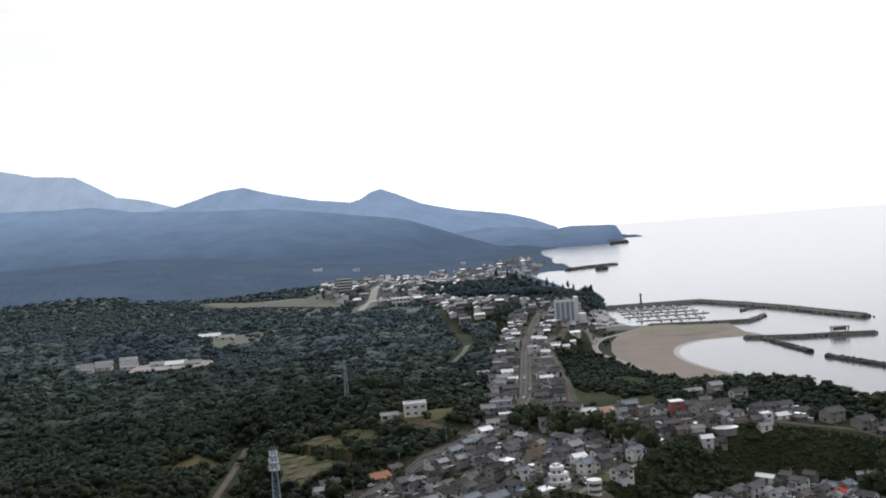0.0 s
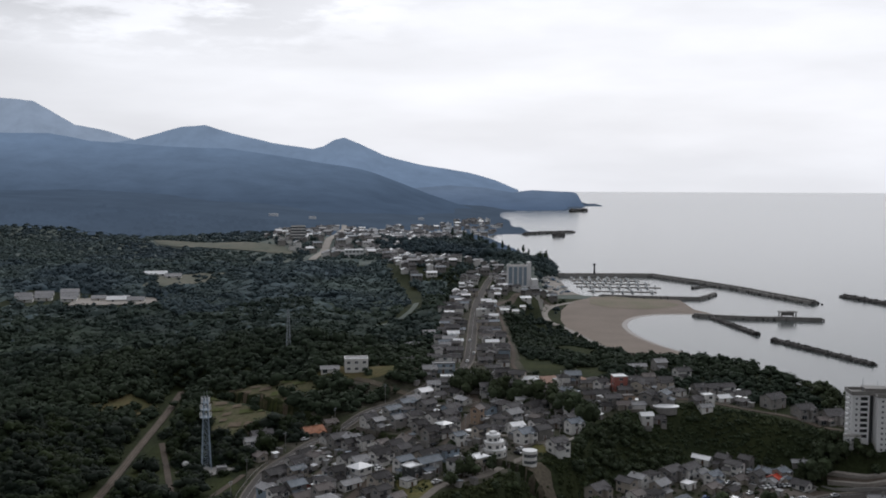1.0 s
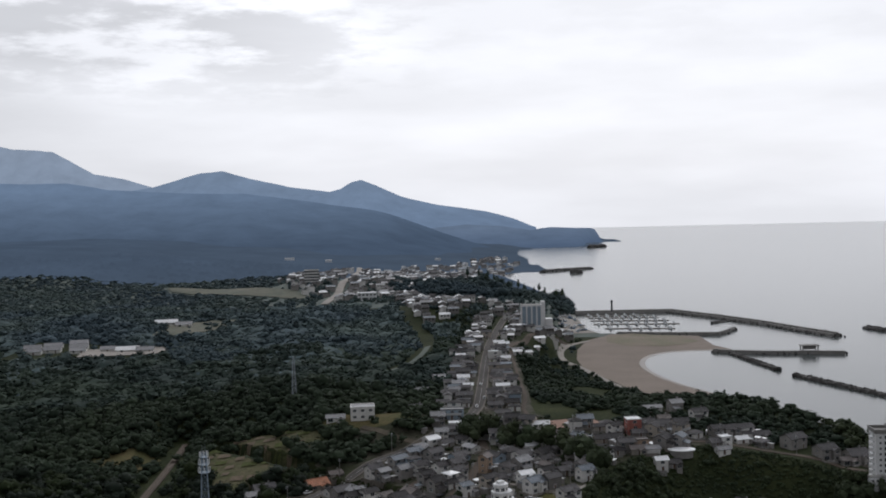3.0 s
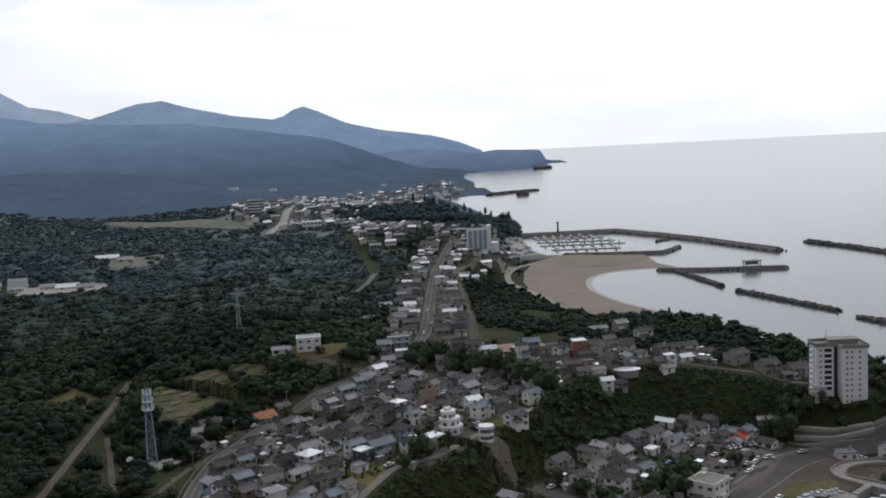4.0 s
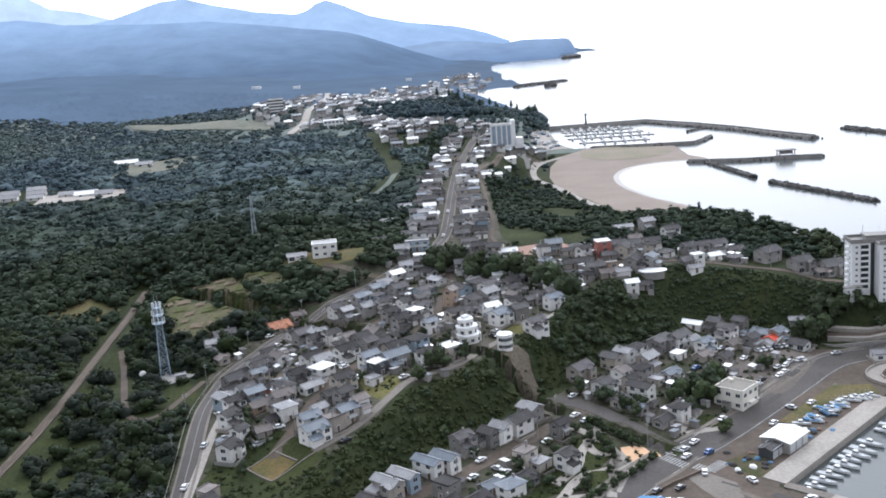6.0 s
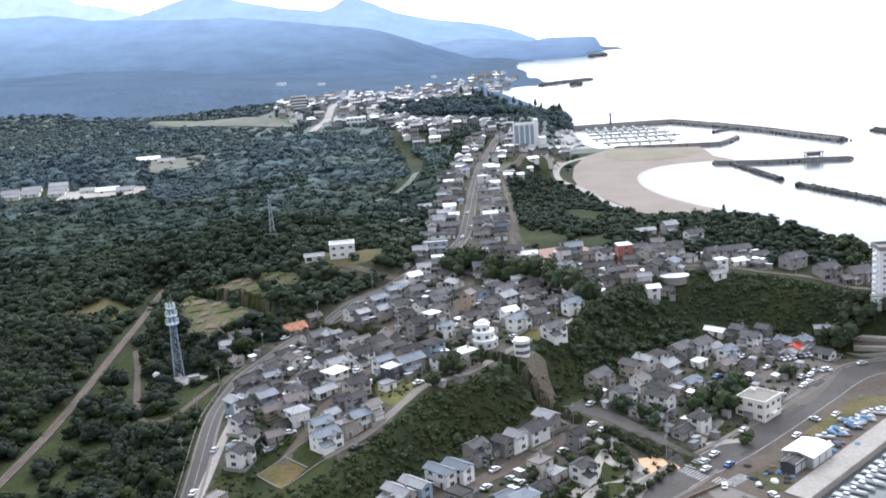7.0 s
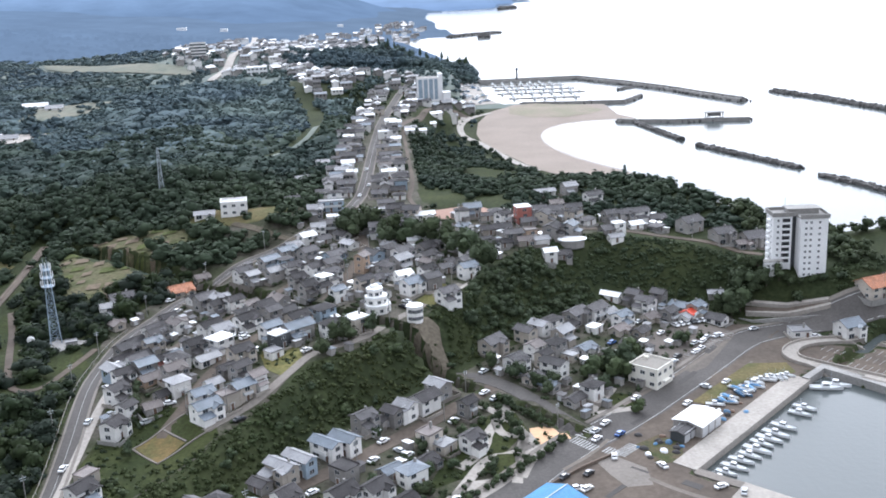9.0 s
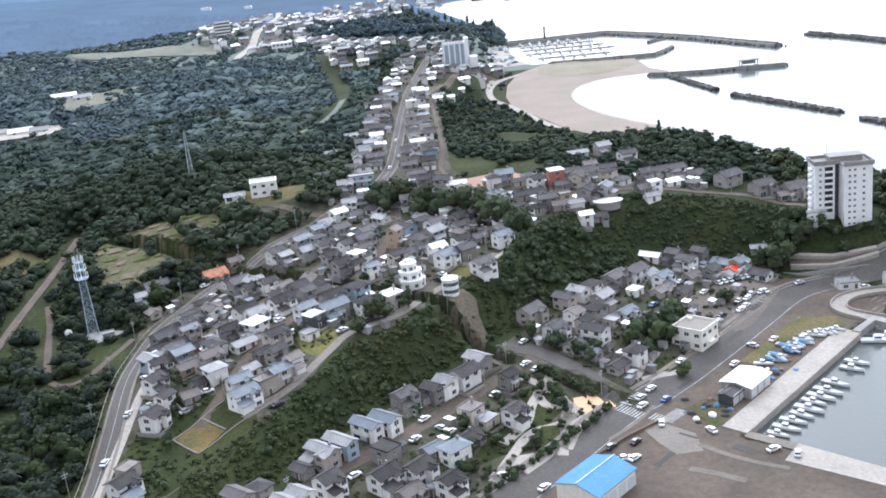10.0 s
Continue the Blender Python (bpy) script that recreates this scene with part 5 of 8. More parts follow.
HARBOUR_EAST = [
    (28.3, 338.5, 46, 8.3, 5.9, 2, 'gg', 't'), (34.7, 324.7, 46, 6.4, 5.3, 2, 'gg', 'w'), (19.1, 312.7, -44, 9, 4.2, 1, 'fd', 'g'),
    (42.5, 335.1, 46, 5.1, 5.3, 2, 'gt', 'w'), (47.6, 322.3, -44, 8.3, 5.3, 2, 'gg', 'w'), (54.6, 333.3, -44, 4.8, 4.2, 1, 'fl', 't'),
    (54.4, 348.3, 46, 7, 5.3, 2, 'gl', 't'), (61.0, 339.6, 46, 7, 4.2, 1, 'gb', 'w'), (62.1, 365.5, 46, 9, 5.9, 2, 'gg', 'g'),
    (70.1, 369.8, 46, 9, 5.9, 2, 'gg', 'w'), (79.5, 389.1, -40, 9.6, 4.2, 1, 'gw', 'w'), (88.6, 385.7, -44, 5.1, 5.3, 2, 'gg', 'g'),
    (91.6, 378.4, -44, 7, 4.6, 2, 'gg', 'w'), (98.6, 386.3, -44, 5.1, 4.6, 2, 'gg', 'g'), (76.4, 356.2, 46, 6.4, 4.6, 1, 'gt', 't'),
    (84.1, 354.5, 46, 5.8, 4.2, 1, 'gd', 't'),
]
HARBOUR_EAST_B = [
    (57.1, 305.7, 46, 5.8, 5.3, 2, 'hd', 'w'), (50.8, 300.9, 46, 6.4, 4.2, 1, 'gd', 'g'), (75.7, 371.3, 46, 5.8, 4.6, 1, 'gl', 'w'),
    (67.6, 357.5, 46, 5.1, 4.2, 1, 'fw', 'w'), (90.5, 368.0, 46, 6.4, 4.6, 1, 'gt', 't'), (97.8, 367.8, 46, 5.8, 4.6, 2, 'gg', 'g'),
    (58.8, 359.2, 46, 5.1, 4.6, 1, 'gd', 'g'), (44.9, 328.2, 46, 5.1, 4.2, 2, 'gd', 't'),
]
HEIGHTS_ROW = [
    (51.7, 439.8, 10, 6.4, 5.9, 3, 'fw', 'r'), (53.6, 434.8, 10, 6.4, 4.6, 1, 'gg', 'g'), (41.1, 426.5, 10, 7, 5.3, 1, 'gg', 'g'),
    (35.6, 425.6, 10, 6.4, 5.3, 1, 'gd', 't'), (26.8, 414.3, 10, 5.8, 4.6, 2, 'gd', 'g'), (32.4, 412.1, 10, 5.8, 4.6, 1, 'gg', 't'),
    (44.3, 410.9, 10, 7, 5.3, 2, 'gg', 'g'), (51.6, 412.0, 10, 4.8, 4.2, 2, 'ft', 'o'), (48.9, 408.1, 10, 6.4, 4.6, 1, 'gt', 't'),
    (60.7, 437.0, 60, 7, 5.9, 2, 'gg', 't'), (61.1, 415.4, 60, 7.7, 5.9, 2, 'gd', 'g'), (68.5, 417.0, 60, 6.4, 5.3, 2, 'gb', 'g'),
    (55.3, 408.0, 10, 5.8, 4.6, 1, 'gl', 'w'), (63.1, 401.6, 10, 5.8, 4.6, 1, 'gd', 'g'), (57.4, 398.3, 10, 5.1, 4.2, 2, 'gw', 'w'),
    (40.2, 407.8, 10, 5.8, 4.2, 1, 'gd', 'g'),
]
HEIGHTS_EAST = [
    (89.5, 438.2, 20, 5.8, 5.3, 2, 'gg', 'g'), (84.9, 420.2, 20, 5.8, 5.9, 1, 'gg', 'g'), (96.1, 439.7, 20, 6.4, 5.3, 2, 'gg', 'g'),
    (103.6, 442.5, 20, 7, 5.3, 2, 'gg', 'w'), (99.3, 431.5, 20, 5.8, 4.2, 1, 'gw', 'w'), (86.8, 413.3, 20, 5.8, 4.2, 1, 'gl', 'w'),
    (88.1, 470.5, 20, 7.7, 5.9, 2, 'gg', 'w'), (79.2, 484.1, 20, 6.4, 5.9, 2, 'gl', 'g'), (67.7, 485.8, 10, 9.6, 4.6, 1, 'gl', 'w'),
    (70.1, 465.6, 10, 5.8, 4.6, 1, 'gt', 't'), (122.7, 430.7, 30, 9.6, 7.3, 2, 'gg', 'g'), (132.2, 416.3, 20, 8.3, 7.3, 2, 'gg', 'g'),
    (145.3, 415.7, 15, 9, 7.9, 2, 'gg', 'g'), (140.0, 411.6, 15, 7, 5.3, 1, 'gt', 'g'), (89.7, 420.7, 20, 4.8, 4.2, 2, 'fw', 'w'),
    (121.5, 386.2, -8, 6.4, 3.4, 1, 'gl', 'g'),
]
ROAD_WEST = [
    (-33.4, 630.9, 5, 7.2, 5.3, 2, 'gg', 'w'), (-25.7, 661.0, 5, 5.1, 4.8, 2, 'gg', 'w'), (-22.7, 686.2, 5, 6.7, 4.8, 2, 'gb', 'w'),
    (-28.0, 679.6, 5, 5.1, 4.2, 2, 'gg', 'w'), (-37.5, 668.9, 5, 5.6, 4.8, 2, 'gg', 'w'), (-29.9, 583.0, 5, 8.7, 6.3, 2, 'gg', 'g'),
    (-29.1, 561.7, 5, 6.7, 4.8, 2, 'gw', 'w'), (-33.3, 523.4, 5, 5.6, 4.8, 2, 'gl', 'w'), (-27.8, 509.5, 5, 8.7, 5.8, 2, 'gg', 'g'),
    (-28.2, 500.2, 5, 6.7, 4.8, 1, 'gg', 'w'), (-33.4, 475.5, 5, 11.5, 4.6, 2, 'fl', 'b'), (-29.0, 456.0, 5, 10.9, 4.6, 2, 'fw', 'w'),
    (-32.9, 448.3, 5, 7.7, 5.3, 2, 'gg', 'g'), (-37.7, 445.0, 10, 5.8, 4.6, 2, 'gl', 'w'), (-27.4, 450.0, 5, 7.7, 4.2, 1, 'fw', 'w'),
]
ROAD_WEST_B = [
    (-52.6, 545.5, 15, 7.7, 5.3, 1, 'gl', 'g'), (-52.2, 490.7, 15, 8.2, 4.8, 1, 'gg', 'g'), (-44.4, 583.7, 10, 7.2, 4.8, 1, 'gl', 'w'),
    (-27.9, 781.6, 5, 6.7, 4.8, 1, 'gw', 'w'), (-20.2, 696.6, 5, 6.1, 4.8, 2, 'gg', 'g'), (-14.4, 768.5, 5, 6.7, 4.8, 2, 'gg', 't'),
    (-26.0, 536.1, 5, 5.1, 4.2, 2, 'gw', 'w'), (-42.0, 434.9, 40, 6.4, 5.3, 2, 'gw', 'w'), (-34.9, 432.5, 40, 5.8, 4.6, 1, 'gg', 'g'),
    (-47.4, 425.6, 40, 6.4, 5.3, 2, 'gl', 'g'),
]
ROAD_EAST = [
    (-6.0, 699.4, 5, 7.2, 4.8, 2, 'gw', 'w'), (-2.8, 693.1, 5, 7.2, 4.8, 2, 'gw', 'w'), (4.4, 772.9, 5, 6.1, 4.8, 2, 'gw', 'w'),
    (-9.4, 656.9, 5, 8.7, 4.2, 2, 'fw', 'w'), (-3.9, 658.5, 5, 5.1, 4.2, 2, 'gg', 'w'), (-2.7, 632.1, 5, 5.6, 4.2, 2, 'gw', 'w'),
    (-10.7, 604.2, 5, 6.7, 5.3, 2, 'gg', 't'), (-6.7, 534.1, 5, 7.2, 4.2, 2, 'gw', 'w'), (-1.1, 552.6, 5, 5.1, 4.2, 2, 'gg', 'w'),
    (-11.3, 517.5, 5, 7.7, 4.8, 2, 'gg', 'g'), (-11.5, 494.8, 5, 7.2, 4.8, 1, 'gg', 'g'), (-14.0, 466.5, 5, 12.8, 4.2, 1, 'fl', 'w'),
    (-8.3, 443.8, 5, 5.8, 5.3, 2, 'gd', 'w'), (-11.3, 437.9, 5, 7.7, 5.9, 2, 'gg', 'w'), (-4.1, 433.8, 5, 7.7, 5.9, 2, 'gd', 't'),
]
ROAD_EAST_B = [
    (3.8, 454.3, -20, 7, 5.9, 2, 'gg', 't'), (9.4, 452.6, 5, 8.3, 4.2, 1, 'gw', 'w'), (6.5, 677.4, 5, 5.6, 4.2, 2, 'gw', 'w'),
    (-2.0, 688.0, 5, 5.6, 4.2, 1, 'gb', 'w'), (-8.5, 675.2, 5, 6.1, 4.2, 2, 'gg', 'w'), (-1.8, 764.8, 5, 5.6, 4.2, 2, 'gg', 't'),
    (4.3, 888.1, 5, 6.1, 4.8, 2, 'gg', 'w'), (-8.0, 476.3, 5, 7.7, 5.3, 1, 'gg', 'g'), (-15.7, 446.2, 5, 5.8, 4.6, 1, 'gd', 'g'),
    (4.7, 423.3, 5, 8.3, 5.3, 2, 'gw', 'w'), (12.3, 438.3, 5, 7.7, 4.6, 1, 'gt', 'w'), (0.4, 440.2, 5, 7.7, 5.9, 2, 'gg', 'g'),
]
BEACH_ROAD = [
    (27.6, 790.3, 20, 8.7, 5.8, 2, 'gw', 'w'), (23.2, 775.3, 20, 7.2, 4.2, 1, 'gw', 'w'), (6.8, 698.4, 20, 8.2, 4.8, 1, 'gl', 'w'),
    (15.1, 705.1, 20, 4.8, 4.2, 2, 'gw', 'w'), (37.6, 815.9, 15, 7.2, 4.8, 2, 'gg', 'w'), (21.9, 820.7, 15, 6.7, 4.8, 2, 'gg', 'w'),
    (45.5, 876.6, 15, 6.1, 5.3, 3, 'gl', 'g'),
]
STREETS = [(FIELD_END, "houses by the fields"), (WEST_ROW, "houses along the western road"), (MIDDLE_ROW, "houses on the middle lane"), (BACK_ROW, "houses of the upper town"), (BACK_ROW_FAR, "houses of the upper town"),
           (TERRACE, "houses on the terrace"), (HARBOUR_WEST, "houses at the foot of the bluff"), (HARBOUR_MID, "houses of the harbour quarter"), (HARBOUR_EAST, "houses of the harbour quarter"),
           (HARBOUR_EAST_B, "houses of the harbour quarter"), (HEIGHTS_ROW, "houses on the heights"), (HEIGHTS_EAST, "houses on the heights"), (ROAD_WEST, "houses along the main road"),
           (ROAD_WEST_B, "houses along the main road"), (ROAD_EAST, "houses along the main road"), (ROAD_EAST_B, "houses along the main road"), (BEACH_ROAD, "houses above the beach")]
for rows, group in STREETS:
    for x, y, rot, w, d, storeys, roof, wall in rows:
        house(x, y, rot, w, d, storeys, roof, wall, group, 1 if y < 520 else 0)


def near_road(x, y, extra=0.0):
    return any(abs(float(side(line, x, y))) < half + extra for line, half in ROADS)


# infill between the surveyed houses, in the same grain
rng = random.Random(41)
for gx_i in range(54):
    for gy_i in range(54):
        u, v = gx_i * 7.4 - 130, gy_i * 7.4
        x, y = -60 + 0.74 * u - 0.67 * (v - 150) + rng.uniform(-1.5, 1.5), 360 + 0.67 * u + 0.74 * (v - 150) + rng.uniform(-1.5, 1.5)
        if not bool(inside(TOWN, np.array(x), np.array(y))) or y < 300 or near_road(x, y, 3.4) or (x > 6 and y > 455) or (-50 < x < -28 and y < 322) or abs(float(side(CREST, x, y))) < 7:
            continue
        if any(math.hypot(x - a, y - c) < r * 0.9 + 3.8 for a, c, r in FOOTPRINTS) or math.hypot(x + 11, y - 349) < 11:
            continue
        if rng.random() < 0.12:
            continue
        w = rng.uniform(5.4, 7.4)
        house(round(x, 1), round(y, 1), rng.choice((42, 42, 132)) if y < 440 else 5, w, w * rng.uniform(0.68, 0.85), rng.choice((1, 2, 2)), rng.choice(("gd", "gg", "gg", "gl", "gb", "hd", "gd", "hg", "gt")), rng.choice("wgwgtwb"), "houses of the upper town", 1 if y < 470 else 0)

# infill of the harbour quarter, along the foot of the bluff
for gx_i in range(40):
    for gy_i in range(24):
        x, y = -60 + 0.72 * gx_i * 7.6 - 0.69 * gy_i * 7.4 + rng.uniform(-1, 1), 190 + 0.69 * gx_i * 7.6 + 0.72 * gy_i * 7.4 + rng.uniform(-1, 1)
        if not bool(inside(HARBOUR_QUARTER, np.array(x), np.array(y))) or bool(inside(HARBOUR_FRONT, np.array(x), np.array(y))) or not 262 < y < 384 or near_road(x, y, 3.2) or math.hypot(x - 72, y - 324) < 19 or math.hypot(x - 65, y - 301) < 12 or bool(inside([(82, 350), (87, 357), (101, 367), (122, 366), (124, 358), (100, 326), (88, 322)], np.array(x), np.array(y))) or (0 < x < 37 and y < 302) or (30 < x < 50 and y < 292):
            continue
        if any(math.hypot(x - a, y - c) < r * 0.9 + 3.8 for a, c, r in FOOTPRINTS) or rng.random() < 0.32 or float(side(FOOT, x, y)) > -4:
            continue
        w = rng.uniform(5.4, 7.2)
        house(round(x, 1), round(y, 1), rng.choice((44, 44, 134)), w, w * rng.uniform(0.7, 0.85), rng.choice((1, 2, 2)), rng.choice(("gd", "gg", "gb", "gl", "hd", "gg")), rng.choice("wgwgt"), "houses of the harbour quarter", 1)

SURVEYED = len(FOOTPRINTS)
# distant quarters: small houses too many to tell apart, each quarter one body
FAR_SLOTS = [WALL["w"], WALL["g"], ROOF["g"], ROOF["w"], ROOF["l"], ROOF["b"], SHADE]
rng = random.Random(7)


def far_quarter(count, poly, turn, label, grow=1.0, clear=0.0):
    xs, ys = [p[0] for p in poly], [p[1] for p in poly]
    bm = bmesh.new()
    made, tries, taken = 0, 0, []
    while made < count and tries < 6000:
        tries += 1
        x, y = rng.uniform(min(xs), max(xs)), rng.uniform(min(ys), max(ys))
        if not bool(inside(poly, np.array(x), np.array(y))) or near_road(x, y, 3 * grow + clear) or any(math.hypot(x - a, y - c) < 9 * grow for a, c in taken) or any(math.hypot(x - a, y - c) < r * 0.9 + 3.5 * grow for a, c, r in FOOTPRINTS[:SURVEYED]):
            continue
        taken.append((x, y))
        FOOTPRINTS.append((x, y, 4 * grow))
        w, d, high = rng.uniform(7, 12) * grow, rng.uniform(6, 8) * grow, rng.choice((3.4, 5.6, 5.6)) * (0.6 + 0.4 * grow)
        piece = bmesh.new()
        box(piece, -w / 2, w / 2, -d / 2, d / 2, -3, high, rng.choice((0, 1, 1)))
        for s in (-1, 1):
            for k in range(3):
                xx = (k - 1) * w * 0.3
                box(piece, xx - 0.8, xx + 0.8, s * d / 2 - 0.05, s * d / 2 + 0.05, high - 2.1, high - 0.9, 6)
        slot = rng.choice((2, 2, 2, 3, 4, 4, 5) if grow > 0.8 else (2, 2, 2, 2, 2, 3, 4, 5))
        rise = d * 0.24
        prof = [(-d / 2 - 0.5, high - 0.1), (0, high + rise), (d / 2 + 0.5, high - 0.1), (0, high + rise - 0.3)]
        ends = [[piece.verts.new((xx, yy, zz)) for yy, zz in prof] for xx in (-w / 2 - 0.4, w / 2 + 0.4)]
        for q in range(4):
            p = (q + 1) % 4
            piece.faces.new((ends[0][q], ends[0][p], ends[1][p], ends[1][q])).material_index = slot
        for e in ends:
            piece.faces.new(e).material_index = slot
        bmesh.ops.recalc_face_normals(piece, faces=piece.faces)
        piece.transform(pose(x, y, gz(x, y) + 0.3, 0, 0, turn + rng.choice((0, 90))))
        swap = bpy.data.meshes.new("swap")
        piece.to_mesh(swap)
        piece.free()
        bm.from_mesh(swap)
        bpy.data.meshes.remove(swap)
        made += 1
    return mesh_object("distant_houses", bm, FAR_SLOTS, None, label, "houses", "", "stuff")


far_quarter(92, [(-40, 500), (4, 500), (6, 700), (16, 800), (22, 905), (-22, 905), (-32, 700)], 4, "small grey and white houses crowding the main road", 0.62, 3.2)
far_quarter(24, [(20, 780), (36, 800), (50, 900), (70, 960), (60, 1000), (20, 960), (24, 870)], 20, "white buildings between the hotel and the marina", 0.9)
far_quarter(150, [(-112, 1078), (-78, 900), (-64, 862), (-40, 890), (-22, 968), (6, 876), (14, 940), (20, 1000), (16, 1090), (-24, 1085), (-48, 1030), (-70, 1100)], 10, "white and grey houses crowded in the far quarter", 0.85)
far_quarter(190, [(-270, 1250), (-228, 1130), (-170, 1050), (-110, 1080), (-90, 1190), (-118, 1330), (-130, 1560), (-230, 1560)], 20, "white and grey houses of the distant village")
far_quarter(110, [(-140, 1330), (-110, 1300), (-60, 1340), (-10, 1480), (-30, 1640), (-60, 1690), (-150, 1640)], 15, "pale houses beyond the wooded ridge", 1.1)
far_quarter(80, [(-130, 1640), (-60, 1680), (-20, 1800), (30, 1910), (60, 2050), (50, 2300), (10, 2400), (-60, 2100), (-120, 1850)], 20, "scattered pale houses behind the far beach", 1.15)


# ---- larger buildings ----
def flat_block(name, x, y, rot, w, d, floors, storey, wall, roof_mat, label, category, cols=(4, 3), window=0, parapet=0.5, dz=0.0):
    """A flat-roofed building with a grid of windows on its four sides."""
    z = min(gz(x + a, y + c) for a in (-w / 3, w / 3) for c in (-d / 3, d / 3)) + 0.1 + dz
    ob = thing(name, x, y, z, rot, label, category)
    FOOTPRINTS.append((x, y, max(w, d) / 2))
    top = floors * storey
    part("wall", boxes((-w / 2, w / 2, -d / 2, d / 2, -4, top)), wall, ob)
    part("roof", boxes((-w / 2 + 0.25, w / 2 - 0.25, -d / 2 + 0.25, d / 2 - 0.25, top, top + 0.12)), roof_mat, ob)
    part("parapet", boxes((-w / 2 - 0.1, w / 2 + 0.1, -d / 2 - 0.1, -d / 2 + 0.25, top, top + parapet), (-w / 2 - 0.1, w / 2 + 0.1, d / 2 - 0.25, d / 2 + 0.1, top, top + parapet),
                           (-w / 2 - 0.1, -w / 2 + 0.25, -d / 2 + 0.25, d / 2 - 0.25, top, top + parapet), (w / 2 - 0.25, w / 2 + 0.1, -d / 2 + 0.25, d / 2 - 0.25, top, top + parapet)), wall, ob)
    for f in range(floors):
        zz = f * storey + storey * 0.55
        for s in (-1, 1):
            for k in range(cols[0]):
                shared("window", WINDOWS[window], ob, pose((k + 0.5) / cols[0] * w - w / 2, s * d / 2, zz, 0, 0, 0 if s > 0 else 180))
            for k in range(cols[1]):
                shared("window", WINDOWS[window], ob, pose(s * w / 2, (k + 0.5) / cols[1] * d - d / 2, zz, 0, 0, -90 if s > 0 else 90))
    return ob


CREAM = surface("cream_render", (0.80, 0.77, 0.69), 0.8, 0, 0.1)
ROOF_FELT = surface("roof_felt", (0.27, 0.25, 0.22), 0.9, 0, 0.2)
APT_WHITE = surface("white_painted_concrete", (0.86, 0.86, 0.86), 0.7, 0, 0.07, 0.2, 2, 0.1)
# two-storey harbour office
office = flat_block("office_building", 79.0, 318.2, 47, 10.8, 10.6, 2, 3.4, CREAM, ROOF_FELT, "two-storey cream office building with a flat grey roof", "office", (3, 3), 0)
part("roof_hatch", boxes((1.6, 3.0, 2.4, 3.8, 6.9, 7.8)), CREAM, office)
part("entrance_canopy", boxes((-2, 2, -6.7, -5.32, 2.4, 2.45)), CREAM, office)

# apartment tower: two wings about a dark slot, ten floors of openings
apt = thing("apartment_tower", 154.2, 385.2, 15.3, -3, "tall white apartment tower of ten floors with a dark recess", "apartment block")
FOOTPRINTS.append((154, 390, 13))
A_TOP = 23.7
part("east_wing", boxes((-1.6, 8.8, -3, 8, -10, A_TOP)), APT_WHITE, apt)
part("west_wing", boxes((-10.9, -3.6, 1.5, 10.5, -10, A_TOP)), APT_WHITE, apt)
part("recess", boxes((-3.6, -1.6, 3.2, 10, -4, A_TOP - 0.6)), WALL["d"], apt, "dark recess between the wings")
part("roof_deck", boxes((-2.0, 9.3, -3.5, 8.6, A_TOP, A_TOP + 0.5), (-11.4, -2.05, 1.0, 11.0, A_TOP, A_TOP + 0.5)), CONCRETE, apt)
part("parapet", boxes((-2.0, 9.3, -3.5, -3.2, A_TOP + 0.5, A_TOP + 1.6), (9.0, 9.3, -3.2, 8.6, A_TOP + 0.5, A_TOP + 1.6), (-11.4, -2.0, 1.0, 1.3, A_TOP + 0.5, A_TOP + 1.6),
                      (-11.4, -11.1, 1.3, 11.0, A_TOP + 0.5, A_TOP + 1.6), (-11.1, 9.3, 10.7, 11.0, A_TOP + 0.5, A_TOP + 1.6)), CONCRETE, apt)
part("penthouse", boxes((-5, 7.0, 3, 8.4, A_TOP + 0.5, A_TOP + 2.4), (-5.5, 7.5, 2.4, 8.9, A_TOP + 2.4, A_TOP + 2.7)), CONCRETE, apt)
mast = bmesh.new()
bar(mast, (-6, 4, A_TOP), (-6, 4, A_TOP + 7), 0.09, 5)
bar(mast, (1, 6, A_TOP + 3), (1, 6, A_TOP + 5.5), 0.06, 5)
part("aerial", mast, STEEL, apt)
for floor_i in range(10):
    zz = 1.2 + floor_i * 2.32
    for xx in (0.4, 2.3, 5.6):
        shared("window", WINDOWS[2], apt, pose(xx, -3, zz, 0, 0, 180))
    for yy in (-1, 2.5, 6):
        shared("window", WINDOWS[2], apt, pose(8.8, yy, zz, 0, 0, -90))
    if floor_i > 1:
        balcony = part("balcony", boxes((-7.6, -4.2, 0.6, 1.48, zz - 1.4, zz - 1.25), (-7.6, -4.2, 0.6, 0.68, zz - 1.25, zz - 0.5)), APT_WHITE, apt)
        # dark slab on the wall stands for the shade inside the balcony
        part("opening", boxes((-7.4, -4.4, 1.485, 1.6, zz - 1.2, zz + 0.75)), SHADE, balcony)
        shared("window", WINDOWS[2], apt, pose(-9.0, 1.5, zz, 0, 0, 180))
        for yy in (4, 9):
            shared("window", WINDOWS[2], apt, pose(-10.9, yy, zz, 0, 0, 90))
        part("side_balcony", boxes((-11.8, -10.95, 5, 8, zz - 1.4, zz - 0.5)), APT_WHITE, apt)
annex = part("annex", boxes((-14.5, -7.8, -2.2, 0.55, -8, 6.6)), APT_WHITE, apt)
for xx in (-13.2, -11.4, -9.0):
    shared("window", WINDOWS[2], annex, pose(xx, -2.2, 5.0, 0, 0, 180))
part("annex_roof", boxes((-14.9, -7.5, -2.6, 0.55, 6.62, 6.9)), CONCRETE, apt)

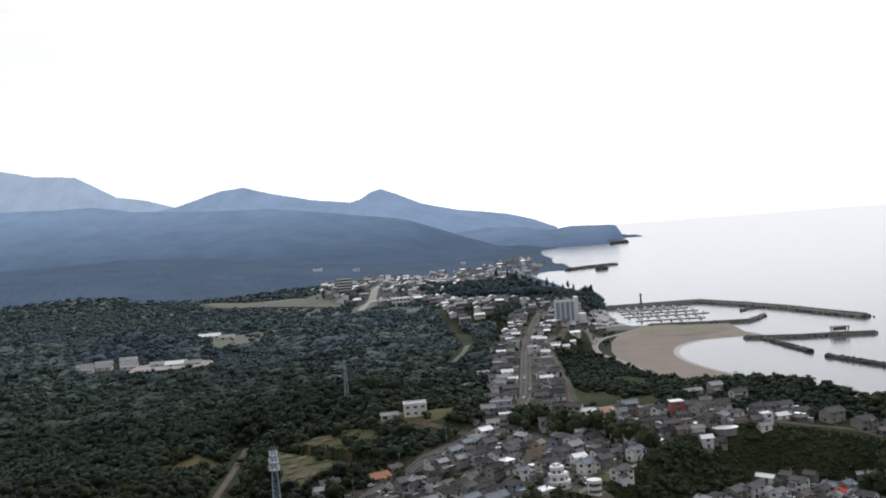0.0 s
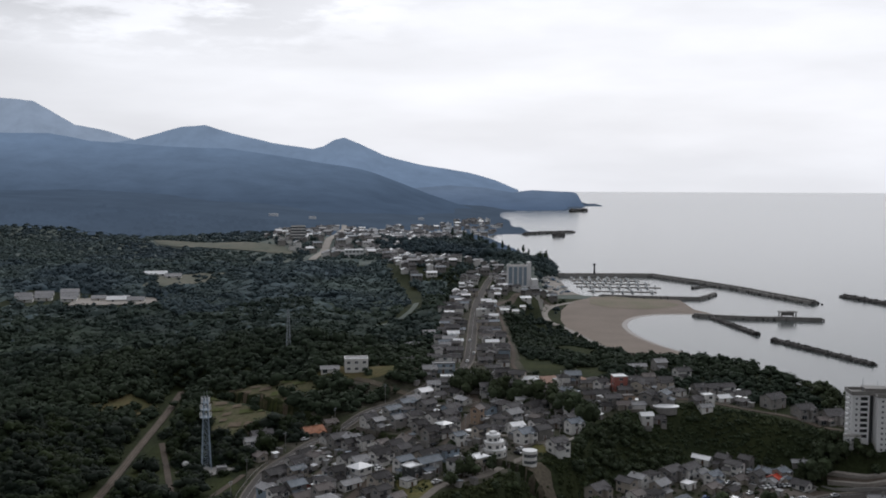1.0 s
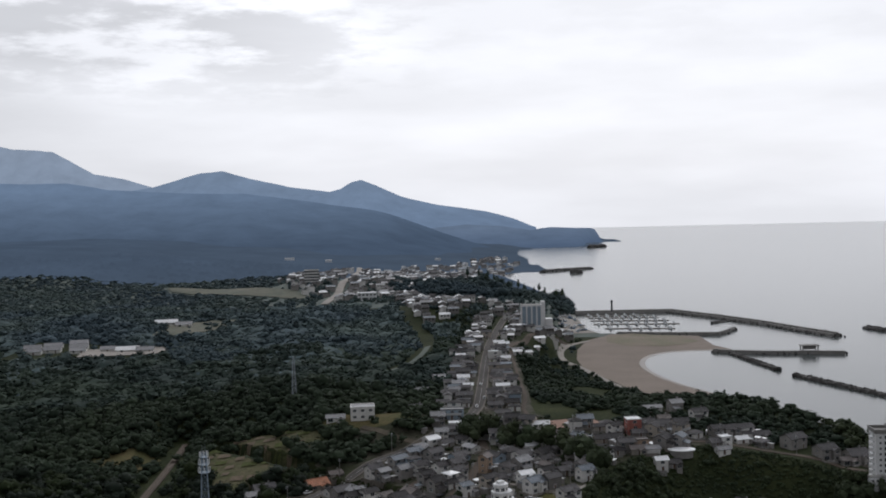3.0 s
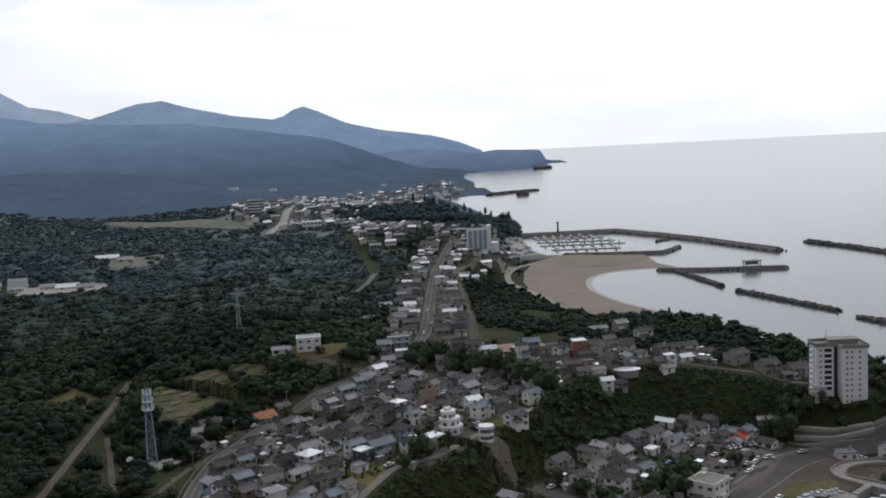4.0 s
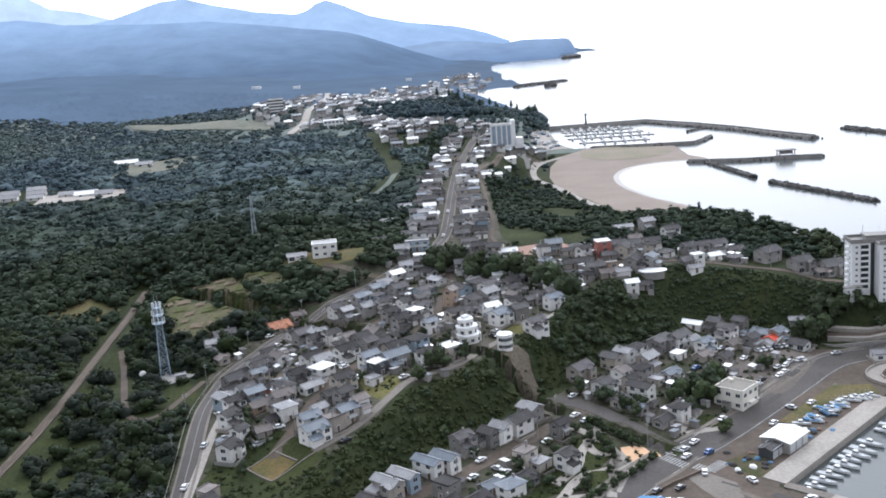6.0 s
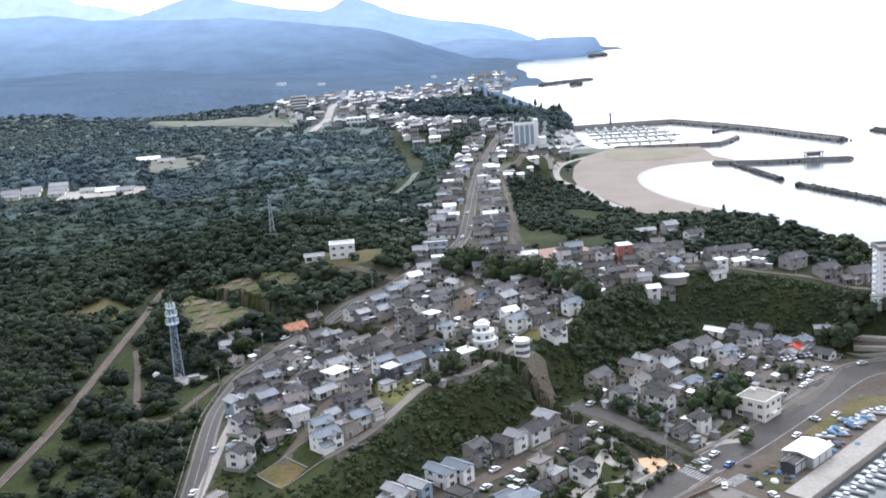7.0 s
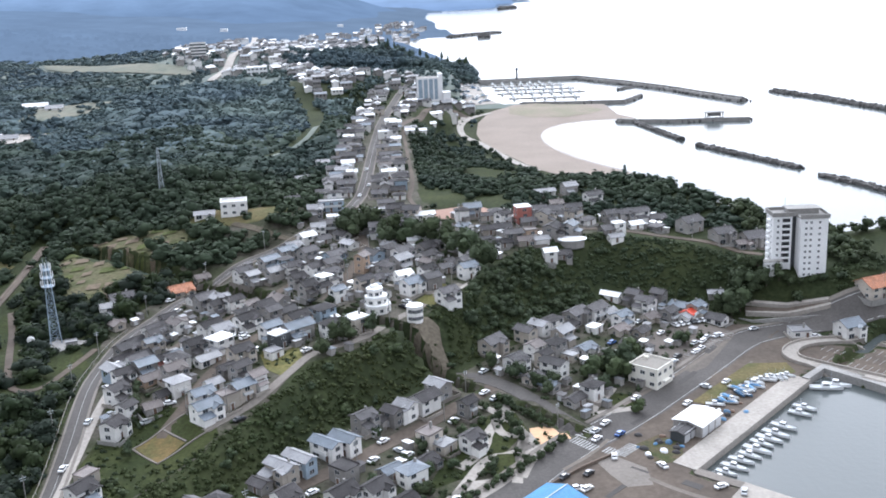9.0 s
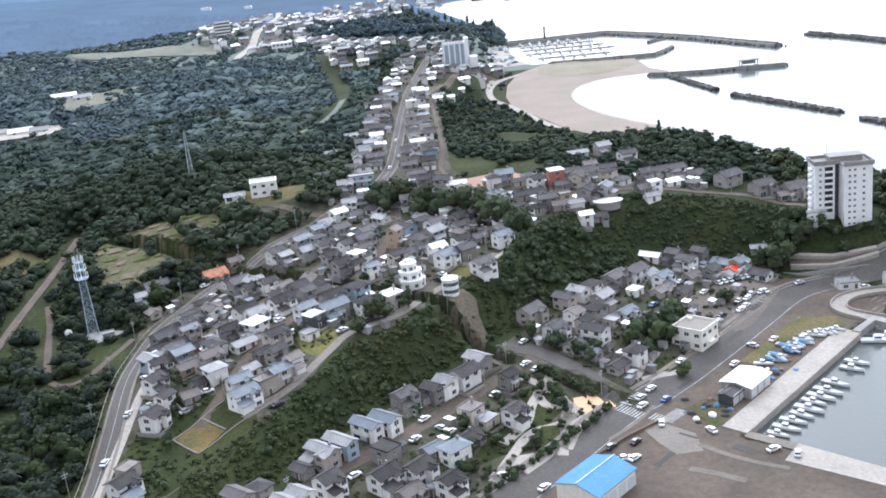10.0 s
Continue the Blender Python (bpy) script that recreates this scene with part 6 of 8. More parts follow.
# harbour sheds and hall
def hall(name, x, y, rot, w, d, high, rise, wall, roof_mat, label, doors=3):
    ob = thing(name, x, y, gz(x, y) + 0.1, rot, label, "shed")
    FOOTPRINTS.append((x, y, max(w, d) / 2))
    bm = bmesh.new()
    box(bm, -w / 2, w / 2, -d / 2, d / 2, -1, high)
    for sx in (-w / 2, w / 2 - 0.2):
        ends = [[bm.verts.new((xx, yy, zz)) for yy, zz in ((-d / 2, high), (d / 2, high), (0, high + rise))] for xx in (sx, sx + 0.2)]
        for i in range(3):
            j = (i + 1) % 3
            bm.faces.new((ends[0][i], ends[0][j], ends[1][j], ends[1][i]))
        bm.faces.new(ends[0][::-1])
        bm.faces.new(ends[1])
    bmesh.ops.recalc_face_normals(bm, faces=bm.faces)
    part("wall", bm, wall, ob)
    part("roof", gable_roof(w, d, high, rise, 0.4), roof_mat, ob)
    for k in range(doors):
        xx = (k + 0.5) / doors * w - w / 2
        part("shutter", boxes((xx - 1.6, xx + 1.6, -d / 2 - 0.06, -d / 2 + 0.05, 0, 3.2)), FRAME, ob)
        shared("window", WINDOWS[1], ob, pose(xx, d / 2, 2.4))
    return ob


blue_hall = hall("market_hall", 33.2, 236.8, 46, 16, 12.5, 4.6, 1.7, CREAM, BLUE_SHEET, "large harbour hall with a bright blue sheet roof", 4)
part("roof_seam", boxes((-8.4, 8.4, -0.12, 0.12, 6.5, 6.62)), FRAME, blue_hall)
hall("harbour_shed", 85.0, 284.5, 46, 12, 9.5, 3.6, 0.8, WALL["g"], ROOF["w"], "harbour shed with a wide white metal roof", 3)
hall("harbour_shed", 79.2, 278.4, 46, 7.5, 4.6, 2.8, 0.6, WALL["d"], ROOF["g"], "low dark shed with a grey roof", 2)

# white stepped house with rounded terraces
def drum(r, z0, z1, squash=0.8, sides=28, cx=0, cy=0):
    bm = bmesh.new()
    prism(bm, [(cx + r * math.cos(2 * math.pi * k / sides), cy + r * squash * math.sin(2 * math.pi * k / sides)) for k in range(sides)], z0, z1)
    return bm


stepped = thing("stepped_house", -10.5, 349, gz(-10.5, 349), 40, "white three-storey house with rounded stepped terraces", "house")
FOOTPRINTS.append((-10.5, 349, 7))
for k, (r, z0, z1, back_y) in enumerate(((4.7, -2, 2.7, 0), (4.2, 2.7, 5.5, 0.9), (3.0, 5.5, 8.1, 1.6))):
    part("storey", drum(r, z0, z1, 0.9, 8, 0, back_y), WALL["w"], stepped)
    part("terrace", drum(r + 0.15, z1 - 0.1, z1 + 0.45, 0.9, 8, 0, back_y), APT_WHITE, stepped)
    for step_k in range(3, 9):
        a = 2 * math.pi * (step_k + 0.5) / 8
        shared("window", WINDOWS[0], stepped, pose(r * 0.925 * math.cos(a), back_y + r * 0.83 * math.sin(a), z1 - 1.4, 0, 0, math.degrees(a) - 90))
part("roof_cabin", boxes((-1.3, 1.3, 0.8, 2.6, 8.2, 9.6)), APT_WHITE, stepped)
round_house = thing("round_house", 2.2, 337.5, gz(2.2, 337.5), 40, "small white round-fronted house on the crest", "house")
FOOTPRINTS.append((2.2, 337.5, 4.5))
part("storey", drum(2.8, -3, 5.4, 1.0, 12), WALL["w"], round_house)
part("roof", drum(2.95, 5.4, 5.75, 1.0, 12), APT_WHITE, round_house)
for zz in (1.5, 4.0):
    for step_k in range(8):
        a = 2 * math.pi * (step_k + 0.5) / 12 + math.pi
        shared("window", WINDOWS[0], round_house, pose(2.72 * math.cos(a), 2.72 * math.sin(a), zz, 0, 0, math.degrees(a) - 90))

# round-roofed pavilion, knoll house, restaurant
pavilion = thing("pavilion", 68, 408, gz(68, 408), 0, "low building with a bright white oval roof", "pavilion")
FOOTPRINTS.append((68, 408, 6))
part("wall", drum(5.0, -1, 2.2, 0.7), WALL["g"], pavilion)
part("roof", drum(6.0, 2.2, 2.6, 0.62), ROOF["w"], pavilion)
knoll = flat_block("knoll_house", -78.6, 476.5, 8, 12, 9, 2, 3.2, WALL["w"], ROOF["l"], "white two-storey house alone on the knoll", "house", (3, 2), 0)
house(-92, 474, 8, 9, 5, 1, "gl", "w", "houses on the knoll")
diner = thing("restaurant", 107.5, 372, gz(107.5, 372), 46, "roadside restaurant with a red and white roof", "restaurant")
FOOTPRINTS.append((107.5, 372, 8))
part("wall", boxes((-3.5, 3.5, -2.5, 2.5, -1, 2.8)), WALL["t"], diner)
part("roof", gable_roof(7, 5, 2.8, 1.1), surface("bright_red_roof", (0.62, 0.08, 0.04), 0.4, 0, 0.1), diner)
part("sign_board", boxes((-3, 3, -3.2, -3.0, 2.1, 3.3)), ROOF["w"], diner, "white sign board")

# hotel, block and hall far along the road
hotel = flat_block("hotel", 24, 842, 4, 17, 10, 5, 3.5, APT_WHITE, ROOF_FELT, "white four-storey hotel by the marina road", "hotel", (0, 2), 1, dz=5.0)
part("podium", boxes((-9.5, 9.5, -6.2, 5.5, -12, -0.2)), APT_WHITE, hotel)
part("stair_tower", boxes((8.6, 11.6, -4, 5, -6, 20.5)), APT_WHITE, hotel)
part("side_wing", boxes((11.7, 17.4, -8, 2, -14, 6)), APT_WHITE, hotel)
for cx in (-8.6, -4.3, 0, 4.3, 8.0):
    part("fin", boxes((cx - 0.5, cx + 0.5, -5.9, -5.05, -4, 17.9 if cx > -8 else 19.6)), APT_WHITE, hotel)
# window slots coloured pale blue-grey, the haze before them painted in
for cx in (-6.4, -2.1, 2.2, 6.2):
    part("glazing", boxes((cx - 1.5, cx + 1.5, -5.12, -5.03, 0.6, 16.6)), WALL["b"], hotel, "strip of windows and balconies in haze-paled blue-grey")
flat_block("white_hall", -140, 1060, 8, 20, 12, 2, 4, APT_WHITE, ROOF["w"], "white box-shaped hall in the distance", "hall", (5, 3), 1)
flat_block("apartment_block", -222, 1200, 10, 17, 10, 5, 3.4, WALL["w"], ROOF_FELT, "pale five-storey block in the distance", "apartment block", (7, 3), 1)
for x, y, w in ((-395, 1990, 18), (-318, 1992, 13), (-110, 2150, 12)):
    flat_block("white_hall", x, y, 4, w, 10, 1, 4.5, APT_WHITE, ROOF["w"], "long white hall on the far hillside", "hall", (4, 2), 2)
for x, y, w, d in ((-300, 772, 17, 9), (-284, 766, 13, 8), (-318, 778, 11, 8), (-346, 790, 14, 9), (-368, 792, 14, 9), (-352, 806, 14, 9), (-362, 775, 13, 9), (-340, 772, 12, 8), (-380, 780, 13, 9), (-372, 764, 11, 8), (-305, 892, 20, 10), (-285, 878, 14, 8)):
    house(x, y, 12, w, d, 1, "gw" if w > 15 else "gl", "w", "sheds in the valley", 0)
patch("works_yard", [(-330, 742), (-270, 744), (-262, 784), (-300, 796), (-340, 784)], 0.8, PALE_CONCRETE, "pale works yard in the valley woods", "yard", fine=10)

# far right: buildings on the east road
for x, y, rot, w, d, st, r, wl_ in ((178, 372, 20, 12, 10, 2, "go", "t"), (192, 378, 20, 14, 10, 2, "gb", "w"), (206, 392, 25, 22, 11, 2, "gw", "w"), (160, 352, 20, 8, 7, 2, "gb", "w"), (143, 355, 0, 7, 6, 1, "fl", "w"), (212, 405, 25, 18, 9, 2, "gb", "w")):
    house(x, y, rot, w, d, st, r, wl_, "houses on the east road")
def graded_wall(name, line, top0, top1, thick, material, label):
    """A wall along a plan line whose top rises evenly from one end to the other and whose foot goes into the ground."""
    line = dense(line, 3.0)
    bm = bmesh.new()
    rings = []
    for i, (a, c) in enumerate(zip(offset(line, thick / 2), offset(line, -thick / 2))):
        top = top0 + (top1 - top0) * i / (len(line) - 1)
        rings.append([bm.verts.new((a[0], a[1], min(gz(*a), top) - 1.5)), bm.verts.new((a[0], a[1], top)), bm.verts.new((c[0], c[1], top)), bm.verts.new((c[0], c[1], min(gz(*c), top) - 1.5))])
    for p, q in zip(rings, rings[1:]):
        for i in range(4):
            j = (i + 1) % 4
            bm.faces.new((p[i], p[j], q[j], q[i]))
    bm.faces.new(rings[0])
    bm.faces.new(rings[-1][::-1])
    bmesh.ops.recalc_face_normals(bm, faces=bm.faces)
    return mesh_object(name, bm, material, None, label, "wall", "", "structure")


strip("retaining_wall", [(130.5, 379.5), (145, 373.6), (160, 370.8)], 0.45, -0.45, 1.5, PALE_CONCRETE, "pale concrete parapet of the ramp up to the apartments", "wall")
strip("retaining_wall", [(129.5, 374.5), (144, 370.2), (160, 368.6)], 0.4, -0.4, 1.8, PALE_CONCRETE, "pale concrete retaining wall under the apartment hill", "wall")
strip("ramp", [(130, 377), (144.6, 371.8), (160, 369.6)], 1.2, -1.2, 0.5, WORN_ASPHALT, "narrow asphalt ramp climbing to the apartments")
graded_wall("retaining_wall", [(126, 372), (130, 368.6), (144.5, 367.8), (162, 366.8)], 3.8, 5.4, 0.5, CONCRETE, "low grey wall along the harbour road")

# ---- masts ----
def lattice(name, x, y, high, base, top, label, steel, levels=9, platforms=()):
    z = gz(x, y)
    ob = thing(name, x, y, z, 20, label, "mast")
    corner = lambda k, zz: ((base + (top - base) * zz / high) * (1, 1, -1, -1)[k], (base + (top - base) * zz / high) * (1, -1, -1, 1)[k], zz)  # noqa: E731
    for k in range(4):
        bm = bmesh.new()
        bar(bm, corner(k, -1), corner(k, high), 0.11 * base / 1.6 + 0.04, 5)
        part("leg", bm, steel, ob)
    bm = bmesh.new()
    for i in range(levels):
        z0, z1 = high * i / levels, high * (i + 1) / levels
        for k in range(4):
            j = (k + 1) % 4
            bar(bm, corner(k, z0), corner(j, z1), 0.05, 4)
            bar(bm, corner(j, z0), corner(k, z1), 0.05, 4)
            bar(bm, corner(k, z1), corner(j, z1), 0.05, 4)
    part("bracing", bm, steel, ob)
    for zz, r in platforms:
        deck = part("platform", drum(r, zz, zz + 0.2, 1.0, 16), steel, ob)
        for k in range(8):
            a = 2 * math.pi * k / 8
            bm = bmesh.new()
            bar(bm, (r * math.cos(a), r * math.sin(a), zz + 0.2), (r * math.cos(a), r * math.sin(a), zz + 2.4), 0.16, 6)
            part("antenna", bm, APT_WHITE, deck)
    return ob


tower = lattice("radio_mast", -130.5, 369, 30, 1.9, 0.8, "tall pale blue lattice radio mast with antenna platforms", TOWER_STEEL, 11, ((22, 2.3), (25.2, 2.1), (28.2, 1.7)))
bm = bmesh.new()
bar(bm, (0.6, 0, 30), (0.6, 0, 33.5), 0.07, 5)
bar(bm, (-0.6, 0, 30), (-0.6, 0, 33), 0.07, 5)
part("whip_aerial", bm, STEEL, tower)
dish = bmesh.new()
bmesh.ops.create_uvsphere(dish, u_segments=14, v_segments=8, radius=1.4)
for v in dish.verts:
    v.co.y *= 0.35
    v.co.z += 2.6
bar(dish, (0, 0, -0.2), (0, 0, 2.6), 0.15, 6)
dish_ob = thing("satellite_dish", -138.5, 366, gz(-138.5, 366) + 0.2, 20, "white satellite dish on a post beside the mast", "dish")
part("reflector", dish, APT_WHITE, dish_ob)
lattice("pylon", -121, 520, 23, 1.2, 0.35, "slim grey steel power pylon above the trees", STEEL, 8)
house(-122, 360, 20, 4, 3, 1, "fl", "g", "mast huts")

# utility poles along the lanes
pole_bm = bmesh.new()
bar(pole_bm, (0, 0, -0.5), (0, 0, 9), 0.15, 6, 0.1)
pole_mesh = bpy.data.meshes.new("pole")
pole_bm.to_mesh(pole_mesh)
pole_bm.free()
pole_mesh.materials.append(CONCRETE)
arm_bm = boxes((-0.9, 0.9, -0.05, 0.05, 8.2, 8.32), (-0.7, 0.7, -0.05, 0.05, 7.5, 7.6))
arm_mesh = bpy.data.meshes.new("cross_arm")
arm_bm.to_mesh(arm_mesh)
arm_bm.free()
arm_mesh.materials.append(STEEL)
for line, off in ((MAIN, 5.4), (MIDDLE_LANE, -3.0), (ROWS_LANE, 2.8), (LOW_STREET, -3.2), (HILL_STREET, 4.0), (CREST_LANE, 2.4), (HEIGHTS_LANE, 2.6)):
    for x, y in dense(offset(line, off), 1.0)[8::32]:
        if y > 620 or not 235 < y:
            continue
        pole = thing("utility_pole", round(x, 1), round(y, 1), gz(x, y), 40, "grey concrete utility pole with cross arms", "utility pole", "utility poles")
        shared("post", pole_mesh, pole)
        shared("cross_arm", arm_mesh, pole)


# ---- vehicles ----
def profile_mesh(name, outline, half, materials, taper=0.0, z_taper=1.0):
    """A body from a side outline in x and z, extruded across y; what lies above z_taper leans inwards."""
    bm = bmesh.new()
    sides_v = []
    for s in (-1, 1):
        sides_v.append([bm.verts.new((x, s * (half - (taper if z > z_taper else 0)), z)) for x, z in outline])
    count = len(outline)
    for i in range(count):
        j = (i + 1) % count
        bm.faces.new((sides_v[0][i], sides_v[0][j], sides_v[1][j], sides_v[1][i]))
    bm.faces.new(sides_v[0][::-1])
    bm.faces.new(sides_v[1])
    bmesh.ops.recalc_face_normals(bm, faces=bm.faces)
    me = bpy.data.meshes.new(name)
    bm.to_mesh(me)
    bm.free()
    for m in materials:
        me.materials.append(m)
    return me


WHEEL = bpy.data.meshes.new("wheel")
_bm = bmesh.new()
bar(_bm, (0, -0.11, 0), (0, 0.11, 0), 0.32, 12)
_bm.to_mesh(WHEEL)
_bm.free()
WHEEL.materials.append(TYRE)
CAR_GLASS = profile_mesh("glasshouse", [(-1.75, 0.92), (1.05, 0.92), (0.35, 1.40), (-1.35, 1.40)], 0.76, [GLASS], 0.12, 1.0)
CAR_ROOF = profile_mesh("roof", [(-1.35, 1.38), (0.35, 1.38), (0.30, 1.46), (-1.28, 1.46)], 0.66, [], 0.05, 1.4)
CAR_BODY = profile_mesh("body", [(-2.15, 0.3), (2.1, 0.3), (2.2, 0.6), (2.05, 0.80), (1.05, 0.94), (-1.75, 0.96), (-2.2, 0.85), (-2.22, 0.5)], 0.84, [], 0.05, 0.9)
CAR_MODELS = {}
for colour, m in PAINT.items():
    CAR_MODELS[colour] = []
    for me in (CAR_BODY, CAR_ROOF):
        c = me.copy()
        c.materials.clear()
        c.materials.append(m)
        CAR_MODELS[colour].append(c)


def car(x, y, rot, colour, group="parked cars"):
    ob = thing("car", x, y, gz(x, y) + 0.22, rot, f"{colour} passenger car parked on the asphalt", "car", group)
    ob.scale = (0.9, 0.92, 0.95)
    shared("body", CAR_MODELS[colour][0], ob)
    shared("roof", CAR_MODELS[colour][1], ob)
    shared("glasshouse", CAR_GLASS, ob)
    for wx in (-1.35, 1.35):
        for wy in (-0.78, 0.78):
            shared("wheel", WHEEL, ob, Matrix.Translation((wx, wy, 0.32)))
    return ob


rng = random.Random(5)
for k in range(9):
    car(round(99 + k * 2.3, 1), round(363.5 + k * 1.0, 1), 118, rng.choice(("white", "silver", "white", "black")))
for x, y, rot, c in ((92, 356, 45, "white"), (56.5, 268, 80, "white"), (58, 288, 46, "white"), (54, 283, 46, "silver"), (71, 304.5, 46, "white"), (47.5, 259, 46, "black"), (40.5, 257.5, 46, "black"), (43, 251, 10, "white"), (45.5, 250.5, 40, "white"),
                     (20.5, 240, 46, "white"), (68.5, 261, 110, "white"), (81, 247.5, 25, "white"), (86, 244, 70, "silver"), (61, 281.5, 46, "blue"), (53.5, 278.5, 46, "white"), (23, 307, 46, "white"), (4, 281, 46, "white"), (-2, 268.5, 46, "white"),
                     (12, 288.5, 46, "white"), (-5, 262, 46, "silver"), (-9, 276, 46, "white"), (85.5, 319, 46, "white"), (-96, 263, 85, "white"), (-95.5, 287, 85, "silver"), (-59, 290, 45, "white"), (-72, 290, 20, "white"),
                     (-77.5, 283, 40, "silver"), (-55, 331, 45, "white"), (-60, 298, 60, "white"), (-19, 560, 85, "white"), (-17, 520, 85, "silver"), (-21, 498, 85, "white"), (-44, 448, 45, "silver"), (113, 355, 120, "white"), (128, 361, 20, "silver"), (148, 352, 10, "white"), (64, 344, 46, "white"), (72, 347, 46, "blue"), (80, 362, 46, "white"), (86, 366, 46, "silver")):
    car(x, y, rot, c)


rng = random.Random(31)
made = 0
for _ in range(900):
    x, y = rng.uniform(-104, 112), rng.uniform(240, 470)
    if made == 60:
        break
    if not (bool(inside(TOWN, np.array(x), np.array(y))) or bool(inside(HARBOUR_QUARTER, np.array(x), np.array(y)))) or any(math.hypot(x - a, y - c) < r * 0.95 + 2.2 for a, c, r in FOOTPRINTS) or near_road(x, y, 0.3) or not near_road(x, y, 5.0) or float(side(CREST, x, y)) * float(side(FOOT, x, y)) < 0 or (x > 20 and y < 300) or (x < -50 and y < 288):
        continue
    FOOTPRINTS.append((x, y, 1.5))
    car(round(x, 1), round(y, 1), rng.choice((42, 48, 132, 46)), rng.choice(("white", "white", "silver", "white", "black", "white", "silver")), "cars in the yards")
    made += 1


# ---- boats ----
def hull_mesh(name, length, beam, high, material):
    bm = bmesh.new()
    rings = []
    for k in range(9):
        s = k / 8
        x = -length / 2 + s * length
        half = beam / 2 * (1 - max(0, (s - 0.45) / 0.55) ** 2.2) * (0.88 + 0.12 * min(1, s * 4))
        lift = 0.35 * high * s ** 3
        half = max(half, 0.02)
        rings.append([bm.verts.new(p) for p in ((x, -half, high + lift), (x, -half * 0.72, 0.05), (x, 0, -0.3), (x, half * 0.72, 0.05), (x, half, high + lift), (x, half * 0.86, high + lift - 0.2), (x, -half * 0.86, high + lift - 0.2))])
    for a, c in zip(rings, rings[1:]):
        for i in range(7):
            j = (i + 1) % 7
            f = bm.faces.new((a[i], a[j], c[j], c[i]))
            f.material_index = 1 if i == 5 else 2 if i in (1, 2) else 0
    bm.faces.new(rings[0])
    bm.faces.new(rings[-1][::-1])
    bmesh.ops.recalc_face_normals(bm, faces=bm.faces)
    me = bpy.data.meshes.new(name)
    bm.to_mesh(me)
    bm.free()
    me.materials.append(material)
    me.materials.append(DECK)
    me.materials.append(WATERLINE)
    return me


HULLS = [hull_mesh("hull", 10.5, 2.7, 1.0, HULL), hull_mesh("hull", 9.0, 2.4, 0.9, HULL), hull_mesh("hull", 8.0, 2.3, 0.85, HULL_BLUE)]
CABIN = profile_mesh("cabin", [(-1.6, 0.7), (1.1, 0.7), (0.8, 1.7), (0.3, 2.3), (-1.4, 2.3)], 0.85, [HULL], 0.1, 1.2)
CABIN_GLASS = profile_mesh("cabin_window", [(-1.2, 1.55), (0.9, 1.55), (0.55, 2.05), (-1.2, 2.05)], 0.82, [GLASS], 0.05, 1.7)
MAST_MESH = bpy.data.meshes.new("mast")
_bm = bmesh.new()
bar(_bm, (-1.9, 0, 0.6), (-1.9, 0, 4.6), 0.05, 5)
bar(_bm, (-1.9, 0, 3.0), (-3.6, 0, 2.4), 0.04, 5)
_bm.to_mesh(MAST_MESH)
_bm.free()
MAST_MESH.materials.append(STEEL)
COVER = profile_mesh("cover", [(-3.2, 0.75), (2.6, 0.8), (0.4, 1.45), (-2.4, 1.4)], 0.95, [BLUE_COVER], 0.45, 1.0)


def boat(x, y, rot, z=0.1, model=0, covered=False, group="moored boats", label="white fishing boat moored at the quay"):
    ob = thing("boat", x, y, z, rot, label, "boat", group)
    shared("hull", HULLS[model], ob)
    if covered:
        shared("cover", COVER, ob)
    else:
        shared("cabin", CABIN, ob)
        shared("cabin_window", CABIN_GLASS, ob)
        shared("mast", MAST_MESH, ob)
    return ob


rng = random.Random(9)
# bows out from the quay, over the basin
for k, s in enumerate((0.03, 0.085, 0.14, 0.20, 0.255, 0.31, 0.37, 0.42, 0.475, 0.55, 0.70, 0.765)):
    size = rng.uniform(0.68, 0.86)
    bx, by = 77.2 + 54.2 * s + 4.6 * size + 0.8, 257.6 + 56.8 * s - 4.4 * size - 0.8
    boat(round(bx, 1), round(by, 1), -44 + rng.uniform(-5, 5), 0.1, rng.choice((0, 0, 1, 1))).scale = (size, size, size)
boat(135.2, 310.6, -14, 0.1, 0)
boat(139.5, 312.6, -24, 0.1, 1)
# boats ashore under blue covers
for k in range(17):
    s = k / 16
    size = rng.uniform(0.52, 0.72)
    bx, by = 97 + 15.5 * s + rng.uniform(-2.2, 2.2), 299 + 14.5 * s + rng.uniform(-2.2, 2.2)
    boat(round(bx, 1), round(by, 1), -44 + rng.uniform(-32, 32), gz(bx, by) + 0.45, rng.choice((1, 1, 2)), k % 4 != 0, "boats ashore", "small boat laid up ashore under a blue cover" if k % 4 else "small white boat laid up on the yard").scale = (size, size, size)
for k in range(7):
    bx, by = 113.5 + k * 1.9, 315 + k * 0.55 + rng.uniform(-1.0, 1.0)
    boat(round(bx, 1), round(by, 1), -50 + rng.uniform(-25, 25), gz(bx, by) + 0.45, 1, False, "boats ashore", "white boat laid up ashore by the quay").scale = (0.62, 0.62, 0.62)
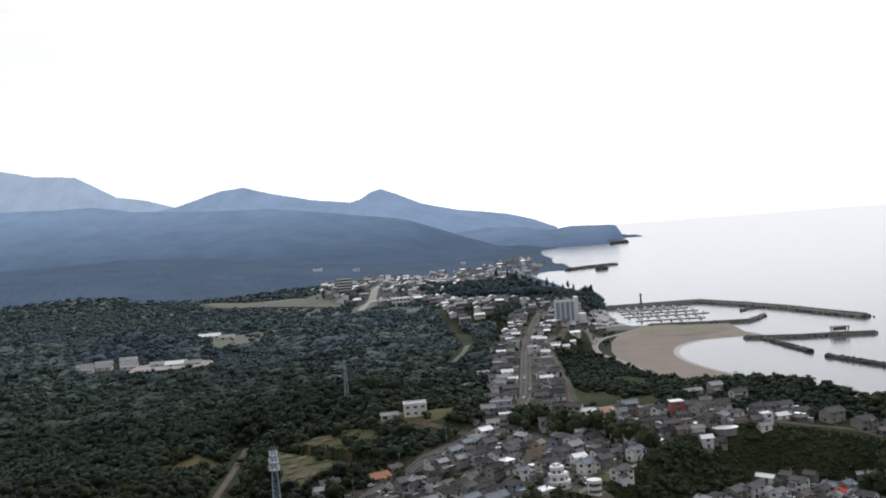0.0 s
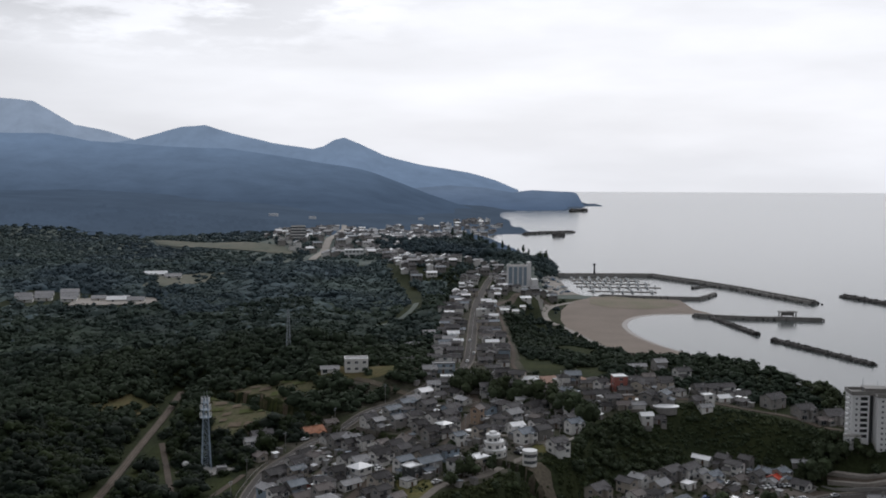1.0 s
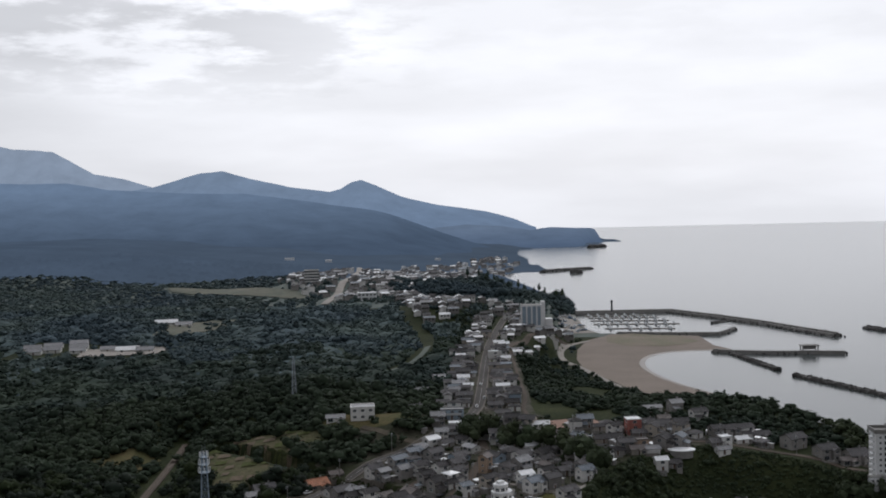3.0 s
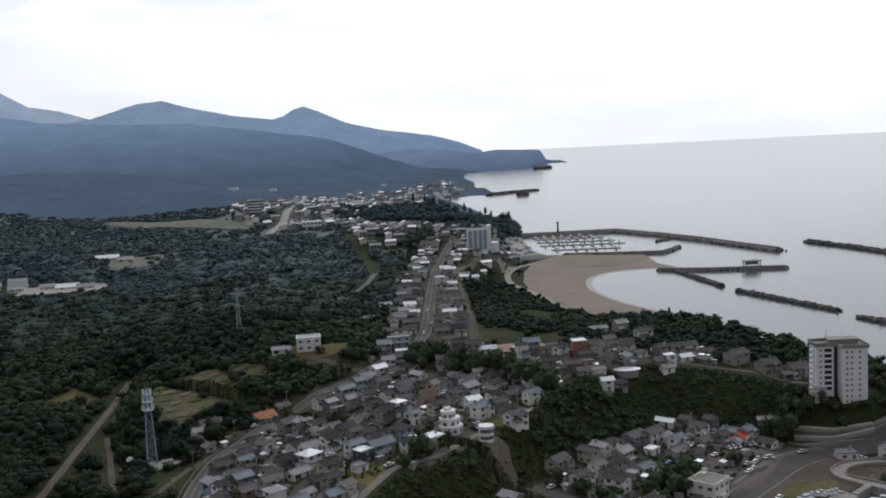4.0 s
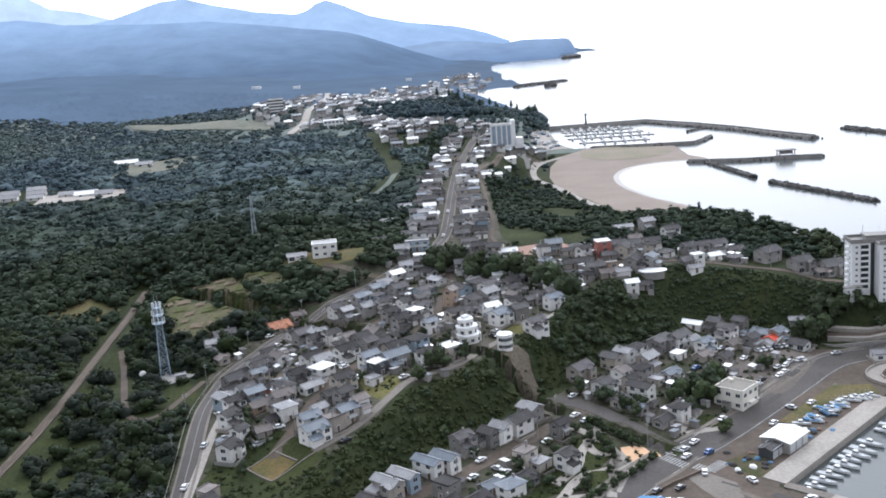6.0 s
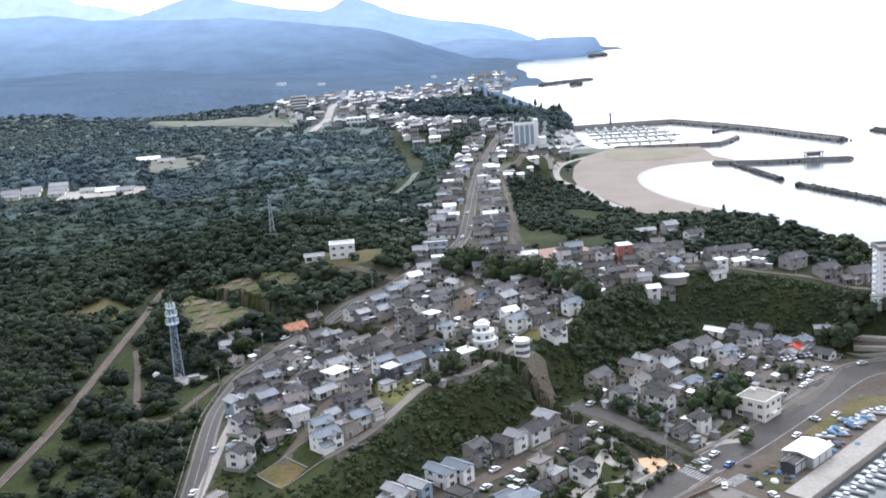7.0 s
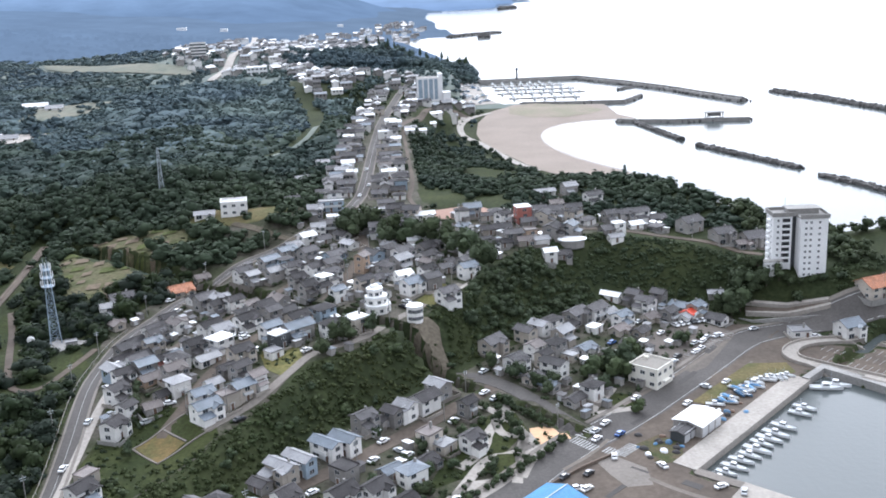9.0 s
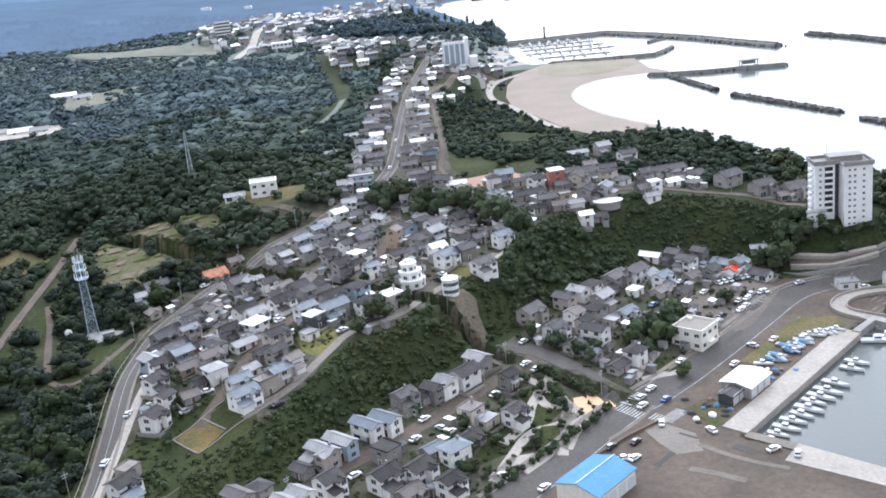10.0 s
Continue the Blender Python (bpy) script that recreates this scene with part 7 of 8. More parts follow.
# marina: pontoons with yachts
for row, (ax, ay, bx, by) in enumerate(((104, 1100, 196, 1092), (104, 1132, 190, 1124), (104, 1160, 184, 1156), (112, 1060, 184, 1052), (102, 1180, 176, 1180))):
    pontoon = tagged(new("pontoon"), "long pale floating pontoon of the marina", "pontoon")
    bm = bmesh.new()
    prism(bm, [(ax, ay - 1.3), (bx, by - 1.3), (bx, by + 1.3), (ax, ay + 1.3)], -0.3, 0.7)
    part("deck", bm, PALE_CONCRETE, pontoon)
    count = 9 if row < 3 else 7
    for k in range(count):
        s = (k + 0.5) / count
        x, y = ax + (bx - ax) * s, ay + (by - ay) * s
        for sgn in (-1, 1):
            if rng.random() < 0.8:
                boat(round(x, 1), round(y + sgn * 6.5, 1), 90 * sgn, 0.1, rng.choice((0, 0, 1)), False, "marina boats", "white yacht berthed at a marina pontoon")
patch("marina_yard", [(70, 1010), (104, 1016), (92, 1060), (91, 1186), (60, 1190), (56, 1080)], 0.4, PALE_CONCRETE, "pale concrete yard of the marina", "yard", fine=12)
for k in range(26):
    x, y = rng.uniform(62, 88), rng.uniform(1020, 1180)
    boat(round(x, 1), round(y, 1), rng.uniform(0, 180), gz(x, y) + 0.9, rng.choice((0, 1, 2)), rng.random() < 0.2, "boats in the marina yard", "boat laid up in the marina yard")
# deck house at the end of the jetty, and the light on the breakwater
jetty_house = thing("jetty_house", 264.5, 864, 2.2, 2, "open concrete deck house on legs beside the jetty", "pavilion")
part("deck", boxes((-8, 8, -4, 4, 4.6, 5.2)), CONCRETE, jetty_house)
part("wall", boxes((-5, 5, -2.5, 2.5, 1.6, 4.6)), CONCRETE, jetty_house)
for lx in (-6.5, 6.5):
    for ly in (-3, 3):
        part("leg", boxes((lx - 0.4, lx + 0.4, ly - 0.4, ly + 0.4, -4, 4.6)), CONCRETE, jetty_house)
lighthouse = thing("harbour_light", 137, 1204, 3.2, 0, "small dark harbour light on the breakwater", "lighthouse")
bm = bmesh.new()
bar(bm, (0, 0, -1), (0, 0, 11), 1.3, 10, 0.9)
part("tower", bm, WALL["d"], lighthouse)
part("lantern", drum(1.4, 11, 13, 1.0, 10), GLASS, lighthouse)
part("gallery", drum(2.0, 10.7, 11, 1.0, 12), WALL["d"], lighthouse)


# nets, crates and sheeted heaps on the weedy plot by the sheds
rng = random.Random(63)
HEAP_MESHES = []
for heap_mat, word in ((BLUE_COVER, "blue"), (ROOF["w"], "white"), (ROOF["d"], "dark"), (DOOR, "brown")):
    _bm = bmesh.new()
    bmesh.ops.create_icosphere(_bm, subdivisions=2, radius=1)
    for v in _bm.verts:
        v.co.z = max(-0.2, v.co.z * 0.8) + rng.uniform(-0.1, 0.1)
        v.co.x *= 1.3 + rng.uniform(-0.15, 0.15)
    me = bpy.data.meshes.new("sheet")
    _bm.to_mesh(me)
    _bm.free()
    me.materials.append(heap_mat)
    HEAP_MESHES.append((me, word))
for k in range(34):
    x, y = (rng.uniform(62, 78), rng.uniform(264, 286)) if k < 24 else (rng.uniform(92, 104), rng.uniform(288, 300))
    if k < 24 and (not bool(inside([(62, 277), (72, 287), (79, 276), (76, 264), (68, 263)], np.array(x), np.array(y))) or math.hypot(x - 79, y - 278) < 4.5):
        continue
    me, word = rng.choice(HEAP_MESHES)
    size = rng.uniform(0.5, 1.15)
    heap_ob = thing("gear_heap", round(x, 1), round(y, 1), gz(x, y) + 0.22, rng.uniform(0, 180), f"low heap of fishing gear under a {word} sheet", "heap", "heaps of fishing gear")
    shared("sheet", me, heap_ob, Matrix.Diagonal((size, size, size, 1)))


# ---- trees ----
def icosphere(level):
    bm = bmesh.new()
    bmesh.ops.create_icosphere(bm, subdivisions=level, radius=1)
    v = np.array([p.co for p in bm.verts])
    f = np.array([[q.index for q in face.verts] for face in bm.faces])
    bm.free()
    return v, f


BALL1, BALL2 = icosphere(1), icosphere(2)


def crown_arrays(seed, tufts, tuft_size, lobes=5, fine_core=True, tall=1.0, cone=False):
    """A crown of unit radius about its middle: a knobbly inside and many small bent leaf clumps over several lobes."""
    rs = np.random.RandomState(seed)
    verts, tris = [], []
    base = 0
    centres = rs.normal(0, 0.36, (lobes, 3)) * (1, 1, 0.7 * tall)
    sizes = rs.uniform(0.42, 0.68, lobes)
    if cone:
        centres = np.stack([rs.normal(0, 0.10, lobes), rs.normal(0, 0.10, lobes), np.linspace(-0.9, 1.0, lobes) * tall], 1)
        sizes = np.linspace(0.62, 0.18, lobes)
    v0, f0 = BALL2 if fine_core else BALL1
    for c, s in zip(centres, sizes):
        jit = 1 + rs.normal(0, 0.16, len(v0))
        verts.append(v0 * jit[:, None] * s * 0.82 + c)
        tris.append(f0 + base)
        base += len(v0)
    which = rs.randint(0, lobes, tufts)
    ways = rs.normal(0, 1, (tufts, 3))
    ways /= np.linalg.norm(ways, axis=1, keepdims=True)
    ways[:, 2] = np.where(rs.rand(tufts) < 0.6, np.abs(ways[:, 2]), ways[:, 2])
    mid = centres[which] + ways * (sizes[which] * rs.uniform(0.8, 1.12, tufts))[:, None]
    t1 = np.cross(ways, rs.normal(0, 1, (tufts, 3)))
    t1 /= np.linalg.norm(t1, axis=1, keepdims=True)
    t2 = np.cross(ways, t1)
    tilt = rs.normal(0, 0.5, (tufts, 1))
    t1 = t1 + ways * tilt
    s = (tuft_size * rs.uniform(0.6, 1.3, tufts))[:, None]
    quad = np.stack([mid - t1 * s, mid - t2 * s * 0.7 + ways * s * 0.25, mid + t1 * s, mid + t2 * s * 0.7 + ways * s * 0.2], 1)
    verts.append(quad.reshape(-1, 3))
    k = base + 4 * np.arange(tufts)
    tris.append(np.concatenate([np.stack([k, k + 1, k + 2], 1), np.stack([k, k + 2, k + 3], 1)]))
    return np.concatenate(verts), np.concatenate(tris)


NEAR_CROWNS = [crown_arrays(s, 130, 0.15, 7, False) for s in range(6)]
MID_CROWNS = [crown_arrays(20 + s, 46, 0.24, 4, False) for s in range(5)]
HILL_CROWNS = [crown_arrays(80 + s, 26, 0.30, 3, False) for s in range(5)]
FAR_CROWNS = [crown_arrays(40 + s, 16, 0.34, 2, False) for s in range(4)]
CONE_CROWNS = [crown_arrays(60 + s, 80, 0.16, 6, False, 1.0, True) for s in range(3)]


def wood(name, spots, kit, material, label, category="wood", soft=False):
    """Many trees as one body of leaves: rows of x, y, crown radius, height of the crown's middle above the ground, squash."""
    verts, tris = [], []
    base = 0
    rs = np.random.RandomState(len(spots))
    for x, y, r, up, tall in spots:
        v, f = kit[rs.randint(len(kit))]
        a = rs.rand() * 6.283
        c, s = math.cos(a), math.sin(a)
        p = np.empty_like(v)
        p[:, 0] = (v[:, 0] * c - v[:, 1] * s) * r + x
        p[:, 1] = (v[:, 0] * s + v[:, 1] * c) * r + y
        p[:, 2] = v[:, 2] * r * tall + up + gz(x, y)
        verts.append(p)
        tris.append(f + base)
        base += len(v)
    if verts:
        body = raw_object(name, np.concatenate(verts), np.concatenate(tris), material, label, category, "stuff")
        if soft:
            body.data.polygons.foreach_set("use_smooth", np.ones(len(body.data.polygons), bool))
        return body


HOUSE_XY = np.array([(a, c, r) for a, c, r in FOOTPRINTS])
CLEAR = [(ALLOTMENT, 0.93), ([(-104, 470), (-84, 484), (-56, 482), (-50, 470), (-66, 462), (-92, 464)], 0.85),
         ([(7, 508), (24, 507), (33, 474), (19, 466), (9, 480)], 1), ([(10, 462), (34, 470), (48, 452), (28, 448), (12, 452)], 1), ([(2, 440), (12, 466), (34, 474), (44, 500), (52, 470), (40, 440)], 0.85), ([(38, 540), (66, 545), (70, 592), (42, 618), (34, 590)], 0.95), ([(8, 770), (48, 776), (50, 838), (10, 838)], 0.8), ([(8, 788), (26, 800), (56, 915), (48, 922), (20, 840)], 1), ([(-142, 362), (-126, 356), (-116, 364), (-132, 374)], 1),
         ([(-302, 828), (-302, 882), (-268, 907), (-236, 892), (-240, 844), (-268, 822)], 0.9), ([(-390, 722), (-262, 722), (-256, 790), (-300, 800), (-390, 815)], 0.95),
         ([(-424, 1268), (-330, 1212), (-228, 1152), (-200, 1106), (-218, 1090), (-300, 1122), (-406, 1218)], 1), ([(-82, 262), (-70, 284), (-55, 270), (-62, 258)], 1), ([(-160, 340), (-135, 300), (-112, 300), (-112, 345)], 0.55),
         ([(-163, 240), (-140, 236), (-128, 270), (-138, 306), (-160, 336)], 0.8), ([(-163, 350), (-148, 360), (-146, 392), (-162, 404)], 0.85), ([(-214, 440), (-184, 446), (-180, 470), (-206, 476)], 0.8), ([(-126, 322), (-116, 316), (-110, 340), (-118, 356), (-128, 350)], 0.85)]


def scatter(seed, x0, x1, y0, y1, step, keep, road_gap=4.0, house_gap=3.5, chance=1.0):
    """Jittered spots over a rectangle that the rule keeps, clear of roads, houses and open ground."""
    rs = np.random.RandomState(seed)
    gx, gy = np.meshgrid(np.arange(x0, x1, step), np.arange(y0, y1, step), indexing="ij")
    x, y = (gx + rs.uniform(-0.45, 0.45, gx.shape) * step).ravel(), (gy + rs.uniform(-0.45, 0.45, gy.shape) * step).ravel()
    ok = keep(x, y) & (rs.rand(len(x)) < chance)
    ok &= (x + 10 < 0.47 * (y + 80) + 22) & (x + 10 > -0.53 * (y + 80) - 22)
    ok &= side(COAST, x, y) > 5
    for line, half in ROADS:
        ok &= np.abs(side(line, x, y)) > half + road_gap
    for a, c, r in HOUSE_XY:
        ok &= (x - a) ** 2 + (y - c) ** 2 > (r + house_gap) ** 2
    for poly, share in CLEAR:
        ok &= ~(inside(poly, x, y) & (rs.rand(len(x)) < share))
    return x[ok], y[ok], rs


def spots_of(x, y, rs, r0, r1, up0, up1, t0=0.6, t1=0.95):
    r = rs.uniform(r0, r1, len(x)) * np.where(rs.rand(len(x)) < 0.3, 0.62, 1.0) * np.where(rs.rand(len(x)) < 0.12, 1.35, 1.0)
    return list(zip(x.tolist(), y.tolist(), r.tolist(), (r * rs.uniform(up0, up1, len(x))).tolist(), rs.uniform(t0, t1, len(x)).tolist()))


def in_town(x, y):
    return inside(TOWN, x, y) | inside(HARBOUR_QUARTER, x, y)


# bluff: scrub on the open part, dense trees further on
x, y, rs = scatter(1, -70, 190, 225, 425, 4.0, lambda x, y: (side(FOOT, x, y) > 1.0) & (side(CREST, x, y) < -0.5) & (x > 14 + 0 * y) & (x < 66 + 6 * np.sin(y * 0.3)) & ~((np.abs(x - 16) < 9) & (np.abs(y - 334) < 14)), 2.0, 2.0)
bluff_wood = spots_of(x, y, rs, 1.7, 3.2, 0.4, 0.75)
wood("forest", [q for k, q in enumerate(bluff_wood) if k % 3 == 0], NEAR_CROWNS, LEAF[0], "green trees covering the bluff")
wood("forest", [q for k, q in enumerate(bluff_wood) if k % 3], NEAR_CROWNS, LEAF[1], "dense dark trees covering the bluff")
RAMP = [(124, 368), (131, 383), (146, 384), (164, 376), (166, 360), (130, 364)]
x, y, rs = scatter(21, 22, 190, 330, 425, 1.6, lambda x, y: (side(FOOT, x, y) > 0.5) & (side(CREST, x, y) < 1.0) & ~inside(RAMP, x, y), 1.2, 1.2, 0.85)
wood("scrub", spots_of(x, y, rs, 0.9, 1.7, 0.05, 0.3), FAR_CROWNS, LEAF[0], "smooth green creeper and scrub on the slope under the heights", "scrub")
x, y, rs = scatter(22, 66, 150, 365, 420, 7.0, lambda x, y: (side(FOOT, x, y) > 2) & (side(CREST, x, y) < -1) & ~inside(RAMP, x, y), 1.5, 2.0, 0.22)
wood("bushes", spots_of(x, y, rs, 1.6, 2.8, 0.4, 0.7), NEAR_CROWNS, LEAF[1], "dark bushes scattered on the slope under the heights", "scrub")
x, y, rs = scatter(2, -70, 30, 225, 360, 1.45, lambda x, y: (side(FOOT, x, y) > 0.5) & (side(CREST, x, y) < 0.5) & (x <= 25) & ~inside([(0, 338), (6, 342), (11.5, 338), (14.5, 325), (10.3, 319.5), (4, 328), (-2.4, 327)], x, y) | ((x <= 14) & (np.sin(x * 1.7) * np.sin(y * 1.3) > 0.72)), 1.0, 1.5, 0.72)
wood("scrub", spots_of(x, y, rs, 0.8, 1.6, 0.05, 0.3), FAR_CROWNS, LEAF[2], "green scrub and brambles on the open bluff", "scrub")
x, y, rs = scatter(3, -60, 14, 235, 345, 5.2, lambda x, y: (side(FOOT, x, y) > 1) & (side(CREST, x, y) < -1) & (x <= 14) & (np.sin(x * 0.21 + 1) * np.sin(y * 0.17) > -0.25), 1.0, 1.6, 0.5)
wood("bushes", spots_of(x, y, rs, 1.2, 2.6, 0.3, 0.6), NEAR_CROWNS, LEAF[0], "dark bushes scattered on the bluff", "scrub")
# valley west of the main road, near part
west = lambda x, y: (side(MAIN, x, y) > 5) & (x < -40) & ~in_town(x, y)  # noqa: E731
x, y, rs = scatter(4, -330, -40, 195, 560, 4.9, west, 3.0, 3.0)
valley_wood = spots_of(x, y, rs, 3.4, 5.6, 0.25, 0.6, 0.55, 0.85)
wood("forest", [s for k, s in enumerate(valley_wood) if s[1] < 420 and k % 2], NEAR_CROWNS, DIM_VALLEY_LEAF[0], "mixed green woodland filling the valley")
wood("forest", [s for k, s in enumerate(valley_wood) if s[1] < 420 and not k % 2], NEAR_CROWNS, DIM_VALLEY_LEAF[1], "mixed dark woodland filling the valley")
wood("forest", [s for s in valley_wood if s[1] >= 420], MID_CROWNS, MID_WOOD, "woodland on the far side of the valley")
x, y, rs = scatter(5, -330, -95, 195, 480, 4.2, west, 1.8, 1.5, 0.5)
wood("scrub", spots_of(x, y, rs, 0.9, 1.9, 0.4, 0.6), MID_CROWNS, DIM_VALLEY_LEAF[0], "green undergrowth of the valley in a dimmed leaf tone", "scrub")
# closed leaf canopy of the hinterland: overlapping crown domes, open at roads, houses and clearings
CX, CY = np.meshgrid(np.arange(-580, -36, 2.2), np.arange(556, 1018, 2.4), indexing="ij")
rs = np.random.RandomState(6)
dome = np.full(CX.shape, 0.2)
for ox in np.arange(-580, -36, 7.2):
    for oy in np.arange(556, 1018, 7.2):
        ax, ay, r = ox + rs.uniform(-3, 3), oy + rs.uniform(-3, 3), rs.uniform(3.2, 6.4) * (1.4 if rs.rand() < 0.12 else 1.0)
        i0, i1, j0, j1 = int((ax - r + 580) / 2.2), int((ax + r + 580) / 2.2) + 2, int((ay - r - 556) / 2.4), int((ay + r - 556) / 2.4) + 2
        cell = (slice(max(i0, 0), max(i1, 0)), slice(max(j0, 0), max(j1, 0)))
        d2 = ((CX[cell] - ax) ** 2 + (CY[cell] - ay) ** 2) / (r * r)
        dome[cell] = np.maximum(dome[cell], 0.2 + r * rs.uniform(0.35, 0.6) * np.sqrt(np.clip(1 - d2, 0, 1)))
dome += rs.uniform(-0.5, 0.5, dome.shape)
shut = (CX > -0.53 * (CY + 80) - 40) & ((CY < 950) | (CX < -130)) & ((CX < -70) | (CY < 860)) & (west(CX, CY) | (CY > 560))
for line, half in ROADS:
    shut &= np.abs(side(line, CX, CY)) > half + 4
for a, c, r in HOUSE_XY:
    shut &= (CX - a) ** 2 + (CY - c) ** 2 > (r + 3) ** 2
for poly, share in CLEAR:
    shut &= ~inside(poly, CX, CY)
CZ = ground_z(CX, CY) + np.where(shut, dome, -2.0)
grid_i = np.arange(CX.size).reshape(CX.shape)
quads = np.stack([grid_i[:-1, :-1], grid_i[1:, :-1], grid_i[1:, 1:], grid_i[:-1, 1:]], -1).reshape(-1, 4)
any_shut = (shut[:-1, :-1] | shut[1:, :-1] | shut[1:, 1:] | shut[:-1, 1:]).ravel()
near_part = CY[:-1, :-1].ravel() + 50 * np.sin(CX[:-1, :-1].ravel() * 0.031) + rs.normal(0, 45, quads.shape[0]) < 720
for chosen, leaf_mat in ((near_part & any_shut, HAZY_HILL_WOOD), (~near_part & any_shut, HAZY_FAR_WOOD)):
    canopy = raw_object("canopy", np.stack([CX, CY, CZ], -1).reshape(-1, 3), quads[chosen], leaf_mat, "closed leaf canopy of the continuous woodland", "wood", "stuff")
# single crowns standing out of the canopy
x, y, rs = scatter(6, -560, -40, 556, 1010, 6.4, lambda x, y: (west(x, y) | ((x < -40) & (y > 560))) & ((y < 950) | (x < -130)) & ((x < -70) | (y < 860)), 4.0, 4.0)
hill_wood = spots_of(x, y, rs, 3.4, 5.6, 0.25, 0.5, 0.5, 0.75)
wood("forest", [q for q in hill_wood if q[1] + 40 * math.sin(q[0] * 0.05) < 720], HILL_CROWNS, HAZY_HILL_WOOD, "crowns of the woodland beyond the mast", soft=True)
wood("forest", [q for q in hill_wood if q[1] + 40 * math.sin(q[0] * 0.05) >= 720], HILL_CROWNS, HAZY_FAR_WOOD, "crowns of the woodland below the far village", soft=True)
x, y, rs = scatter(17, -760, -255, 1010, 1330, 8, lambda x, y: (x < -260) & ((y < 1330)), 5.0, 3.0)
wood("forest", spots_of(x, y, rs, 5, 8, 0.0, 0.15, 0.35, 0.5), FAR_CROWNS, HAZY_FAR_WOOD, "low woodland beside the long field")
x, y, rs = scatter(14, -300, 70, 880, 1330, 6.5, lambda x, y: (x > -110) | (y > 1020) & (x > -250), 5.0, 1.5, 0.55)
wood("trees", spots_of(x, y, rs, 2.8, 4.8, 0.3, 0.5), FAR_CROWNS, HAZY_FAR_WOOD, "scattered trees among the houses of the far village")
# these crowns glow in the haze colour of the far land
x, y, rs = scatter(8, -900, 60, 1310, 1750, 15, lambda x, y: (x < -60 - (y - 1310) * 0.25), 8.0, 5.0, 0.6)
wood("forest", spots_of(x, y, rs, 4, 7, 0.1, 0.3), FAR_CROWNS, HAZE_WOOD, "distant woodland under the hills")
# east: wood between the road and the bay, and the coastal strip
x, y, rs = scatter(9, -5, 200, 428, 730, 4.8, lambda x, y: ~in_town(x, y) & ((x > 8) | (y > 470)) & (side(BANK, x, y) > np.where(y > 600, 4, 0)), 3.0, 2.5)
east_wood = spots_of(x, y, rs, 3.0, 4.6, 0.25, 0.55, 0.5, 0.75)
wood("forest", east_wood, MID_CROWNS, MID_WOOD, "dark coastal woodland above the bay")
x, y, rs = scatter(10, -40, 110, 690, 1010, 6, lambda x, y: ~in_town(x, y) & (side(BANK, x, y) > -3), 3.5, 4.0, 0.6)
wood("forest", spots_of(x, y, rs, 2.4, 4.0, 0.5, 0.8), MID_CROWNS, HAZY_HILL_WOOD, "trees between the hotel and the beach")
x, y, rs = scatter(15, 44, 120, 672, 960, 4, lambda x, y: (np.abs(side(SHORE_LANE, x, y) + 7) < 3.2), 1.5, 2.0, 0.55)
wood("shore_trees", spots_of(x, y, rs, 1.8, 3.2, 0.6, 1.0), MID_CROWNS, MID_WOOD, "row of dark trees between the promenade and the beach", "trees")
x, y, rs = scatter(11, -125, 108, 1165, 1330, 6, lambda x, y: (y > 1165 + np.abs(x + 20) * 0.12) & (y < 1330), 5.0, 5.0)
wood("forest", spots_of(x, y, rs, 4.5, 6.5, 0.7, 1.1), MID_CROWNS, HAZY_FAR_WOOD, "dark wooded headland beyond the marina")
# garden trees among the houses along the main road
x, y, rs = scatter(23, -48, 14, 500, 905, 4.6, lambda x, y: (np.abs(side(MAIN, x, y)) > 6), 1.5, 0.2, 0.6)
wood("garden_trees", spots_of(x, y, rs, 1.3, 2.5, 0.5, 0.9), FAR_CROWNS, MID_WOOD, "dark garden trees among the houses along the main road", "trees")
# wooded slope under the apartments
x, y, rs = scatter(12, 150, 240, 330, 470, 4.2, lambda x, y: (y > 366) & ~((x > 168) & (y < 385)) & ~((x > 185) & (y < 420)), 3.0, 3.0)
wood("forest", spots_of(x, y, rs, 2.4, 4.2, 0.8, 1.1), MID_CROWNS, LEAF[1], "dark trees round the apartment tower")

# rough growth at the end of the upper town, round the fields
PLATEAU = [(-92, 240), (-74, 242), (-62, 255), (-53, 268), (-58, 288), (-80, 292), (-92, 284)]
x, y, rs = scatter(24, -95, -50, 236, 294, 1.8, lambda x, y: inside(PLATEAU, x, y) & ~inside([(-80, 271), (-66, 285), (-55, 272), (-69.6, 259)], x, y), 0.8, 0.3, 0.5)
wood("scrub", spots_of(x, y, rs, 0.4, 1.1, 0.2, 0.5), FAR_CROWNS, LEAF[2], "rough weeds and brambles round the fields", "scrub")
# hedges and garden shrubs between the houses
x, y, rs = scatter(16, -112, 150, 236, 470, 2.7, lambda x, y: in_town(x, y) & ~inside(HARBOUR_FRONT, x, y), 0.7, -0.6, 0.42)
shrubs = spots_of(x, y, rs, 0.6, 1.5, 0.3, 0.6)
wood("garden_shrubs", shrubs, FAR_CROWNS, LEAF[1], "dark hedges and shrubs in the gardens", "shrubs")

# single trees in the town, parks and along the crest
CROWN_MESHES = []
for k, (v, f) in enumerate(NEAR_CROWNS[:5] + CONE_CROWNS):
    me = bpy.data.meshes.new("crown")
    me.from_pydata(v.tolist(), [], f.tolist())
    me.materials.append((LEAF[1], LEAF[0], LEAF[1], LEAF[1], LEAF[1], PINE, PINE, PINE)[k])
    CROWN_MESHES.append(me)
TRUNK_MESH = bpy.data.meshes.new("trunk")
_bm = bmesh.new()
bar(_bm, (0, 0, -0.15), (0.02, 0.01, 1.0), 0.075, 7, 0.035)
bar(_bm, (0, 0, 0.55), (0.35, 0.12, 1.15), 0.04, 5, 0.015)
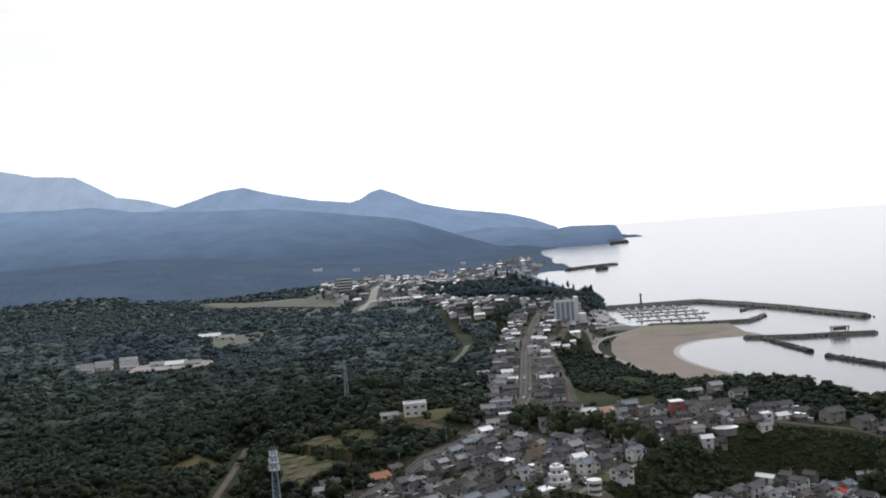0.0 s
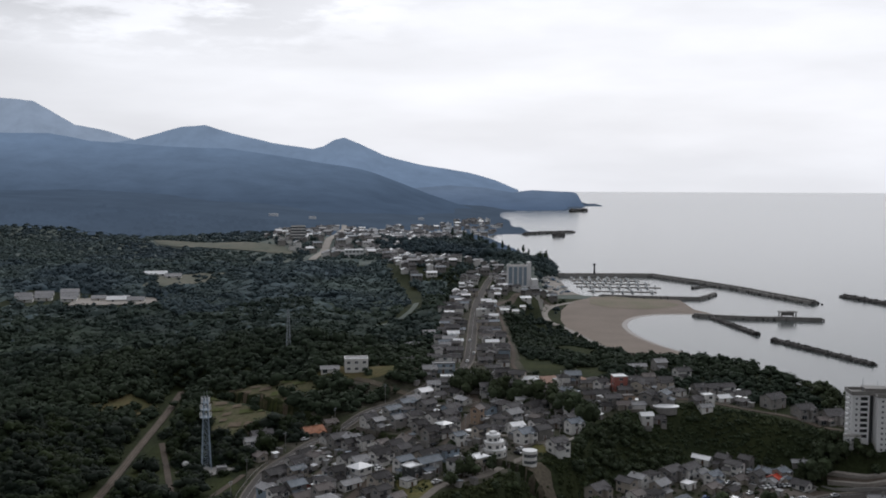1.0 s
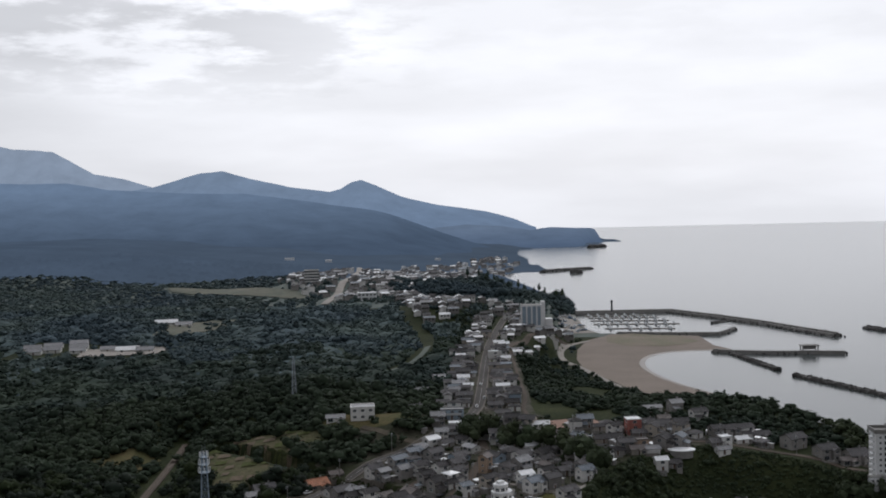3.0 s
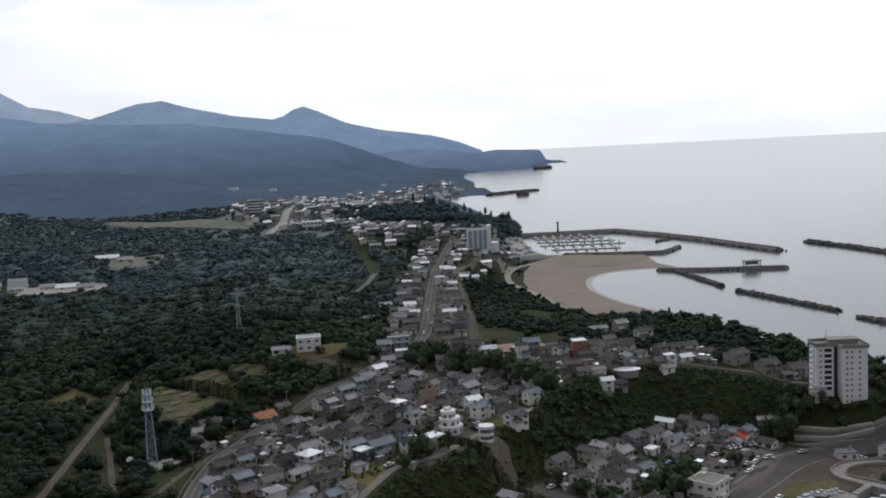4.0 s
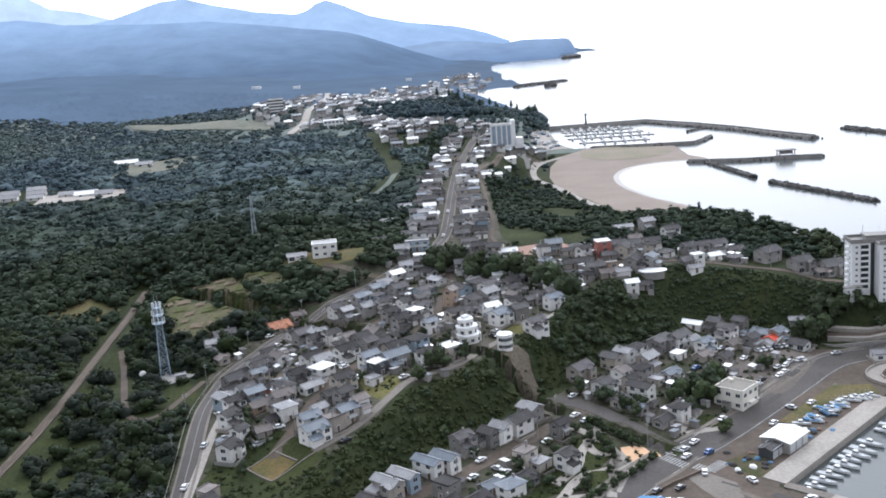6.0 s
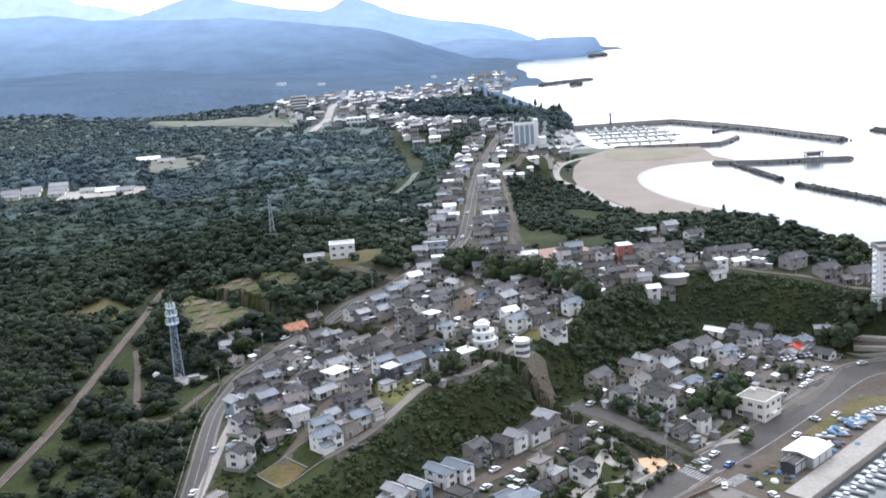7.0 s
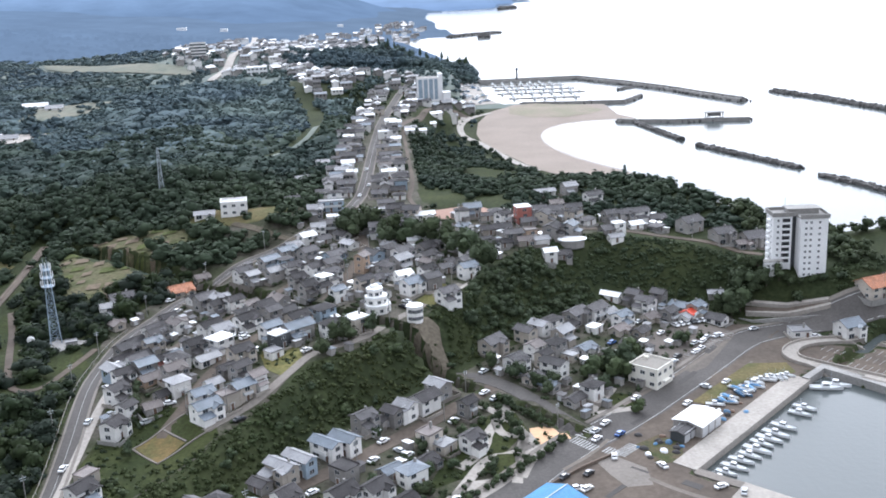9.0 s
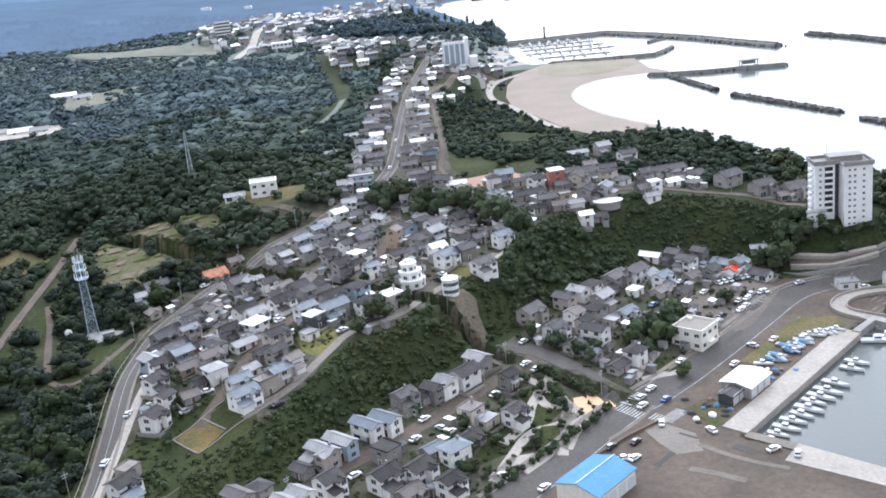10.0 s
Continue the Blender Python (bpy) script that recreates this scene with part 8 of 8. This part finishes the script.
bar(_bm, (0, 0, 0.6), (-0.28, 0.2, 1.2), 0.04, 5, 0.015)
bar(_bm, (0, 0, 0.5), (-0.1, -0.34, 1.1), 0.04, 5, 0.015)
_bm.to_mesh(TRUNK_MESH)
_bm.free()
TRUNK_MESH.materials.append(BARK)


def tree(x, y, r, model, group, label, up=1.1):
    ob = thing("tree", x, y, gz(x, y), (x * 37) % 360, label, "tree", group)
    shared("trunk", TRUNK_MESH, ob, Matrix.Diagonal((r, r, r * up, 1)))
    shared("crown", CROWN_MESHES[model], ob, Matrix.Translation((0, 0, r * up)) @ Matrix.Diagonal((r, r, r * 0.95, 1)))


rng = random.Random(17)
for x, y, r in ((-26, 441, 6.5), (-20, 446, 7), (-14, 441, 6), (-21, 436, 5.5), (-5, 430, 6), (2, 424, 6), (10, 418, 6.5), (18, 412, 6), (14, 426, 5), (24, 402, 6), (26, 395, 6.5), (-8, 424, 5), (30, 386, 6),
                (-20, 322, 4.2), (-24, 321, 3.6), (-12, 329, 3.2), (-28, 312, 3), (68, 318, 4.6), (72, 325, 5), (66, 326, 4.4), (60, 320, 4.5), (76, 333, 4.8), (96.5, 347, 3.0), (98.6, 347.8, 2.6), (123.5, 373, 6.0), (128, 377, 5.5), (119, 376, 4.5), (134, 382.5, 4.6), (136, 383, 3.8), (140, 382.4, 4.0), (144.6, 382.0, 3.4), (148, 380, 2.6), (138, 387, 3.6), (129, 384, 5.0), (131, 386, 4.6), (152, 379.6, 1.6), (157, 379, 1.8), (161, 378.4, 1.6), (133, 390, 4.0),
                (86, 325, 3), (63, 311, 3), (-96, 318, 3), (-90, 312, 2.6), (-84, 300, 2.4), (-82, 292, 2.6), (-79, 268, 2.2), (-46, 292, 2.2), (34, 318, 3.4), (40, 312, 3), (27, 326, 3.2), (44, 308, 2.6), (46, 315, 2.6), (70, 296, 2.6)):
    tree(x, y, r, rng.randrange(5), "town trees", "broad dark green tree standing among the houses")
for k in range(26):
    s = k / 25
    x, y = 4 + 40 * s + rng.uniform(-0.8, 0.8), 236 + 42 * s + rng.uniform(-0.8, 0.8)
    tree(round(x, 1), round(y, 1), rng.uniform(0.9, 1.6), k % 5, "park edge trees", "small dark tree in the hedge row by the harbour road", 0.9)
for k in range(18):
    s = k / 17
    x, y = 44 - 14 * s + rng.uniform(-0.6, 0.6), 289 + 17 * s
    tree(round(x - 3.5, 1), round(y - 3.0, 1), rng.uniform(1.1, 1.8), rng.randrange(5), "park shrubs", "low rounded shrub beside the street")
for k in range(46):
    x, y = rng.uniform(-14, 32), rng.uniform(238, 300)
    if near_road(x, y, 1.5) or any(math.hypot(x - a, y - c) < r + 0.8 for a, c, r in FOOTPRINTS):
        continue
    tree(round(x, 1), round(y, 1), rng.uniform(1.2, 2.4), rng.randrange(5), "garden trees", "small garden tree between the houses")
for k in range(150):
    x, y = rng.uniform(-104, 100), rng.uniform(280, 460)
    if not bool(inside(TOWN, np.array(x), np.array(y))) or near_road(x, y, 1.2) or any(math.hypot(x - a, y - c) < r * 0.9 + 0.8 for a, c, r in FOOTPRINTS):
        continue
    tree(round(x, 1), round(y, 1), rng.uniform(1.0, 2.3), rng.randrange(5), "garden trees", "small garden tree between the houses")
for k in range(24):
    s = rng.random()
    x, y = -36 + 128 * s + rng.uniform(-4, 4), 1306 - 60 * s + rng.uniform(-10, 10)
    if float(side(COAST, x, y)) > 4:
        tree(round(x, 1), round(y, 1), rng.uniform(2.4, 4.0), 5 + k % 3, "headland pines", "tall ragged pine on the headland", 4.9)
for x, y, r in ((153, 590, 4.0), (148, 610, 3.4), (140, 640, 3.2), (160, 566, 3.0)):
    tree(x, y, r, 5, "headland pines", "tall ragged pine on the shore", 1.9)


# sheds, carports and tanks in the yards
SHED_WALL = bpy.data.meshes.new("wall")
_bm = boxes((-1.3, 1.3, -0.95, 0.95, -0.4, 2.0))
_bm.to_mesh(SHED_WALL)
SHED_WALL.materials.append(WALL["g"])
_bm.free()
SHED_DOOR = bpy.data.meshes.new("door")
_bm = boxes((-0.9, 0.5, -1.0, -0.94, 0, 1.75))
_bm.to_mesh(SHED_DOOR)
SHED_DOOR.materials.append(FRAME)
_bm.free()
SHED_ROOFS = []
for code in "wlgwb":
    me = bpy.data.meshes.new("roof")
    _bm = bmesh.new()
    v = [_bm.verts.new(p) for p in ((-1.5, -1.2, 2.02), (1.5, -1.2, 2.02), (1.5, 1.2, 2.32), (-1.5, 1.2, 2.32), (-1.5, -1.2, 2.12), (1.5, -1.2, 2.12), (1.5, 1.2, 2.42), (-1.5, 1.2, 2.42))]
    for q in ((0, 3, 2, 1), (4, 5, 6, 7), (0, 1, 5, 4), (1, 2, 6, 5), (2, 3, 7, 6), (3, 0, 4, 7)):
        _bm.faces.new([v[i] for i in q])
    _bm.to_mesh(me)
    _bm.free()
    me.materials.append(ROOF[code])
    SHED_ROOFS.append((code, me))
rng = random.Random(77)
made = 0
for _ in range(3000):
    if made == 170:
        break
    x, y = rng.uniform(-108, 112), rng.uniform(240, 470)
    if not (bool(inside(TOWN, np.array(x), np.array(y))) or bool(inside(HARBOUR_QUARTER, np.array(x), np.array(y)))) or bool(inside(HARBOUR_FRONT, np.array(x), np.array(y))) or near_road(x, y, 1.6) or any(math.hypot(x - a, y - c) < r * 0.85 + 1.5 for a, c, r in FOOTPRINTS):
        continue
    if float(side(CREST, x, y)) * float(side(FOOT, x, y)) < 0 or (0 < x < 48 and y < 302) or (x < -50 and y < 284):
        continue
    code, roof_me = rng.choice(SHED_ROOFS)
    FOOTPRINTS.append((x, y, 1.6))
    shed = thing("garden_shed", round(x, 1), round(y, 1), gz(x, y) + 0.1, rng.choice((43, 133, 223, 313)), f"small grey yard shed with a {ROOF_WORDS[code]} lean-to roof", "shed", "yard sheds")
    shared("wall", SHED_WALL, shed)
    shared("door", SHED_DOOR, shed)
    shared("roof", roof_me, shed)
    made += 1


# ---- hills of the distance ----
def range_backdrop(name, ridge, depth, foot_z, material, label, rough=6.0, steps=90, rows=14, seed=1, taper=110):
    """A far range: a crest line through a few summits (x, y, z), with a spurred slope towards the town."""
    rs = np.random.RandomState(seed)
    t = np.linspace(0, len(ridge) - 1, steps)
    base_i = np.clip(t.astype(int), 0, len(ridge) - 2)
    k = smooth(t - base_i) * 0.6 + (t - base_i) * 0.4
    pts = np.array(ridge, float)
    line = pts[base_i] * (1 - k)[:, None] + pts[base_i + 1] * k[:, None]
    wob = sum(np.sin(t * f + rs.rand() * 6) / f for f in (2.3, 4.1, 7.7, 13.0, 23.0))
    line[:, 2] += wob * rough
    verts = []
    for r in range(rows):
        s = r / (rows - 1)
        drop = 1 - s ** 0.85
        spur = (np.sin(t * 5 + s * 2) + np.sin(t * 11.3 - s * 3)) * 0.016 * s * (1 - s) * 4
        z = foot_z + (line[:, 2] - foot_z) * np.clip(drop + spur, -0.02, 1.02)
        px, py = line[:, 0] * (1 - 0.1 * s), line[:, 1] - depth * s
        z = np.where(z > -5, -5 + (z + 5) * smooth((side(COAST, px, py) - 4) / taper), z)
        verts.append(np.stack([px, py, z], 1))
    verts.append(np.stack([line[:, 0], line[:, 1] + 60, np.full(steps, -5.0)], 1))
    verts = [verts[-1]] + verts[:-1]
    idx = np.arange(steps * (rows + 1)).reshape(rows + 1, steps)
    faces = np.stack([idx[1:, :-1], idx[1:, 1:], idx[:-1, 1:], idx[:-1, :-1]], -1).reshape(-1, 4)
    ob = raw_object(name, np.concatenate(verts), faces, material, label, "mountain", "structure")
    ob.data.polygons.foreach_set("use_smooth", np.ones(len(ob.data.polygons), bool))
    return ob


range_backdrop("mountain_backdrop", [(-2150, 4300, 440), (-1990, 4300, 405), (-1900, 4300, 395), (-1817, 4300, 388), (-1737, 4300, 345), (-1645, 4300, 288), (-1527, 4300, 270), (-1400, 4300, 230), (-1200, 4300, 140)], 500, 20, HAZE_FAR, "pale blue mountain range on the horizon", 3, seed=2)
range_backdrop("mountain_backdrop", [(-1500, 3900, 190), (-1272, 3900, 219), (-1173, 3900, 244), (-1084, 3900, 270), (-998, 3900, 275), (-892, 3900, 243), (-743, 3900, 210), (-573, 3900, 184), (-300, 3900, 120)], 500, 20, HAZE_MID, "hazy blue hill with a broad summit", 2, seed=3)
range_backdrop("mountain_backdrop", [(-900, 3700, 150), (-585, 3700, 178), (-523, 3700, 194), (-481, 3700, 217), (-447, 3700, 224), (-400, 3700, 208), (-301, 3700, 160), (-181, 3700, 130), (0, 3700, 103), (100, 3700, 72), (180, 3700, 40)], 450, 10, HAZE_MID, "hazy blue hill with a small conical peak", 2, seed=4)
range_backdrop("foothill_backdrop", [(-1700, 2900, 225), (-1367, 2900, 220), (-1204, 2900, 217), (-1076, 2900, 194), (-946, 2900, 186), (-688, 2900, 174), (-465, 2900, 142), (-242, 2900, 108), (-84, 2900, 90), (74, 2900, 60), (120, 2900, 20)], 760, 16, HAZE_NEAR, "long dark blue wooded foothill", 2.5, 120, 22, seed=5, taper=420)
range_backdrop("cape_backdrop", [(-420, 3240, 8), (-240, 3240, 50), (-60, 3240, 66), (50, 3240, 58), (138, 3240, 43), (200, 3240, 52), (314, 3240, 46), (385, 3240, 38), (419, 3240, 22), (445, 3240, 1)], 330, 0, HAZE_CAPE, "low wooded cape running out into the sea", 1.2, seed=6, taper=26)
